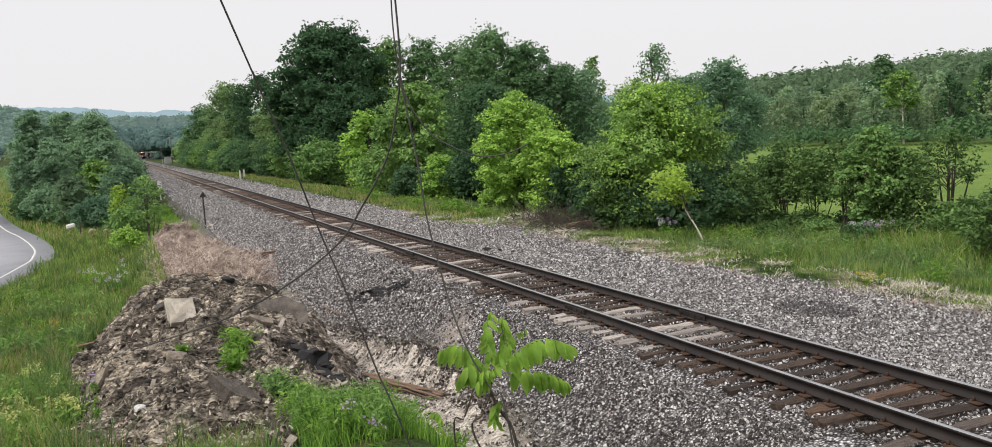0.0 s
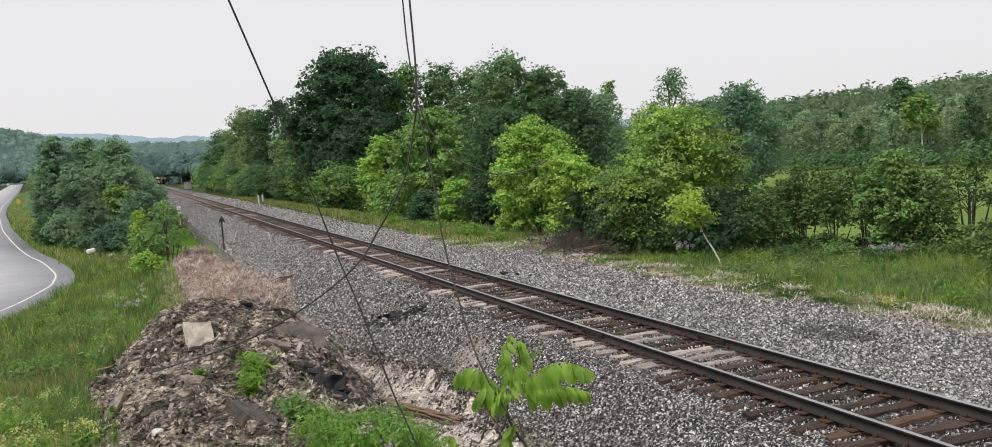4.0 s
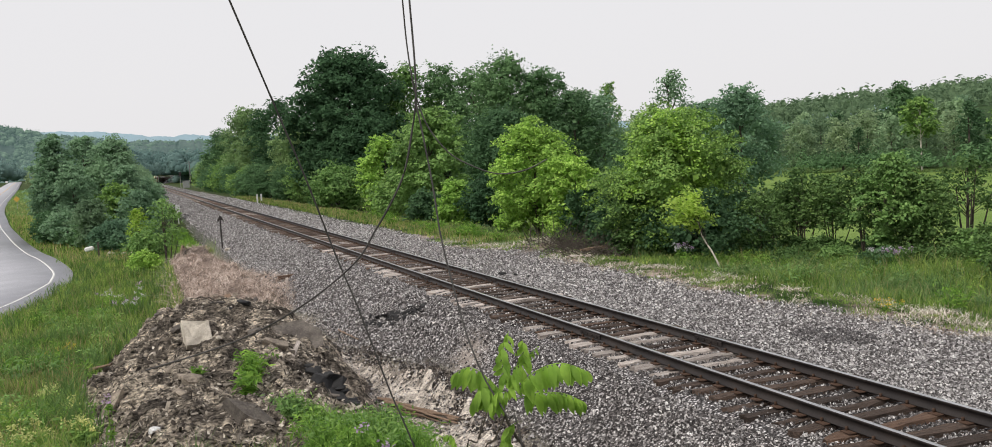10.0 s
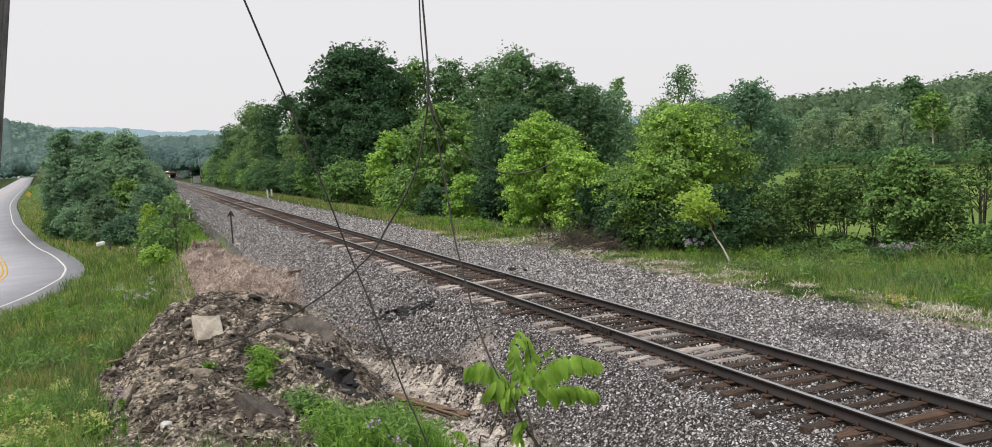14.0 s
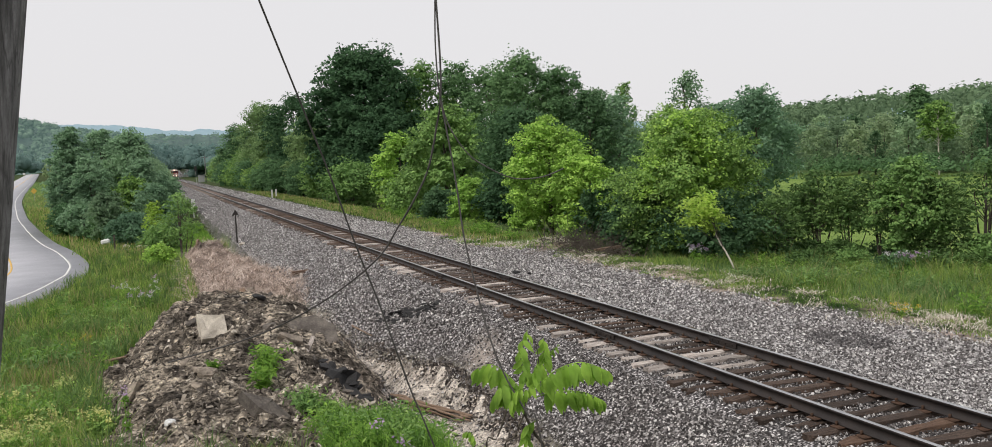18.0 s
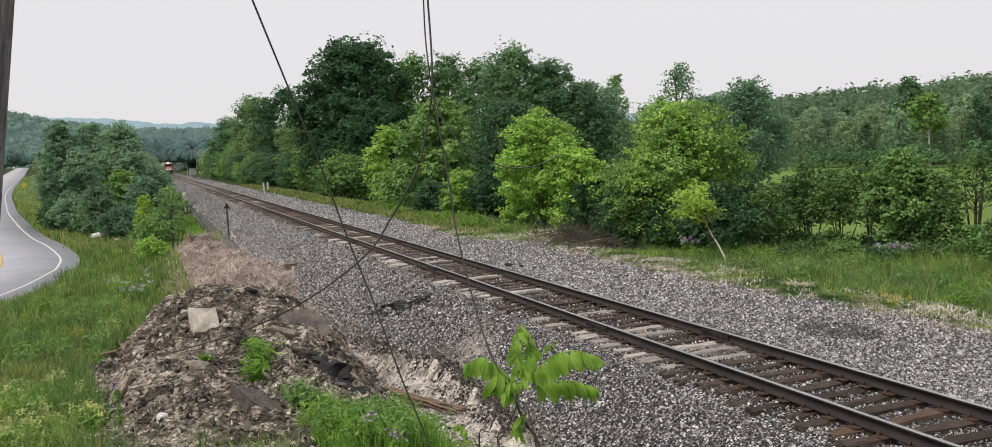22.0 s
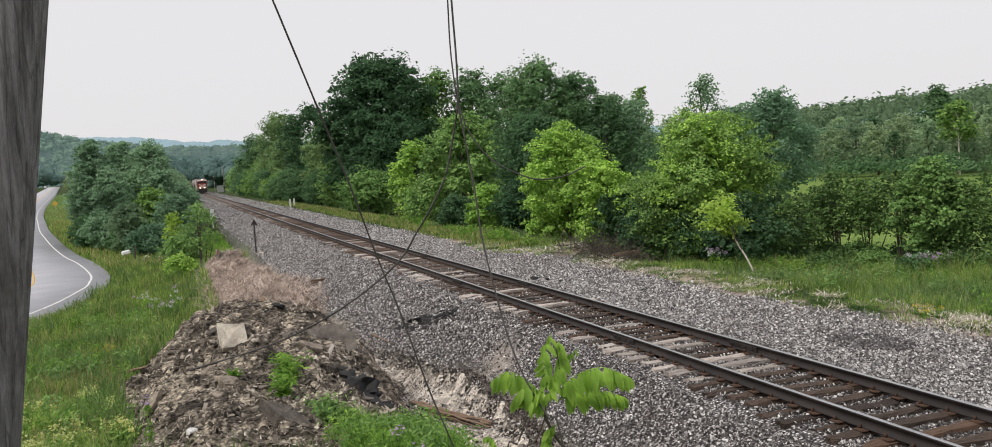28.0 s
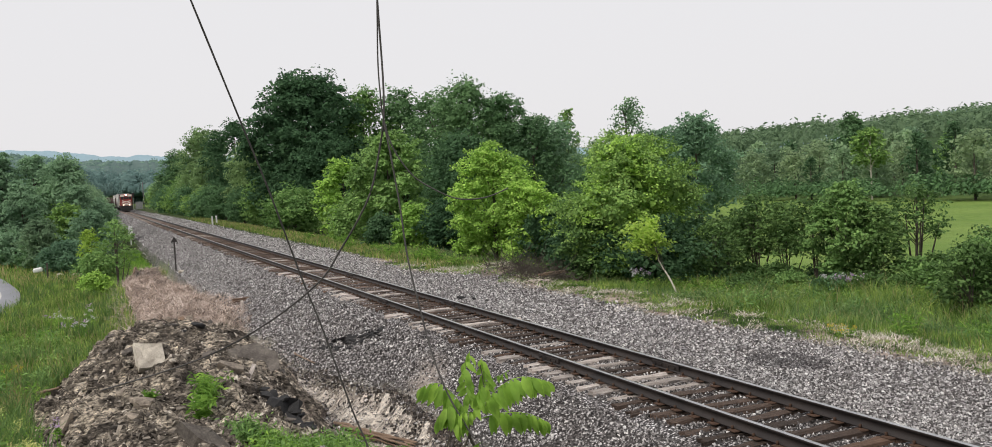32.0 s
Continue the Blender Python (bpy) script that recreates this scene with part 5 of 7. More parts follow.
# ---- trees between the road and the line ----
grove([
    (-17.1, 103.9, 11.5, 5.0, "haze", 17550, 0.27, "tall green tree between road and railway"),
    (-15.2, 124.9, 12.2, 6.4, "haze", 14850, 0.28, "tall green tree between road and railway"),
    (-12.0, 119.0, 11.4, 7.2, "haze", 16200, 0.28, "tall full green tree between road and railway"),
    (-11.3, 100.0, 5.7, 4.9, "fresh", 8000, 0.24, "rounded tree with fresh green top"),
    (-11.6, 101.0, 4.8, 5.4, "deep", 6000, 0.24, "dark green tree below a brighter one"),
    (-13.3, 88.9, 4.7, 3.6, "grey", 7500, 0.22, "grey-green bushy tree near the road"),
    (-9.2, 90.0, 5.2, 4.8, "haze", 8000, 0.24, "spreading grey-green tree beside the embankment"),
    (-11.3, 84.0, 2.7, 4.4, "far", 5500, 0.2, "low grey-green bush in the hollow"),
    (-14.0, 92.8, 2.6, 3.0, "deep", 5000, 0.22, "low dark green bush near the road"),
    (-19.2, 118.5, 7.4, 3.6, "far", 8100, 0.25, "green tree close to the road"),
    (-15.2, 100.8, 8.2, 4.6, "haze", 10800, 0.23, "dark green tree in the middle of the clump"),
    (-10.6, 110.0, 8.0, 4.4, "haze", 9450, 0.25, "green tree beside the embankment"),
    (-12.5, 134, 10.0, 8.0, "far", 8100, 0.31, "green tree at the back of the clump"),
    (-11.5, 138, 8.5, 6.0, "far", 8100, 0.31, "green tree beside the far embankment"),
    (-9.5, 76.0, 4.1, 1.7, "yellow", 900, 0.16, "small yellow-green bush in the hollow"),
    (-9.3, 62.0, 1.3, 2.2, "bright", 3800, 0.15, "low bright green bush below the embankment"),
    (-9.0, 72.0, 2.2, 3.2, "mid", 4000, 0.17, "low green bush below the embankment"),
    (-15.8, 96.5, 3.4, 4.4, "haze", 4500, 0.24, "low grey-green bush at the clump's foot"),
    (-17.6, 99.5, 3.2, 3.6, "deep", 4000, 0.24, "low dark green bush at the clump's foot"),
    (-8.4, 128.0, 5.2, 4.6, "haze", 4500, 0.28, "green tree close beside the embankment"),
    (-8.2, 152.0, 5.6, 5.4, "haze", 4500, 0.32, "green tree close beside the embankment"),
    (-8.4, 178.0, 6.2, 6.4, "far", 4500, 0.36, "green tree close beside the embankment"),
    (-8.6, 206.0, 6.6, 7.0, "far", 4500, 0.4, "green tree close beside the embankment"),
    (-9.2, 240.0, 7.4, 8.0, "far", 4500, 0.44, "green tree close beside the far embankment"),
    (-10.0, 280.0, 8.4, 9.0, "far", 4500, 0.5, "green tree close beside the far embankment")], "clump_tree", "trees between road and railway")
plant(make_tree("young_tree", 4.3, 2.4, 91, LEAF_MID, 2600, 0.13, 0.3, lobes_n=30, trunk_r=0.045, fill=False), -8.05, 57.5, "slim young green tree beside the straw bank", "tree")

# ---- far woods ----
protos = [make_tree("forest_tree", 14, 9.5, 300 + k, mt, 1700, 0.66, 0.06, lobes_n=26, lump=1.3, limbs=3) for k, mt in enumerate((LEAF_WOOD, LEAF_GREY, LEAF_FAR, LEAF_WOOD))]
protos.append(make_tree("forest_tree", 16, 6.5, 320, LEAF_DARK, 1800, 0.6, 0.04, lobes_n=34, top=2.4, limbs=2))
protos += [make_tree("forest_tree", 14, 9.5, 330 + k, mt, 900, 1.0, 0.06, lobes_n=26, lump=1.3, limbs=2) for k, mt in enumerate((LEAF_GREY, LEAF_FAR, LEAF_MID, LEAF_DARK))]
rng = random.Random(11)
spots = []
for row in range(4):
    for k in range(27):
        spots.append((113 + row * 15 + rng.uniform(-4, 4), 62 + k * (7.2 + row * 1.0) + rng.uniform(-3, 3), row))
for row in range(3):
    for k in range(16):
        spots.append((60 + k * 3.6 + rng.uniform(-2, 2), 128 + 16 * row + 3.4 * k + rng.uniform(-4, 4), row))
used = set()
for x, y, row in spots:
    k = rng.choice((0, 0, 1, 1, 2, 3, 3, 3, 4)) if row < 2 else rng.choice((5, 5, 6, 6, 7, 8))
    sz, tall = rng.uniform(0.55, 0.82), rng.uniform(0.85, 1.1)
    label = ("grey-green woodland tree beyond the hayfield", "grey-green broad woodland tree beyond the hayfield", "green woodland tree beyond the hayfield", "pale green woodland tree beyond the hayfield", "dark narrow conifer at the wood's edge", "grey-green tree deep in the wood", "green tree deep in the wood", "fresh green tree deep in the wood", "dark green tree deep in the wood")[k]
    if k not in used:
        used.add(k)
        plant(protos[k], x, y, label, "tree", rng.uniform(0, 360), sz, "wood beyond the hayfield")
    else:
        again(protos[k], x, y, rng.uniform(0, 360), sz, tall)


def canopy(name, label, mat, pts, radius, quads, leaf, seed, tall=10.0, level=None, balls=0):
    """A wood seen from afar: crowns of many small sprays over the lie of the land."""
    g = np.random.default_rng(seed)
    x, y = pts[:, 0], pts[:, 1]
    z = ground_z(x, y) if level is None else level
    n = len(x)
    r = radius * g.uniform(0.7, 1.3, n)
    h = tall * g.uniform(0.75, 1.25, n)
    d = g.normal(0, 1, (n, quads, 3))
    d /= np.linalg.norm(d, axis=2)[..., None]
    d[..., 2] = np.abs(d[..., 2]) * 1.0 - 0.25
    bump = 1 + 0.3 * np.sin(d[..., 0] * 5 + x[:, None]) * np.cos(d[..., 1] * 5 + y[:, None])
    C = np.stack([x, y, z + h * 0.6], -1)[:, None] + d * bump[..., None] * np.stack([r, r, h * 0.42], -1)[:, None]
    N = (d + np.array([0, 0, 0.4])).reshape(-1, 3)
    V, F = leaf_quads(C.reshape(-1, 3), N, np.full(n * quads, leaf), g, 0.3)
    for k in range(balls):
        off = g.normal(0, 0.34 if k else 0.0, (n, 1, 3)) * np.stack([r, r, h * 0.3], -1)[:, None]
        size = np.stack([r, r, h * 0.42], -1)[:, None] * (0.62 if k == 0 else 0.45)
        B = BALL_V[None] * size * g.uniform(0.82, 1.18, (n, 26, 1)) + np.stack([x, y, z + h * 0.6], -1)[:, None] + off
        V, F = joined([(V, F), (B.reshape(-1, 3), (BALL_F[None] + 26 * np.arange(n)[:, None, None]).reshape(-1, 4))])
    tagged(put(name, mesh_of(name, V, F, mat)), label, "woods", kind="stuff")


g = np.random.default_rng(43)
x, y = np.concatenate([g.uniform(105.5, 110, 150), g.uniform(58, 118, 90)]), np.concatenate([g.uniform(55, 250, 150), np.zeros(90)])
y[150:] = 121 + 0.94 * (x[150:] - 60) + g.uniform(-2.5, 2.5, 90)
canopy("wood_edge", "dark undergrowth along the edge of the wood", LEAF_DEEP, np.stack([x, y], -1), 2.3, 130, 0.5, 60, 4.6, ground_z(x, y) - 0.9)
g = np.random.default_rng(41)
a = g.uniform(0, 1, (750, 2))
x, y = 185 + 420 * a[:, 0] ** 1.2, 40 + 560 * a[:, 1]
crest = np.interp(np.degrees(np.arctan2(x + 9.3, y)), (30, 36.5, 38, 40, 42, 44, 60), (1.2, 1.6, 2.0, 2.6, 3.0, 3.3, 4.2))
keep = np.degrees(np.arctan2(ground_z(x, y) + 12 - 3.7, np.hypot(x + 9.3, y))) < crest
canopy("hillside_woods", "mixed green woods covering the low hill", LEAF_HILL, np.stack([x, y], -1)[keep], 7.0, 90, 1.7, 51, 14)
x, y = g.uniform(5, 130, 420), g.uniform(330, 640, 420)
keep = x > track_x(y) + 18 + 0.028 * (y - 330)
canopy("lineside_woods", "green woods closing in on the far line", LEAF_MILD_HAZE, np.stack([x, y], -1)[keep], 5.5, 75, 1.9, 52, 12)
x, y = g.uniform(-70, 110, 430), g.uniform(560, 1000, 430)
x[:90], y[:90] = g.uniform(-42, -12, 90), g.uniform(570, 680, 90)
keep = (np.abs(x - track_x(y)) > 12) & (x > road_edge_x(y) + 16)
x, y = x[keep], y[keep]
yc = g.uniform(655, 900, 70)
x, y = np.concatenate([x, track_x(yc) + 11 + 26 * g.random(70)]), np.concatenate([y, yc])
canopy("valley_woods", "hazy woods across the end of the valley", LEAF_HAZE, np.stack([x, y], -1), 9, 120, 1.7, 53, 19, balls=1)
a = g.uniform(-1.6, 3.4, 150)
y = np.repeat((705.0, 790.0, 880.0), 50) + g.uniform(-25, 25, 150)
x = -9.3 + np.tan(np.radians(a)) * y
keep = np.abs(x - track_x(y)) > 8
x, y = x[keep], y[keep]
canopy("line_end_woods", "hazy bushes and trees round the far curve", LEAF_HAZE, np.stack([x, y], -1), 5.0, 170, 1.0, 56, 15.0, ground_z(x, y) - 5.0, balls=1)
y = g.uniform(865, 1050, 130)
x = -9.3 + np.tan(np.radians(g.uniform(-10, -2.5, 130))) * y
canopy("road_end_woods", "hazy grey-green trees closing the far end of the road", LEAF_HAZE, np.stack([x, y], -1), 6.5, 110, 1.5, 57, 20.0, ground_z(x, y) - 4.0, balls=1)
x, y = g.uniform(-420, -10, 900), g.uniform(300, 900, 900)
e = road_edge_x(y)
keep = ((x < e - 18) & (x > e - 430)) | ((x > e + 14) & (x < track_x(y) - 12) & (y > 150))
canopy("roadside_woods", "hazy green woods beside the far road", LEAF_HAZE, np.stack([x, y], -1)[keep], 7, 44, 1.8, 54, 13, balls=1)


# ---- hills beyond ----
def ridge(name, label, mat, dist, spec, rough, seed, az0=-40, az1=75, n=1600):
    """A wooded ridge: a long bank whose skyline rises and falls."""
    az = np.radians(np.linspace(az0, az1, n))
    crest = np.interp(np.degrees(az), [s[0] for s in spec], [s[1] for s in spec])
    crest = crest + rough * (fbm(az * 60, az * 0, seed) + 0.7 * fbm(az * 400, az * 0, seed + 3))
    rows = []
    for k, (f, dd) in enumerate(((0.0, -0.35), (0.45, -0.2), (0.8, -0.08), (1.0, 0.0), (0.7, 0.15))):
        R = dist * (1 + dd)
        rows.append(np.stack([R * np.sin(az), R * np.cos(az), -30 + (crest + 30) * f + (rough * 1.4 * fbm(az * 150, az * 0 + k, seed + 7) if 0 < f < 1 else 0)], -1))
    V = np.stack(rows, 1).reshape(-1, 3)
    i, j = np.meshgrid(np.arange(n - 1), np.arange(4), indexing="ij")
    F = np.stack([i * 5 + j, (i + 1) * 5 + j, (i + 1) * 5 + j + 1, i * 5 + j + 1], -1).reshape(-1, 4)
    tagged(put(name, mesh_of(name, V, F, mat)), label, "hills", kind="structure")


HILL_CREST = [(-40, 112), (-12, 102), (-8, 96), (-6.4, 88), (-4.6, 74), (-2, 65), (0, 60), (4, 56), (10, 55), (16, 40), (75, 30)]
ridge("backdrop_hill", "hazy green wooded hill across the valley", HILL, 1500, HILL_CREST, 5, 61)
ridge("backdrop_ridge", "far ridge on the horizon, pale blue with haze", HILL_FAR, 3300, [(-40, 170), (-8, 172), (-3.5, 172), (-2, 167), (-0.6, 155), (0.7, 141), (2.1, 138), (2.7, 145), (4.3, 132), (10, 125), (35, 85), (41, 98), (46, 122), (50, 142), (55, 155), (75, 150)], 4, 62)


def ridge_woods(name, label, mat, dist, spec, n, radius, leaf, seed):
    """Crowns over the near face and the skyline of a ridge."""
    g = np.random.default_rng(seed)
    az = np.where(g.random(n) < 0.7, g.uniform(-26, -2, n), g.uniform(-2, 14, n))
    f = 1 - g.random(n) ** 1.6 * 0.75
    crest = np.interp(az, [s[0] for s in spec], [s[1] for s in spec])
    R = dist * np.interp(f, (0.0, 0.45, 0.8, 1.0), (0.65, 0.8, 0.92, 1.0))
    a = np.radians(az)
    canopy(name, label, mat, np.stack([R * np.sin(a), R * np.cos(a)], -1), radius, 8, leaf, seed, radius * 2.2, -30 + (crest + 30) * f - radius * 1.9, balls=1)


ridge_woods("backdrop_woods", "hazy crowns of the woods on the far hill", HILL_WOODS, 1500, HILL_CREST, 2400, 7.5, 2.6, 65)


# ---- grass ----
def blades(x, y, h, w, seed, lean=0.35):
    """Bent, tapering blades that stand on the ground."""
    g = np.random.default_rng(seed)
    n = len(x)
    z = ground_z(x, y) - 0.02
    a, b = g.uniform(0, 2 * np.pi, n), g.uniform(0, 2 * np.pi, n)
    side = np.stack([np.cos(a), np.sin(a), np.zeros(n)], -1) * (w / 2)[:, None]
    bend = np.stack([np.cos(b), np.sin(b), np.zeros(n)], -1) * (h * lean * g.uniform(0.2, 1.5, n))[:, None]
    P = np.stack([x, y, z], -1)
    up = np.array([0, 0, 1.0])
    M = P + bend * 0.3 + up * (h * 0.58)[:, None]
    T = P + bend + up * (h * g.uniform(0.82, 1.0, n))[:, None]
    V = np.stack([P - side, P + side, M - side * 0.75, M + side * 0.75, T], 1).reshape(-1, 3)
    F = (np.arange(n) * 5)[:, None, None] + np.array([[0, 1, 2], [1, 3, 2], [2, 3, 4]])[None]
    return V, F.reshape(-1, 3)


def sward(name, label, x, y, h, w, mat, seed, lean=0.35):
    V, F = blades(x, y, h, w, seed, lean)
    tagged(put(name, mesh_of(name, V, F, mat)), label, "grass", kind="stuff")


g = np.random.default_rng(71)
n = 95000
y = 8.5 + 70 * g.random(n) ** 1.7
x = -9.3 + (g.random(n) * 1.25 - 1.0) * (2.2 + 0.2 * y) + 0.02 * y
keep = off_heap(x, y) & (ground_z(x, y) - heap_z(x, y) > 0.12 * g.random(n)) & (x > road_edge_x(y) + 1.1 + g.normal(0, 0.25, n)) & (x < -5.0 - 0.8 * (y > 30)) & ~((x > -8.0) & (y > 32) & (straw_end(x, y) > 0))
keep &= fbm(x * 1.2, y * 1.2, 91) > -0.55
x, y = x[keep], y[keep]
clump = np.clip(0.95 + 0.9 * fbm(x * 0.6, y * 0.6, 93), 0.4, 1.7)
sward("bank_grass", "long green meadow grass on the bank", x, y, g.uniform(0.22, 0.62, len(x)) * clump, 0.010 + 0.00045 * y, GRASS, 72)
pick = g.random(len(x)) < 0.06
sward("bank_dry_grass", "pale seeding stalks among the meadow grass", x[pick], y[pick], g.uniform(0.5, 0.85, pick.sum()), 0.006 + 0.0003 * y[pick], GRASS_DRY, 73, 0.5)
keep = (x < -10.2) & (y > 14) & (y < 34) & (fbm(x * 0.35, y * 0.35, 111) > -0.05) & (g.random(len(x)) < 0.08)
sward("bank_seed_heads", "russet seed heads over the meadow grass", x[keep], y[keep], g.uniform(0.6, 0.95, keep.sum()), 0.005 + 0.0003 * y[keep], SEED_HEAD, 90, 0.4)
# Meadow tussocks, massed in dark green beside the heap to paint its shade.
keep = ((fbm(x * 0.7, y * 0.7, 113) > 0.2) | ((x > -12.2 + 0.05 * y) & (x < -9.6) & (y > 16) & (y < 28))) & (g.random(len(x)) < 0.6)
sward("bank_tussocks", "dark tall meadow tussocks, massed as shade beside the heap", x[keep], y[keep], g.uniform(0.5, 0.9, keep.sum()), 0.014 + 0.0005 * y[keep], LEAF_OLIVE, 91, 0.45)
n = 80000
y = 9 + 60 * g.random(n) ** 1.5
x = verge_x(y) + 0.3 + g.random(n) ** 1.1 * np.minimum(12, 3.0 + (40 - np.minimum(y, 38)) * 0.35)
dens = np.clip((x - verge_x(y) - 0.5) / 1.8 + 0.6 * fbm(x * 0.9, y * 0.9, 95), 0.02, 1)
keep = (g.random(n) < dens) & ~((np.abs(x - 6.6) < 1.8) & (np.abs(y - 34.5) < 3.6))
x, y, dens = x[keep], y[keep], dens[keep]
tall = np.clip(0.03 + 0.10 * (x - verge_x(y)), 0.05, 0.55) * g.uniform(0.5, 1.35, len(x)) * np.clip(1 + 0.8 * fbm(x * 0.8, y * 0.8, 99), 0.4, 1.6)
blue = fbm(x * 0.5, y * 0.5, 101) + g.normal(0, 0.2, len(x)) > 0.05
sward("verge_grass", "green grass along the edge of the gravel", x[~blue], y[~blue], tall[~blue], 0.011 + 0.0004 * y[~blue], GRASS, 74, 0.6)
sward("verge_grass_patch", "grey-green grass in patches along the verge", x[blue], y[blue], tall[blue], 0.011 + 0.0004 * y[blue], GRASS_BLUE, 82, 0.6)
pick = g.random(len(x)) < 0.05
sward("verge_seed_stalks", "pale seeding stalks in the verge grass", x[pick], y[pick], tall[pick] * 1.3 + 0.05, 0.006 + 0.0003 * y[pick], GRASS_DRY, 83, 0.6)
n = 22000
y = 11 + 34 * g.random(n) ** 1.3
x = verge_x(y) - 0.1 + 2.4 * g.random(n) + 0.7 * fbm(y * 0.8, y * 0, 31)
keep = fbm(x * 1.1, y * 1.1, 109) + 0.25 * g.normal(0, 1, n) > -0.3
x, y = x[keep], y[keep]
sward("low_verge_grass", "short tufts of grass at the gravel's edge", x, y, g.uniform(0.04, 0.15, len(x)), 0.011 + 0.0004 * y, GRASS, 84, 0.9)
n = 14000
y = 40 + 120 * g.random(n) ** 1.2
x = verge_x(y) + 0.3 + 3.8 * g.random(n)
sward("far_verge_grass", "narrow strip of grass beside the far gravel", x, y, g.uniform(0.12, 0.4, n), 0.012 + 0.0005 * y, GRASS, 75)
pick = g.random(n) < 0.3
sward("far_verge_dry_grass", "pale dry grass beside the far gravel", x[pick], y[pick], g.uniform(0.15, 0.45, pick.sum()), 0.012 + 0.0005 * y[pick], GRASS_DRY, 86)
n = 26000
y = 11 + 34 * g.random(n) ** 1.2
x = verge_x(y) + g.normal(1.0, 0.75, n)
keep = fbm(x * 1.3, y * 1.3, 103) + 0.1 * g.normal(0, 1, n) > 0.06
x, y = x[keep], y[keep]
n = len(x)
sward("dry_verge_grass", "dead pale grass between gravel and verge", x, y, g.uniform(0.05, 0.15, n), 0.014 + 0.0005 * y, PALE_STRAW, 76, 2.2)
n = 12000
y = 57 + 45 * g.random(n)
x = -6.8 + 3.4 * (g.random(n) - 0.5)
keep = straw_end(x, y) < 2 * g.random(n)
x, y, n = x[keep], y[keep], int(keep.sum())
sward("embankment_grass", "green weeds at the foot of the embankment", x, y, g.uniform(0.25, 0.7, n), 0.03 + 0.0004 * y, WEED, 77)

n = 7000
y = 9.8 + 4.6 * g.random(n)
x = -6.7 + 0.9 * g.normal(0, 1, n)
keep = (x > -7.75 + 0.12 * (y - 10)) & (x < -5.5) & (y < 13.4 + 0.5 * fbm(x * 2, y * 2, 107) - 0.5 * (x + 7))
sward("clump_grass", "bright green spiky grass before the heap", x[keep], y[keep], g.uniform(0.15, 0.42, keep.sum()), np.full(keep.sum(), 0.013), WEED, 80, 0.6)

n = 18000
y = 72 + 190 * g.random(n) ** 1.5
x = road_edge_x(y) + 1.4 + 10 * g.random(n)
sward("roadside_grass", "rough grass along the road", x, y, g.uniform(0.2, 0.6, n), 0.02 + 0.0007 * y, GRASS, 81)
pick = g.random(n) < 0.3
sward("roadside_dry_grass", "pale seeding grass along the road", x[pick], y[pick], g.uniform(0.35, 0.75, pick.sum()), 0.014 + 0.0005 * y[pick], GRASS_DRY, 85)

n = 7000
x, y = g.uniform(-15, -5.5, n), g.uniform(-5, 8.6, n)
sward("near_grass", "short trodden grass on top of the bank", x, y, g.uniform(0.06, 0.22, n), np.full(n, 0.012), GRASS, 87)

n = 6000
y = 170 + 260 * g.random(n) ** 1.2
x = road_edge_x(y) + 1.4 + 13 * g.random(n)
sward("far_roadside_grass", "pale green grass along the far road", x, y, g.uniform(0.4, 0.8, n), 0.05 + 0.001 * y, GRASS_BLUE, 89)

# straw lying on the bank beside the ballast
n = 36000
x, y = g.uniform(-9.0, -3.2, n), g.uniform(31.5, 72, n)
keep = (x < straw_edge(y) - 0.1 - 0.5 * fbm(x, y, 97)) & (x > -8.9 + 0.02 * (y - 32) + 0.7 * fbm(x * 0.6, y * 0.6, 98)) & (straw_end(x, y) > g.uniform(-1, 3, n))
x, y = x[keep], y[keep]
sward("straw", "flattened pale brown straw on the bank", x, y, g.uniform(0.08, 0.26, len(x)), np.full(len(x), 0.022), STRAW, 78, 3.2)
n = 2600
x, y = g.uniform(-8.8, -4.4, n), g.uniform(32.5, 66, n)
keep = (x > -8.6 + 0.03 * (y - 32)) & (x < straw_edge(y)) & (straw_end(x, y) > -1)
x, y = x[keep], y[keep]
sward("dead_stalks", "long dead stalks tangled on the straw bank", x, y, g.uniform(0.2, 0.5, len(x)), np.full(len(x), 0.02), STRAW, 88, 2.2)
n = 2600
x, y = g.uniform(-5.4, -3.9, n), g.uniform(13, 33, n)
sward("ditch_straw", "dry stalks lying in the sandy ditch", x, y, g.uniform(0.03, 0.08, n), np.full(n, 0.015), STRAW, 79, 3.5)


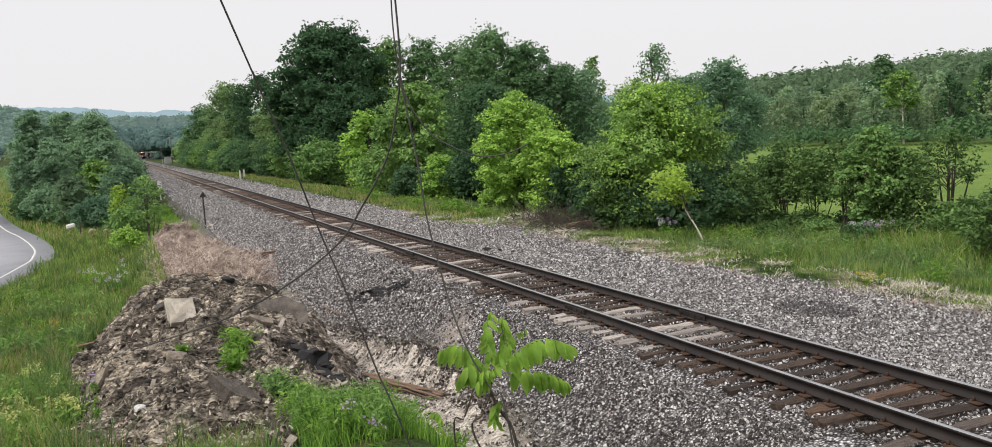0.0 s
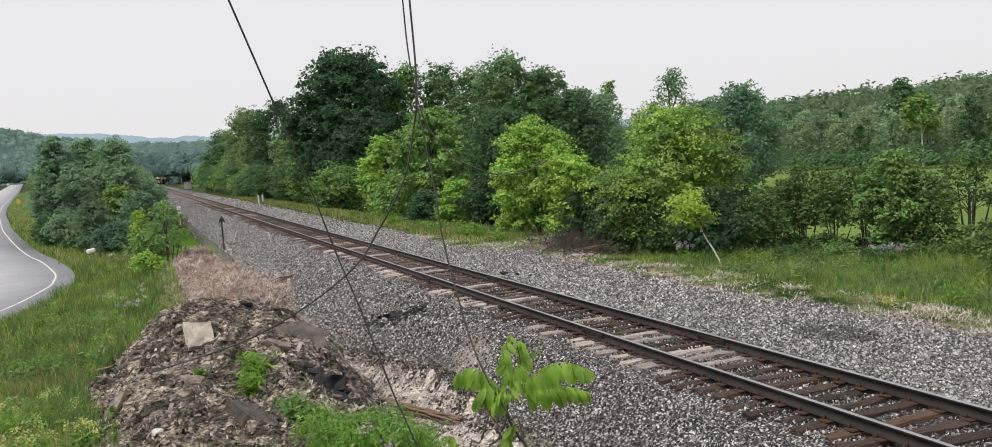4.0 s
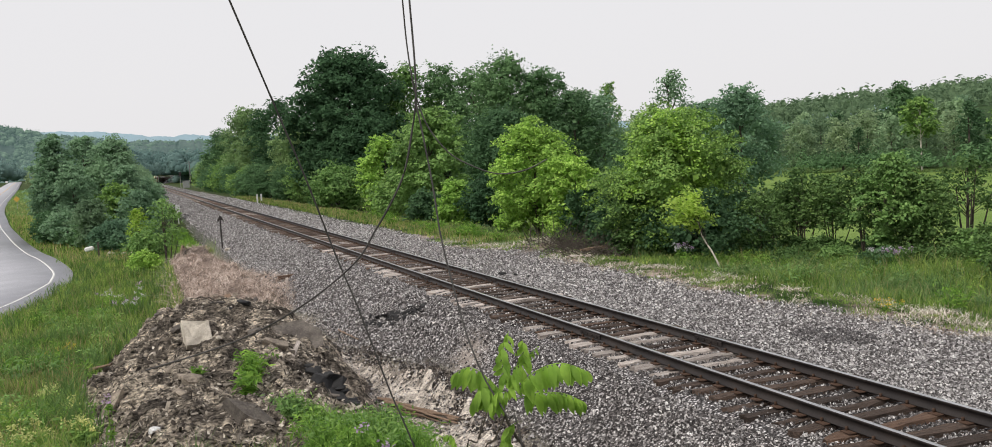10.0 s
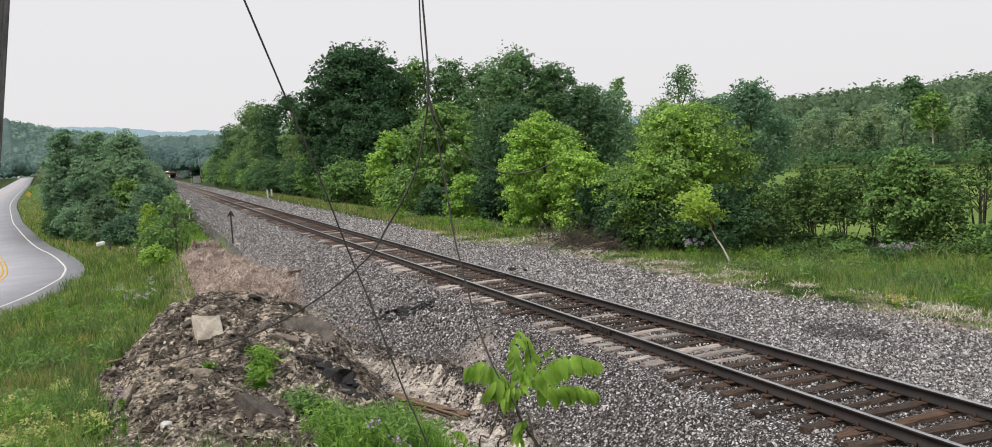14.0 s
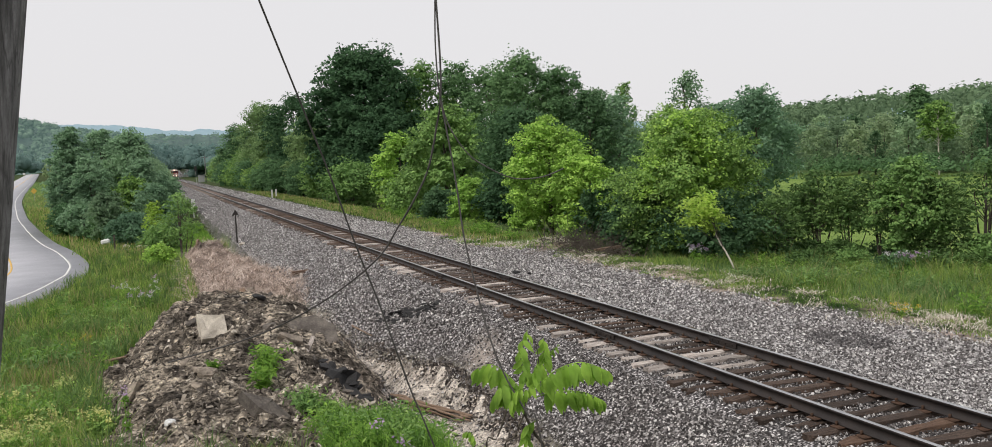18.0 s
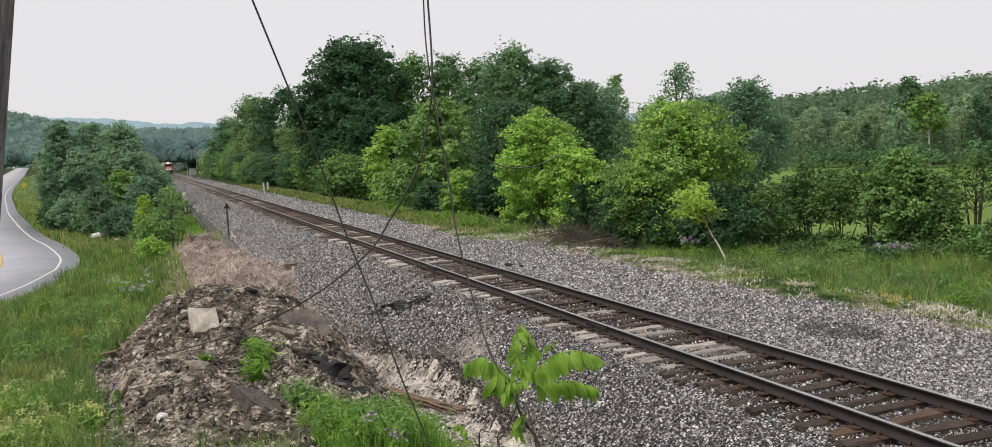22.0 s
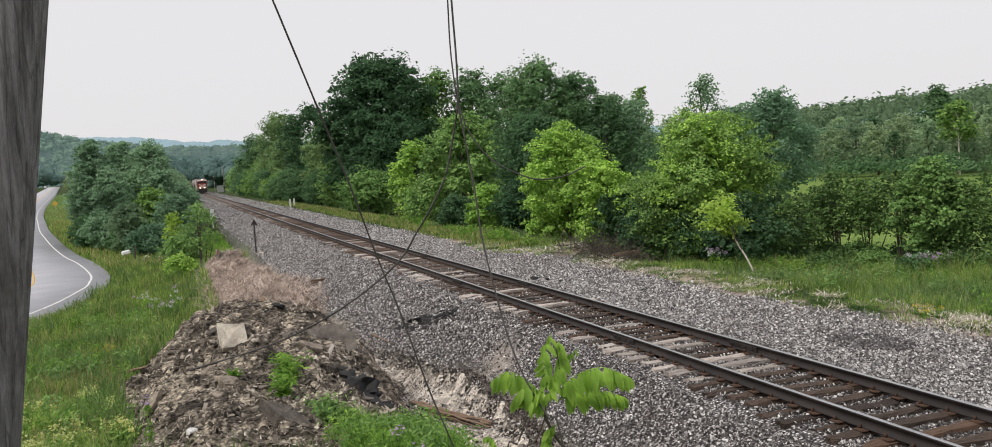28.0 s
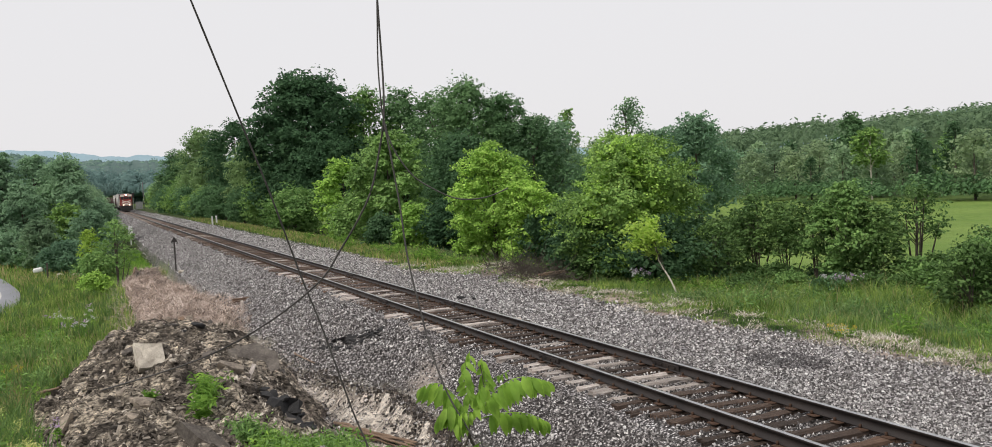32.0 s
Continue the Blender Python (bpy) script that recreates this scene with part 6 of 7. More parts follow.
# ---- weeds and flowers ----
def weed(name, label, x, y, h, w, n, leaf, mat, seed, petals=None, heads=0, petal=0.03, group="", stems=7):
    """A leafy plant: stems, leaves and, on some, flower heads."""
    o = tagged(new(name), label, "plant", group)
    o.matrix_basis = pose(x, y, top_z(x, y))
    g = np.random.default_rng(seed)
    bits, tips = [], []
    for k in range(stems):
        tip = np.array([g.normal(0, w * 0.3), g.normal(0, w * 0.3), h * g.uniform(0.75, 1.0)])
        foot = np.array([tip[0] * 0.2, tip[1] * 0.2, -0.05])
        tips.append(tip)
        bits.append(tube_arrays(smooth_line([foot, (foot + tip) / 2 + g.normal(0, 0.02, 3), tip], 4), np.linspace(0.007, 0.003, 4), 4))
    V, F = joined(bits)
    tagged(put("stalk", mesh_of("stalk", V, F, WEED), o), kind="stuff")
    t = g.random(n) ** 0.8
    k = g.integers(0, stems, n)
    T = np.array(tips)[k]
    C = T * t[:, None] + g.normal(0, 1, (n, 3)) * np.array([w * 0.16, w * 0.16, h * 0.05])
    C[:, 2] = np.maximum(C[:, 2], 0.03)
    V, F = leaf_quads(C, np.tile([0, -0.2, 0.8], (n, 1)), np.full(n, leaf * 1.45) * (1.2 - 0.6 * t), g, -0.5, 0.5)
    tagged(put("foliage", mesh_of("foliage", V, F, mat), o), kind="stuff")
    if petals:
        C = np.concatenate([np.array(tips)[i % stems] + g.normal(0, petal * 0.9, (14, 3)) for i in range(heads)])
        V, F = leaf_quads(C, np.tile([0, -0.4, 0.8], (len(C), 1)), np.full(len(C), petal), g)
        tagged(put("bloom", mesh_of("bloom", V, F, petals), o), kind="stuff")
    return o


rng = random.Random(19)
for k in range(80):
    x, y = -11.2 + rng.uniform(-3.2, 1.8), 12.6 + rng.uniform(0, 6.4)
    if not bool(off_heap(np.array([x]), np.array([y]))[0]):
        continue
    weed("wild_parsnip", "leafy weed with pale lime flower heads", x, y, rng.uniform(0.4, 0.72), 0.55, 170, 0.10, (WEED, LEAF_FRESH)[k % 2], 400 + k, PETAL_LIME if k % 2 else None, 9, 0.038, "flowering weeds at the heap's foot")
for k in range(44):
    x, y = rng.uniform(-7.6, -5.8), rng.uniform(10.2, 13.2)
    weed("broad_weed", "lush bright green leafy weed", x, y, rng.uniform(0.2, 0.5), 0.5, 240, 0.075, (WEED, LEAF_MID, LEAF_FRESH)[k % 3], 440 + k, group="green weeds before the heap", stems=9)
for k, (x, y) in enumerate(((-7.75, 16.5), (-7.6, 16.9), (-7.85, 16.1), (-6.1, 21.4), (-8.55, 17.3))):
    weed("heap_weed", "bright green weed growing on the heap", x, y, (0.55, 0.5, 0.45, 0.2, 0.15)[k], 0.5 if k < 3 else 0.25, 160 if k < 3 else 50, 0.12, WEED, 480 + k, group="weeds on the heap")
for k, (x, y) in enumerate(((-7.14, 10.15), (-7.13, 9.05), (-9.95, 15.0))):
    weed("purple_flower", "purple flowering weed in the grass", x, y, (0.5, 0.5, 0.75)[k], 0.12, 40, 0.09, WEED, 500 + k, PETAL_PURPLE, 2, 0.034, "purple flowers in the grass", 3)
for k in range(14):
    x, y = -10.4 + rng.uniform(-1.0, 1.0), 43 + rng.uniform(-5, 5)
    weed("pale_flower", "pale lilac flowering weed in the meadow", x, y, rng.uniform(0.6, 0.8), 0.4, 50, 0.1, WEED, 520 + k, PETAL_WHITE if k % 3 else PETAL_PURPLE, 3, 0.042, "pale flowers in the meadow", 4)
for k in range(56):
    y = rng.uniform(15, 46)
    x = -10.4 - rng.random() * (1.5 + 0.09 * y)
    if x < float(road_edge_x(y)) + 1.6 or not bool(off_heap(np.array([x]), np.array([y]))[0]):
        continue
    weed("meadow_weed", "broad-leaved green weed in the meadow", x, y, rng.uniform(0.4, 0.8), 0.8, 130, 0.13, (WEED, LEAF_MID, LEAF_FRESH)[k % 3], 740 + k, group="weeds in the meadow", stems=7)
for k in range(4):
    x, y = -11.4 + rng.uniform(-0.4, 0.4), 28 + rng.uniform(-1.5, 1.5)
    weed("yellow_flower", "small yellow flower in the meadow grass", x, y, 0.6, 0.2, 20, 0.08, WEED, 540 + k, PETAL_YELLOW, 2, 0.03, "yellow flowers in the meadow", 2)
for k in range(4):
    x, y = 6.35 + rng.uniform(-0.25, 0.35), 16.5 + rng.uniform(-0.35, 0.35)
    weed("yellow_flower", "low clump of yellow flowers at the verge", x, y, 0.2, 0.25, 40, 0.06, WEED, 560 + k, PETAL_YELLOW, 3, 0.035, "yellow flowers at the verge", 6)
for k in range(8):
    x, y = (13.4 + rng.uniform(-0.8, 0.8), 23.6 + rng.uniform(-0.8, 0.8)) if k < 6 else (9.3 + rng.uniform(-0.4, 0.4), 29.2)
    weed("lilac_flower", "lilac flowering weed among the shrubs", x, y, 0.75, 0.45, 60, 0.1, WEED, 580 + k, PETAL_PURPLE if k % 2 else PETAL_WHITE, 9, 0.05, "lilac flowers among the shrubs", 5)
for k in range(80):
    y = rng.uniform(13, 34)
    x = float(verge_x(y)) + 2.2 + 7.5 * rng.random() ** 0.7
    weed("verge_weed", "tall green weed in the long grass", x, y, rng.uniform(0.3, 0.75), 0.9, 170, 0.11, (WEED, LEAF_MID, GRASS_BLUE)[k % 3], 620 + k, group="weeds in the verge", stems=8)
for k in range(26):
    y = rng.uniform(36, 75)
    x = float(verge_x(y)) + rng.uniform(1.4, 3.4)
    weed("verge_weed", "green weed at the foot of the trees", x, y, rng.uniform(0.4, 0.9), 1.0, 120, 0.16, WEED, 680 + k, group="weeds in the verge", stems=8)


# ---- sapling in the foreground ----
NODDING = []


def foreground_sapling():
    s = tagged(new("sapling"), "young sapling with drooping bright green compound leaves", "sapling")
    O = Vector((-7.736, 4.065, 2.57))
    s.matrix_basis = Matrix.Translation(O)
    yaw, roll, k = radians(20.25), radians(3.7), 0.00306
    R, Z, Fw = np.array([math.cos(yaw), -math.sin(yaw), 0]), np.array([0, 0, 1.0]), np.array([math.sin(yaw), math.cos(yaw), 0])

    def at(dx, up, depth=0.0):
        return R * (dx * math.cos(roll) + up * math.sin(roll)) * k + Z * (up * math.cos(roll) - dx * math.sin(roll)) * k + Fw * depth
    base = float(ground_z(-7.6, 3.9)) - O.z - 0.1
    stems = [([at(20, 20), at(6, 4), at(2, -22), at(18, -55), at(38, -90), np.array([0.1, -0.1, -0.6]), np.array([0.12, -0.15, base])], 0.0085),
             ([at(4, -20), at(-12, -60), at(-25, -90), np.array([0.05, -0.1, -0.7]), np.array([0.08, -0.12, base])], 0.006),
             ([at(-24, 0, 0.1), at(-26, -30, 0.1), at(-40, -75, 0.1), at(-55, -110, 0.1), np.array([-0.1, 0.0, base])], 0.005),
             ([at(20, 20), at(24, 40), at(22, 65), at(18, 85)], 0.0022)]
    for pts, r in stems:
        V, F = tube_arrays(smooth_line(pts, 24), np.linspace(r * 0.7, r, 24) if len(pts) > 4 else r, 7)
        put("stem", mesh_of("stem", V, F, BARK), s)
    g = np.random.default_rng(33)

    def leaflet(p, d, nrm, length):
        d = d / np.linalg.norm(d)
        sd = np.cross(d, nrm)
        sd /= np.linalg.norm(sd) + 1e-9
        nn = np.cross(sd, d)
        rows = []
        for t, w in ((0.0, 0.04), (0.2, 0.15), (0.45, 0.185), (0.72, 0.13), (1.0, 0.012)):
            c = p + d * length * t + nn * length * (0.10 * math.sin(t * 3) - 0.12 * t * t)
            rows += [c - sd * w * length + nn * w * length * 0.45, c, c + sd * w * length + nn * w * length * 0.45]
        F = [(3 * i + j, 3 * i + j + 1, 3 * i + j + 4, 3 * i + j + 3) for i in range(4) for j in (0, 1)]
        return np.array(rows), np.array(F)

    def compound(pts, pairs, length, hang):
        pairs = int(pairs * 1.6)
        path = smooth_line(pts, 20)
        V, F = tube_arrays(path, np.linspace(0.0028, 0.0012, 20), 5)
        leaf = put("leaf", mesh_of("leaf_stalk", V, F, LEAF_NEAR), s)
        NODDING.append((leaf, Vector(path[0])))
        for i in range(pairs):
            t = 0.18 + 0.82 * i / (pairs - 1)
            j = min(int(t * 19), 18)
            p, tan = path[j], path[min(j + 1, 19)] - path[j]
            tan = tan / (np.linalg.norm(tan) + 1e-9)
            across = np.cross(tan, Fw)
            for sgn in ((-1, 1) if i < pairs - 1 else (1,)):
                d = across * sgn * (1 - hang) + np.array([0, 0, -1.0]) * hang * 1.3 + tan * 0.35 + g.normal(0, 0.12, 3) + Fw * sgn * 0.35 * hang
                nrm = -Fw + g.normal(0, 0.3, 3) + np.array([0, 0, 0.35])
                ln = 0.88 * length * (0.65 + 0.5 * math.sin(math.pi * min(1, 0.15 + t * 0.75))) * g.uniform(0.88, 1.1)
                V, F = leaflet(p, d, nrm, ln)
                me = mesh_of("leaflet", V, F, LEAF_NEAR)
                me.polygons.foreach_set("use_smooth", np.ones(len(F), dtype=bool))
                put("leaflet", me, leaf)

    L = 0.00306
    compound([at(21, 16), at(47, 48, -0.04), at(85, 66, -0.08), at(128, 55, -0.1)], 9, 38 * L, 0.85)
    compound([at(21, 2), at(55, 8, 0.05), at(95, 6, 0.08), at(128, -8, 0.1)], 8, 36 * L, 0.85)
    compound([at(0, 8), at(-25, 32, 0.05), at(-52, 46, 0.08), at(-77, 34, 0.1)], 6, 37 * L, 0.85)
    compound([at(0, 2), at(-15, 22, -0.06), at(-30, 30, -0.1), at(-48, 10, -0.12)], 5, 38 * L, 0.85)
    compound([at(6, 20), at(0, 50, -0.02), at(-3, 78, 0), at(7, 106, 0.02)], 6, 28 * L, 0.68)
    compound([at(14, 20), at(24, 45, 0.03), at(28, 72, 0.05), at(22, 92, 0.06)], 6, 27 * L, 0.7)
    compound([at(10, 15), at(14, 35, -0.05), at(16, 55, -0.08), at(26, 62, -0.1)], 4, 26 * L, 0.8)
    compound([at(16, 20), at(35, 60, 0.05), at(50, 68, 0.08), at(61, 74, 0.1)], 4, 13 * L, 0.5)
    compound([at(23, -35), at(8, -42, -0.02), at(4, -55, -0.03), at(10, -75, -0.03)], 4, 24 * L, 0.6)
    compound([at(10, 10), at(-5, 20, -0.08), at(-15, 14, -0.12), at(-20, -6, -0.14)], 4, 24 * L, 0.8)
    compound([at(-80, -90), at(-77, -72, 0.05), at(-85, -62, 0.06), at(-95, -66, 0.08)], 4, 16 * L, 0.7)


foreground_sapling()


# ---- rocks, tar and timber ----
def rock(name, label, x, y, size, mat, seed, tilt=(0, 0, 0), lift=0.0, flat=(1, 1, 1), cuts=2, category="rock", group=""):
    o = tagged(new(name), label, category, group)
    o.matrix_basis = pose(x, y, top_z(x, y) + lift, *tilt)
    g = np.random.default_rng(seed)
    bm = bmesh.new()
    bmesh.ops.create_icosphere(bm, subdivisions=cuts, radius=1)
    planes = g.normal(0, 1, (9, 3))
    planes /= np.linalg.norm(planes, axis=1)[:, None]
    lim = g.uniform(0.55, 0.85, 9)
    for v in bm.verts:
        p = np.array(v.co)
        for q, l in zip(planes, lim):
            e = p @ q - l
            if e > 0:
                p = p - q * e
        p = p * np.array(flat) * size + g.normal(0, 0.05 * size, 3)
        v.co = p
    part("stone" if category == "rock" else "piece", bm, mat, o)
    return o


def slab(name, label, x, y, size, tilt, mat, seed, lift=0.0, group=""):
    """A broken flat piece: an uneven polygon with thickness, cracked edges and a chipped face."""
    o = tagged(new(name), label, "rock", group)
    o.matrix_basis = pose(x, y, top_z(x, y) + lift, *tilt)
    g = np.random.default_rng(seed)
    k = 6
    a = np.sort(np.linspace(0, 2 * np.pi, k, endpoint=False) + g.normal(0, 0.25, k))
    r = g.uniform(0.75, 1.15, k)
    V, F = [], []
    for scale, z in ((0.9, -1.0), (1.0, 0.1), (0.95, 0.9), (0.45, 0.95)):
        for i in range(k):
            V.append((size[0] * scale * r[i] * math.cos(a[i]), size[1] * scale * r[i] * math.sin(a[i]), size[2] * (z + g.normal(0, 0.12))))
    V.append((0, 0, size[2]))
    for row in range(3):
        for i in range(k):
            F.append((row * k + i, row * k + (i + 1) % k, (row + 1) * k + (i + 1) % k, (row + 1) * k + i))
    F = [f for f in F] + [(3 * k + i, 3 * k + (i + 1) % k, 4 * k, 4 * k) for i in range(k)]
    bm = bmesh.new()
    vs = [bm.verts.new(v) for v in V]
    for f in F:
        bm.faces.new([vs[i] for i in dict.fromkeys(f)])
    part("stone", bm, mat, o)


slab("pale_slab", "large pale cracked rock slab on the heap", -8.45, 19.4, (0.4, 0.36, 0.2), (44, -24, 28), ROCK, 21, 0.12)
slab("dark_slab", "long grey slab lying down the heap's flank", -6.1, 21.0, (0.62, 0.6, 0.09), (38, 24, -18), EARTH, 5, 0.08)
slab("dark_slab", "slab of dark earth at the heap's foot", -8.05, 13.6, (0.4, 0.2, 0.13), (25, 32, -20), EARTH, 6, 0.1)
slab("pale_slab", "long pale broken slab low on the heap", -10.05, 17.4, (0.4, 0.12, 0.06), (20, -50, 25), CLAY, 10, 0.05)
slab("pale_slab", "tan broken clay slab in the heap", -8.7, 16.3, (0.17, 0.11, 0.07), (35, 10, 15), CLAY, 11, 0.03)
slab("pale_slab", "tan broken clay slab in the heap", -8.35, 16.0, (0.12, 0.1, 0.07), (30, 20, 70), CLAY, 12, 0.03)
slab("pale_slab", "tan broken clay slab in the heap", -6.9, 19.2, (0.34, 0.16, 0.06), (30, 18, 35), CLAY, 13, 0.03)
slab("white_stone", "small white angular stone on the heap", -9.35, 13.9, (0.09, 0.06, 0.05), (30, 10, 25), WHITE, 14, 0.06)
rng = random.Random(23)
for k in range(90):
    y = rng.uniform(12.5, 27)
    x = -8.0 + rng.uniform(-2.3, 2.4)
    rock("heap_stone", "rough stone lying on the spoil heap", x, y, rng.uniform(0.05, 0.12) + 0.14 * rng.random() ** 3, (CLAY, EARTH, CLAY, EARTH, ROCK)[k % 5], 30 + k, (rng.uniform(-30, 30), rng.uniform(-30, 30), rng.uniform(0, 360)), 0.01, (1.6, 0.8, 0.45), 1, group="stones on the heap")
for k in range(30):
    x, y = -6.25 + rng.gauss(0, 0.24), 17.0 + rng.gauss(0, 0.55)
    rock("tar_lump", "black lump of broken tar paving in the heap", x, y, rng.uniform(0.12, 0.27), ASPH_CHUNK, 200 + k, (rng.uniform(-40, 40), rng.uniform(-40, 40), 47 * k), 0.06, (1.2, 0.8, 0.45), 1, "debris", "tar lumps in the heap")
for k in range(64):
    t = rng.random()
    x, y = -3.35 + 1.2 * t + rng.gauss(0, 0.1), 27.0 - 2.1 * t + rng.gauss(0, 0.5) * (1 - 0.6 * t)
    rock("tar_lump", "black tar shard lying on the ballast", x, y, rng.uniform(0.05, 0.1) + 0.1 * rng.random() ** 3, ASPH_CHUNK, 110 + k, (rng.uniform(-40, 40), rng.uniform(-40, 40), 37 * k), 0.03, (1.5, 0.7, 0.4), 1, "debris", "tar shards on the ballast")
for k, (x, y) in enumerate(((-7.3, 24.6), (-7.0, 24.3), (-7.7, 24.9))):
    rock("tar_lump", "black tar lump on top of the heap", x, y, 0.2, ASPH_CHUNK, 130 + k, (10, 15, 60 * k), 0.03, (1.6, 0.8, 0.4), 2, "debris", "tar lumps in the heap")
for k, (x, y, s) in enumerate(((1.95, 29.0, 0.16), (2.2, 28.6, 0.1), (2.4, 28.0, 0.08))):
    rock("tar_lump", "black lump lying beside the rail", x, y, s, ASPH_CHUNK, 140 + k, (0, 10, 60 * k), 0.02, (1.3, 0.9, 0.6), 2, "debris", "tar lumps beside the rail")
for k in range(14):
    x, y = -10.9 + rng.uniform(-1.5, 1.8), 79 + rng.uniform(-2, 2)
    rock("hollow_stone", "pale grey stone in the grassy hollow", x, y, rng.uniform(0.2, 0.5), ROCK, 150 + k, (0, 0, 50 * k), 0.12, (1.3, 0.9, 0.6), 1, group="stones in the hollow")
for k, (x, y, size) in enumerate(((-6.4, 36.8, 0.36), (-6.05, 37.3, 0.22), (-6.9, 37.0, 0.2), (-5.5, 39.5, 0.24))):
    rock("earth_lump", "brown lump of earth on the straw bank", x, y, size, DEADWOOD if k == 0 else CLAY, 180 + k, (10, 15, 70 * k), 0.06, (1.0, 0.8, 0.8), 2, "debris", "lumps on the straw")
rock("sign_stone", "pale flat stone at the foot of the sign", -4.0, 64.0, 0.3, ROCK, 170, (0, 0, 30), 0.02, (1.3, 0.9, 0.4))


def timber(name, label, a, b, r, mat, seed, lift=0.03):
    """A broken length of wood lying from a to b."""
    g = np.random.default_rng(seed)
    n = 14
    t = np.linspace(0, 1, n)
    x, y = a[0] + (b[0] - a[0]) * t, a[1] + (b[1] - a[1]) * t
    z0, z1 = top_z(*a), top_z(*b)
    P = np.stack([x, y, np.maximum(ground_z(x, y), z0 + (z1 - z0) * t) + lift + r], -1)
    P[:, :2] += g.normal(0, r * 0.4, (n, 2))
    V, F = tube_arrays(P, r * (1 - 0.5 * t) * g.uniform(0.7, 1.2, n), 7)
    return tagged(put(name, mesh_of(name, V, F, mat)), label, "wood")


for k in range(9):
    u, v = rng.uniform(0, 0.35), rng.uniform(0.6, 1.0)
    a, b = (-4.6 + 0.8 * u + rng.gauss(0, 0.06), 20.6 - 4.0 * u), (-4.6 + 0.8 * v + rng.gauss(0, 0.06), 20.6 - 4.0 * v)
    timber("log_splinter", "splintered length of rotten log in the sandy ditch", a, b, rng.uniform(0.015, 0.05), DEADWOOD if k % 3 else BARK, 60 + k, rng.uniform(0.0, 0.08))
timber("log", "split rotten log lying in the sandy ditch", (-4.55, 20.7), (-3.85, 16.9), 0.05, DEADWOOD, 1)
timber("branch", "long splinter lying beside the log", (-4.5, 20.2), (-4.0, 17.2), 0.032, DEADWOOD, 2)
timber("branch", "thin splinter lying beside the log", (-4.65, 20.0), (-4.1, 18.2), 0.02, DEADWOOD, 7)
timber("branch", "short splinter lying beside the log", (-4.4, 20.9), (-4.3, 19.0), 0.025, BARK, 8)
timber("branch", "thin dead branch on the ballast slope", (-3.9, 28.4), (-3.8, 26.0), 0.03, DEADWOOD, 3)
for k in range(12):
    t = rng.random()
    x, y = -7.7 + 1.9 * t + rng.gauss(0, 0.25), 55.5 + 13 * t + rng.gauss(0, 0.8)
    timber("branch", "dead brown branch along the back of the straw bank", (x, y), (x + rng.uniform(0.1, 0.6), y + rng.uniform(1.2, 3.2)), rng.uniform(0.03, 0.06), DEADWOOD if k % 2 else BARK, 300 + k, 0.06)
for k in range(7):
    x, y = rng.uniform(-7.4, -4.6), rng.uniform(36, 46)
    timber("branch", "dry stick lying on the straw bank", (x, y), (x + rng.uniform(-0.5, 0.5), y + rng.uniform(0.5, 1.5)), rng.uniform(0.018, 0.03), DEADWOOD, 330 + k, 0.04)
timber("branch", "short stick lying by the heap", (-10.9, 24.9), (-10.2, 23.6), 0.05, DEADWOOD, 4, 0.1)
timber("branch", "dark stick on top of the heap", (-8.2, 26.0), (-7.4, 24.8), 0.03, BARK, 5, 0.05)
timber("branch", "short stick on the heap's side", (-8.2, 18.4), (-7.5, 17.0), 0.022, BARK, 6, 0.03)


def board(name, label, x, y, size, turn, mat, lift=0.02, tilt=(0, 0)):
    o = tagged(new(name), label, "wood")
    o.matrix_basis = pose(x, y, top_z(x, y) + lift, tilt[0], tilt[1], turn)
    bm = bmesh.new()
    box(bm, -size[0] / 2, size[0] / 2, -size[1] / 2, size[1] / 2, 0, size[2])
    bmesh.ops.subdivide_edges(bm, edges=list(bm.edges), cuts=2)
    rr = random.Random(int(x * 100))
    for v in bm.verts:
        v.co += Vector((rr.uniform(-1, 1), rr.uniform(-1, 1), rr.uniform(-1, 1))) * size[2] * 0.08
    part("plank", bm, mat, o)


board("old_plank", "weathered plank lying at the gravel edge", 6.0, 31.4, (0.8, 0.14, 0.07), -25, TIE_PALE)
board("old_plank", "broken pale plank leaning in the heap", -6.6, 18.9, (0.6, 0.08, 0.04), 60, TIE_PALE, 0.08, (20, -30))
board("old_tie_piece", "broken brown tie piece on the straw", -3.5, 41.4, (0.8, 0.2, 0.15), 20, TIE_RUST, 0.02)
board("survey_stake", "short pale wooden stake in the straw", -3.75, 39.6, (0.1, 0.09, 0.42), 10, TIE_PALE, -0.05)
board("old_plank", "pale plank lying in the brush pile", 7.2, 32.6, (1.3, 0.18, 0.1), 15, DEADWOOD, 0.15)

# dead brush at the gravel edge
g = np.random.default_rng(47)
bits = []
for k in range(460):
    c = np.array([7.0 + g.normal(0, 0.8), 33.6 + g.normal(0, 1.2), 0.0])
    c[2] = float(ground_z(c[0], c[1])) + 0.05
    d = g.normal(0, 1, 3) * np.array([0.5, 0.5, 0.42])
    d[2] = abs(d[2])
    bits.append(tube_arrays(np.linspace(c, c + d, 3), np.linspace(0.014, 0.006, 3), 4))
V, F = joined(bits)
tagged(put("brush_pile", mesh_of("brush_pile", V, F, BARK)), "low pile of dead brown brushwood at the gravel edge", "brushwood", kind="stuff")


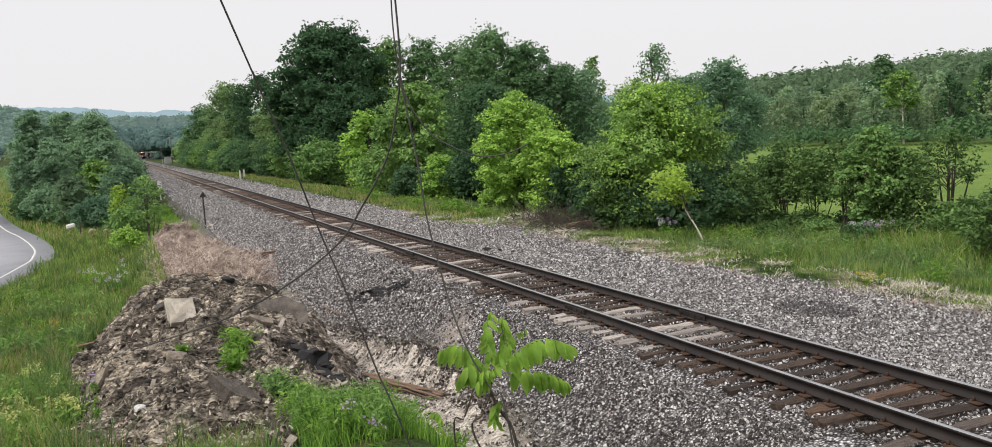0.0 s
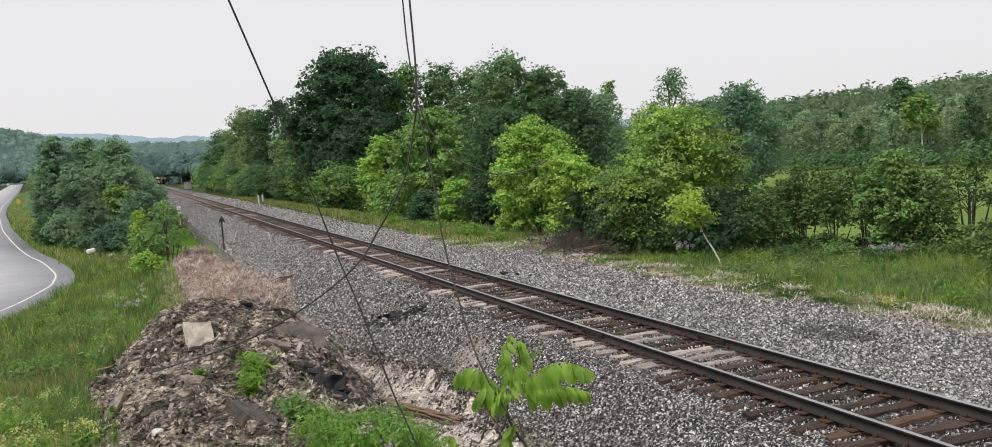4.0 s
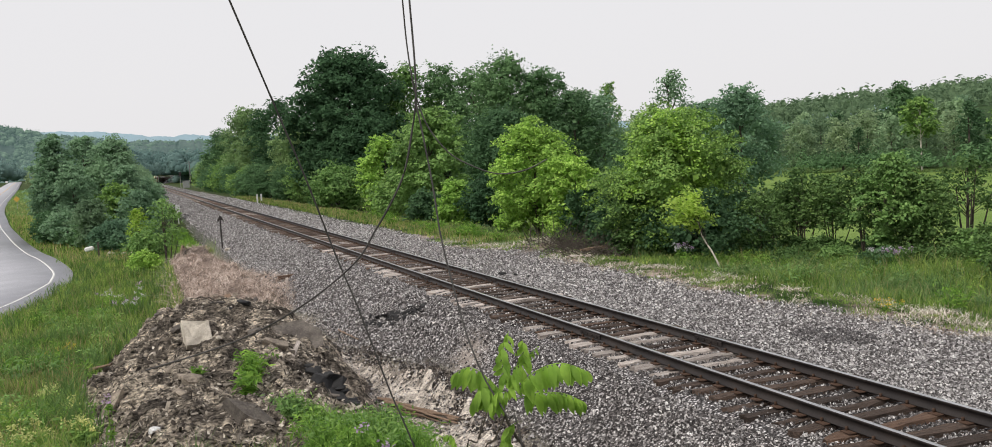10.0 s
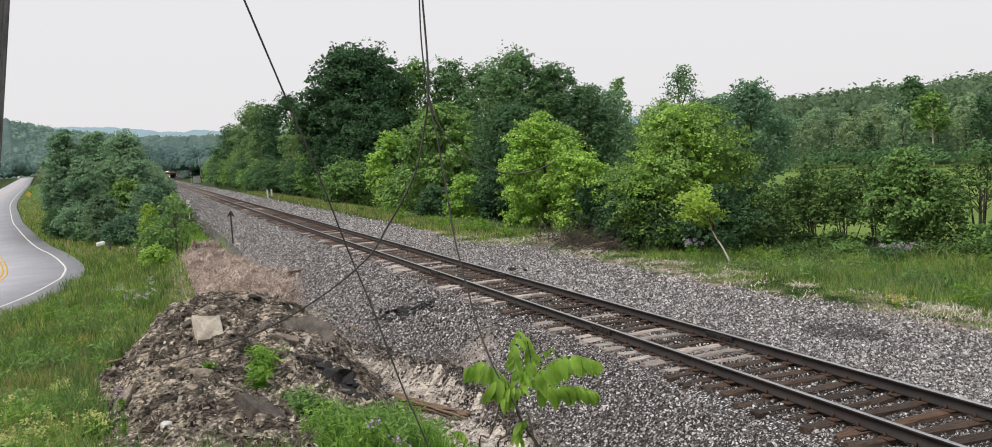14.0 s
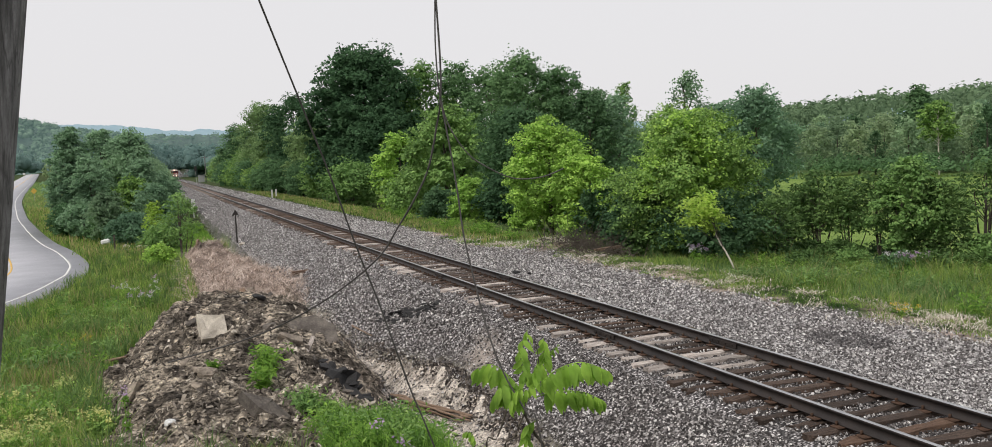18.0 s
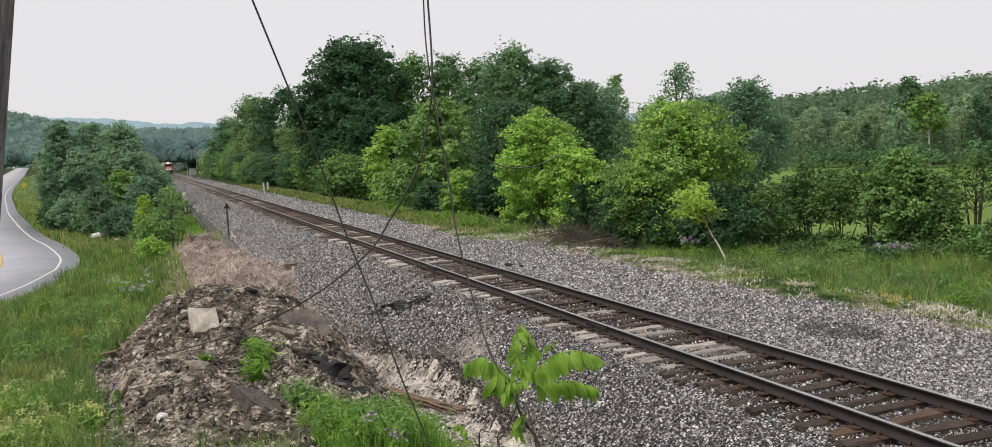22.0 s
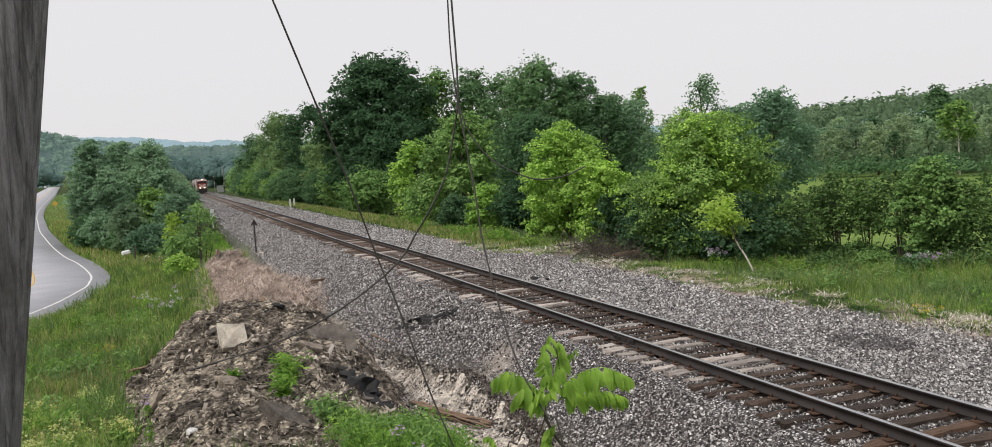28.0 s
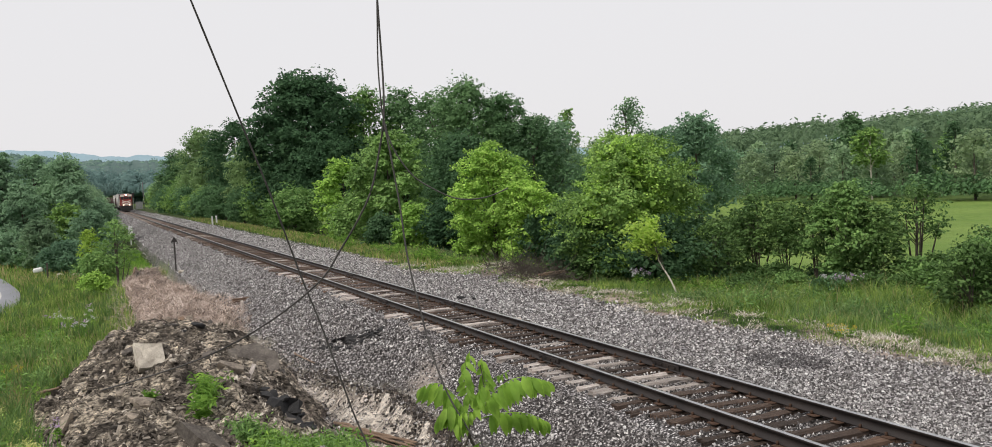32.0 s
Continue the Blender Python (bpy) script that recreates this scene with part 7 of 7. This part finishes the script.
# ---- utility pole and fallen wires ----
def build_pole():
    base, top = Vector((-10.50, 4.5, 0.6)), Vector((-9.51, 4.5, 7.2))
    pole = tagged(new("utility_pole"), "leaning weathered grey wooden utility pole", "utility pole")
    pole.matrix_basis = Matrix.Translation(base)
    d = top - base
    ts = np.linspace(0, 1, 60)
    P = np.stack([ts * d.x, ts * d.y, ts * d.z], -1)
    V, F = tube_arrays(P, 0.165 - 0.03 * ts, 40)
    V += (0.004 * np.sin(40 * np.arctan2(V[:, 1] - ts.repeat(40) * d.y, V[:, 0] - ts.repeat(40) * d.x) * 0.37 + V[:, 2] * 0.3))[:, None] * np.array([1, 1, 0])
    put("shaft", mesh_of("shaft", V, F, POLE_WOOD), pole)


build_pole()


def wire(name, pts, radius, label, n=60):
    V, F = tube_arrays(smooth_line(pts, n), radius, 6)
    return tagged(put(name, mesh_of(name, V, F, CABLE)), label, "cable", "loose wires from the pole")


LOOSE = wire("hanging_cable", [(-8.065, 4.103, 4.771), (-8.055, 4.146, 4.474), (-8.048, 4.176, 4.276), (-8.037, 4.189, 4.132), (-8.022, 4.194, 4.014), (-7.983, 4.190, 3.879), (-7.905, 4.167, 3.754), (-7.824, 4.139, 3.689), (-7.702, 4.092, 3.630), (-7.578, 4.041, 3.633), (-7.480, 3.998, 3.674)], 0.0036, "dark loose cable curling out from the wires")
wire("hanging_cable", [(-8.061, 4.083, 4.922), (-8.037, 4.141, 4.473), (-8.021, 4.180, 4.174), (-8.025, 4.197, 3.999), (-8.031, 4.257, 3.885), (-8.063, 4.322, 3.692), (-8.113, 4.385, 3.557), (-8.184, 4.499, 3.403), (-8.287, 4.611, 3.229), (-8.535, 4.837, 3.011), (-8.846, 5.102, 2.830), (-9.310, 5.401, 2.680)], 0.0048, "dark cable swinging out towards the spoil heap", 120)
wire("hanging_cable", [(-9.086, 4.191, 5.234), (-8.812, 4.398, 4.525), (-8.630, 4.536, 4.052), (-8.489, 4.626, 3.676), (-8.345, 4.729, 3.257), (-8.244, 4.775, 2.976), (-8.101, 4.803, 2.508), (-7.997, 4.796, 2.201), (-7.6, 4.9, 1.0)], 0.0048, "dark stay wire running down into the grass")
wire("hanging_cable", [(-8.025, 4.197, 3.999), (-8.000, 4.196, 3.835), (-7.972, 4.188, 3.594), (-7.955, 4.168, 3.354), (-7.920, 4.126, 3.098), (-7.888, 4.079, 2.890), (-7.839, 4.017, 2.699), (-7.767, 3.942, 2.526), (-7.727, 3.890, 2.414), (-7.6, 3.85, 1.2)], 0.0042, "dark thin wire hanging behind the sapling")


# ---- signs and lineside things ----
def post(bm, r, z0, z1, seg=10):
    bmesh.ops.create_cone(bm, cap_ends=True, segments=seg, radius1=r, radius2=r, depth=z1 - z0, matrix=Matrix.Translation((0, 0, (z0 + z1) / 2)))


def build_signs():
    s = tagged(new("lineside_sign"), "dark post with an arrow-shaped plate at its top", "railway sign")
    s.matrix_basis = pose(-4.22, 66.0, float(ground_z(-4.22, 66.0)), 0, 0, 0)
    bm = bmesh.new()
    post(bm, 0.05, -0.3, 2.3)
    part("post", bm, BLACK_METAL, s)
    bm = bmesh.new()
    q = [(-0.26, 0, 1.92), (-0.06, 0, 2.0), (0.06, 0, 2.0), (0.26, 0, 1.92), (0, 0, 2.38)]
    a, b = [bm.verts.new((x, -0.055, z)) for x, _, z in q], [bm.verts.new((x, -0.085, z)) for x, _, z in q]
    bm.faces.new(a)
    bm.faces.new(b[::-1])
    for i in range(5):
        bm.faces.new((a[i], b[i], b[(i + 1) % 5], a[(i + 1) % 5]))
    part("arrow_plate", bm, BLACK_METAL, s)
    for x, y in ((4.9, 122.5), (5.5, 123.2)):
        m = tagged(new("marker_post"), "short white marker post in the verge", "marker post", "white marker posts")
        m.matrix_basis = pose(x, y, float(ground_z(x, y)))
        bm = bmesh.new()
        box(bm, -0.1, 0.1, -0.06, 0.06, -0.2, 1.1, 0.015)
        part("board", bm, WHITE, m)
    w = tagged(new("whistle_post"), "white lineside board on a short post", "railway sign")
    w.matrix_basis = pose(-5.1, 116, float(ground_z(-5.1, 116)))
    bm = bmesh.new()
    box(bm, -0.05, 0.05, -0.05, 0.05, -0.2, 1.3)
    part("post", bm, WHITE, w)
    bm = bmesh.new()
    box(bm, -0.24, 0.24, -0.08, -0.055, 1.0, 2.2, 0.02)
    part("board", bm, WHITE, w)
    bm = bmesh.new()
    box(bm, -0.05, 0.05, -0.088, -0.082, 1.5, 1.75)
    part("mark", bm, BLACK_METAL, w)
    # signal and its cabinet
    s = tagged(new("signal_mast"), "slim railway signal mast with a dark lamp head", "railway signal")
    s.matrix_basis = pose(4.2, 328, float(ground_z(4.2, 328)))
    bm = bmesh.new()
    post(bm, 0.09, -0.2, 5.2)
    part("mast", bm, GALV, s)
    bm = bmesh.new()
    box(bm, -0.4, 0.4, -0.2, -0.1, 4.0, 5.5, 0.08)
    head = part("signal_head", bm, BLACK_METAL, s)
    for z in (4.35, 4.75, 5.15):
        bm = bmesh.new()
        bmesh.ops.create_cone(bm, cap_ends=True, segments=10, radius1=0.14, radius2=0.12, depth=0.3, matrix=Matrix.Translation((0, -0.35, z)) @ Matrix.Rotation(radians(90), 4, "X"))
        part("lamp_hood", bm, BLACK_METAL, head)
    c = tagged(new("signal_cabinet"), "grey metal lineside equipment cabinet", "cabinet")
    c.matrix_basis = pose(6.0, 330, float(ground_z(6.0, 330)))
    bm = bmesh.new()
    box(bm, -1.1, 1.1, -0.9, 0.9, 0, 2.3, 0.06)
    part("housing", bm, GALV, c)
    bm = bmesh.new()
    box(bm, -1.2, 1.2, -1.0, 1.0, 2.3, 2.42, 0.02)
    part("roof", bm, GALV, c)
    for x in (-0.9, 0.02):
        bm = bmesh.new()
        box(bm, x, x + 0.88, -0.93, -0.9, 0.15, 2.1)
        part("door", bm, GALV, c)
    u = tagged(new("distant_pole"), "distant grey wooden line pole", "utility pole")
    u.matrix_basis = pose(7.5, 330, float(ground_z(7.5, 330)))
    bm = bmesh.new()
    post(bm, 0.15, -0.3, 9.0)
    part("shaft", bm, POLE_WOOD, u)
    bm = bmesh.new()
    box(bm, -1.1, 1.1, -0.06, 0.06, 8.3, 8.45)
    part("crossarm", bm, POLE_WOOD, u)
    # mailbox by the road
    b = tagged(new("mailbox"), "tilted white mailbox on a dark post", "mailbox")
    b.matrix_basis = pose(-12.9, 76, float(ground_z(-12.9, 76)))
    bm = bmesh.new()
    box(bm, 0.42, 0.54, -0.06, 0.06, -0.3, 1.45, 0.01)
    part("post", bm, BARK, b)
    bm = bmesh.new()
    box(bm, -0.32, 0.32, -0.2, 0.2, 0.85, 1.18, 0.08)
    part("box", bm, WHITE, b, at=pose(0, 0, 0, 0, -9, 0))
    # warning sign and route sign far along the road
    y = 205.0
    x = float(road_edge_x(y)) + 3.4
    s = tagged(new("warning_sign"), "yellow diamond road sign on a steel post", "road sign")
    s.matrix_basis = pose(x, y, float(ground_z(x, y)))
    bm = bmesh.new()
    post(bm, 0.04, -0.2, 2.3)
    part("post", bm, GALV, s)
    bm = bmesh.new()
    box(bm, -0.42, 0.42, -0.02, 0.02, -0.42, 0.42)
    part("plate", bm, YELLOW_LINE, s, at=pose(0, -0.06, 2.3, 0, 45, 0))
    y = 560.0
    x = float(road_edge_x(y)) - 5.0
    s = tagged(new("route_sign"), "small white road sign on a post", "road sign")
    s.matrix_basis = pose(x, y, float(ground_z(x, y)))
    bm = bmesh.new()
    post(bm, 0.06, -0.2, 3.4)
    part("post", bm, GALV, s)
    bm = bmesh.new()
    box(bm, -0.6, 0.6, -0.1, -0.06, 2.4, 3.5)
    part("plate", bm, WHITE, s)


build_signs()


# ---- train ----
ROLLING = []


def bogie(parent, y, wheels=3, gap=1.6):
    bm = bmesh.new()
    half = gap * (wheels - 1) / 2 + 0.7
    for x in (-1.0, 1.0):
        box(bm, x - 0.09, x + 0.09, -half, half, 0.45, 0.85, 0.04)
    box(bm, -1.0, 1.0, -0.3, 0.3, 0.5, 0.8)
    b = part("bogie", bm, UNDER, parent, at=pose(0, y, 0))
    for k in range(wheels):
        bm = bmesh.new()
        for x in (-0.75, 0.75):
            bmesh.ops.create_cone(bm, cap_ends=True, segments=20, radius1=0.5, radius2=0.5, depth=0.13, matrix=Matrix.Translation((x, 0, 0)) @ Matrix.Rotation(radians(90), 4, "Y"))
        bmesh.ops.create_cone(bm, cap_ends=True, segments=10, radius1=0.09, radius2=0.09, depth=1.6, matrix=Matrix.Rotation(radians(90), 4, "Y"))
        place = (k - (wheels - 1) / 2) * gap
        w = part("wheelset", bm, UNDER, b, at=pose(0, place, 0.5))
        if wheels == 3:
            ROLLING.append((w, place))


def locomotive(lead):
    """A hood unit that faces -y; its origin is its middle at rail level."""
    o = tagged(new("locomotive"), "red diesel locomotive with cream nose stripes and lit headlights" if lead else "dark red diesel locomotive coupled behind the leader", "locomotive")
    L = 9.6
    bm = bmesh.new()
    box(bm, -1.5, 1.5, -L, L, 1.15, 1.55, 0.04)
    box(bm, -1.45, 1.45, -2.6, 2.6, 0.35, 1.15, 0.2)
    part("underframe", bm, UNDER, o)
    bm = bmesh.new()
    box(bm, -1.05, 1.05, -5.0, L - 0.7, 1.55, 4.35, 0.12)
    part("hood", bm, UNDER if lead else DARK_RED, o)
    bm = bmesh.new()
    box(bm, -1.25, 1.25, 4.6, 7.6, 3.4, 4.62, 0.12)
    part("radiator", bm, UNDER, o)
    bm = bmesh.new()
    box(bm, -1.52, 1.52, -7.6, -5.0, 1.55, 4.25, 0.1)
    box(bm, -1.35, 1.35, -7.6, -5.0, 4.25, 4.6, 0.15, 0.86)
    cab = part("cab", bm, RED_PAINT if lead else DARK_RED, o)
    for x0, x1 in ((-1.3, -0.72), (-0.6, -0.05), (0.05, 0.6), (0.72, 1.3)):
        bm = bmesh.new()
        box(bm, x0, x1, -7.63, -7.58, 3.25, 3.95)
        part("window", bm, GLASS, cab, "dark cab window")
    for x in (-1.53, 1.53):
        bm = bmesh.new()
        box(bm, x - 0.02, x + 0.02, -7.1, -5.5, 3.2, 3.95)
        part("window", bm, GLASS, cab, "dark cab side window")
    bm = bmesh.new()
    box(bm, -1.0, 1.0, -9.1, -7.6, 1.55, 3.1, 0)
    for v in bm.verts:
        if v.co.z > 3 and v.co.y < -9:
            v.co.y += 0.45
    bmesh.ops.bevel(bm, geom=list(bm.edges), offset=0.1, segments=2, affect="EDGES")
    part("nose", bm, RED_PAINT if lead else DARK_RED, o)
    bm = bmesh.new()
    box(bm, -1.45, 1.45, -L - 0.12, -L, 0.25, 1.5, 0.03)
    part("pilot", bm, UNDER, o)
    for s in (-1, 1):
        for k in range(3):
            bm = bmesh.new()
            z = 1.62 + 0.42 * k
            v = [bm.verts.new(p) for p in ((s * 0.02, -9.13 + 0.28 * (z - 1.55) / 1.5, z), (s * 1.04, -9.13 + 0.28 * (z - 1.3) / 1.5, z + 0.34), (s * 1.04, -9.13 + 0.28 * (z - 1.1) / 1.5, z + 0.54), (s * 0.02, -9.13 + 0.28 * (z - 1.35) / 1.5, z + 0.2))]
            bm.faces.new(v if s < 0 else v[::-1])
            part("stripe", bm, CREAM_PAINT, o, "cream nose stripe")
        bm = bmesh.new()
        box(bm, s * 0.95 - 0.5, s * 0.95 + 0.5, -7.65, -7.6, 4.0, 4.5)
        part("number_board", bm, CREAM_PAINT, o, "pale board over the cab windows")
    for s in (-1, 1):
        for x, y, z in ((s * 0.14, -7.66, 4.42), (s * 0.72, -9.72, 1.75)):
            bm = bmesh.new()
            bmesh.ops.create_cone(bm, cap_ends=True, segments=14, radius1=0.14, radius2=0.14, depth=0.1, matrix=Matrix.Translation((x, y, z)) @ Matrix.Rotation(radians(90), 4, "X"))
            part("headlight", bm, HEADLIGHT if lead else GLASS, o, "lit headlight")
    for s in (-1, 1):
        bm = bmesh.new()
        for y in np.linspace(-4.6, 9.2, 9):
            box(bm, s * 1.46 - 0.02, s * 1.46 + 0.02, y - 0.02, y + 0.02, 1.55, 2.55)
        box(bm, s * 1.46 - 0.02, s * 1.46 + 0.02, -4.6, 9.2, 2.5, 2.55)
        box(bm, s * 1.2 - 0.02, s * 1.2 + 0.02, -9.5, -9.46, 1.55, 2.5)
        part("handrail", bm, CREAM_PAINT, o)
    for y in (-6.2, 6.2):
        bogie(o, y)
    return o


def wagon(mat, label, tall, length=15.6, ribs=14, roof=True):
    o = tagged(new("freight_wagon"), label, "freight wagon", "wagons of the train")
    h = length / 2
    bm = bmesh.new()
    box(bm, -1.5, 1.5, -h, h, 1.05, tall, 0.05)
    part("body", bm, mat, o)
    V = np.array([(x, y, z) for z in (1.1, tall - 0.08) for y in (-0.06, 0.06) for x in (-0.035, 0.035)])
    rib = mesh_of("rib", V, Fc, mat)
    for y in np.linspace(-h + 0.3, h - 0.3, ribs):
        for s in (-1, 1):
            put("rib", rib, o, at=pose(s * 1.53, y, 0))
    bm = bmesh.new()
    box(bm, -1.55, 1.55, -h, h, 0.8, 1.05)
    box(bm, -0.3, 0.3, -h - 0.5, h + 0.5, 0.75, 1.0)
    part("underframe", bm, UNDER, o)
    bm = bmesh.new()
    box(bm, -1.52, 1.52, -h - 0.02, h + 0.02, tall, tall + 0.14, 0.05)
    part("roof" if roof else "rim", bm, mat, o)
    for y in (-h + 2, h - 2):
        bogie(o, y, 2, 1.8)
    return o


TRAIN = []


def build_train():
    back = 0.0
    for spec in ("lead", "second", "brown", "grey", "brown", "brown", "brown", "brown", "brown", "brown", "brown", "brown"):
        if spec == "lead":
            o, ln = locomotive(True), 20.2
        elif spec == "second":
            o, ln = wagon(GREY_CAR, "tall pale grey boxcar behind the locomotive", 4.7, 17.0), 18.4
        elif spec == "grey":
            o, ln = wagon(GREY_CAR, "weathered grey covered freight wagon", 4.5), 16.8
        else:
            o, ln = wagon(BROWN_CAR, "dark brown open freight wagon", 3.7, 15.6, 14, False), 16.8
        TRAIN.append((o, back + ln / 2))
        back += ln


build_train()


# ---- the train rolls towards the camera ----
def motions():
    for o, back in TRAIN:
        rows = []
        for t in range(0, 33, 2):
            y = 351.0 - 12.9 * (t - 25.5) + back
            x = float(track_x(y))
            rows.append((t, pose(x, y, 0.0, 0, 0, -math.degrees(max(y - CURVE_AT, 0) / CURVE_R))))
        walk(o, rows)
    # the loose cable swings a little about the place where it crosses the next one
    hub, axis = Vector((-8.03, 4.19, 4.10)), Vector((0.3, 0.95, 0.0))
    turns = (5, 15, 4, 13, 13, 14, 4, 14, 6, 13, 2, 8, 7, 5, 4, 6, 7, 1, 7, 2, 4, 7, 5, 3, 5, 4, 2, 7, 1, 7, 1, 2)
    times = (0, 1, 2, 3, 4.5, 6, 7, 8, 9, 10, 11, 12, 13, 14, 15, 16, 17, 18, 19, 20, 21, 22, 23, 24, 25, 26, 27, 28, 29, 30, 31, 32)
    walk(LOOSE, [(t, Matrix.Translation(hub) @ Matrix.Rotation(radians(-0.36 * (k - 7.5)), 4, axis.normalized()) @ Matrix.Translation(-hub)) for t, k in zip(times, turns)])
    # the sapling's leaves nod in the breeze
    for i, (leaf, base) in enumerate(NODDING):
        rows = []
        for k in range(81):
            t = 0.4 * k
            up = 4.5 * math.sin(3.9 * t + 1.3 * i) + 2.5 * math.sin(2.3 * t + 2.1 * i)
            rows.append((t, Matrix.Translation(base) @ Matrix.Rotation(radians(up), 4, Vector((0.35, 0.94, 0))) @ Matrix.Translation(-base)))
        walk(leaf, rows)
    # the locomotive's wheels turn as far as it rolls
    for w, place in ROLLING:
        walk(w, [(k * 0.05, pose(0, place, 0.5, math.degrees(12.9 * 0.05 / 0.5) * k % 360, 0, 0)) for k in range(641)])


motions()
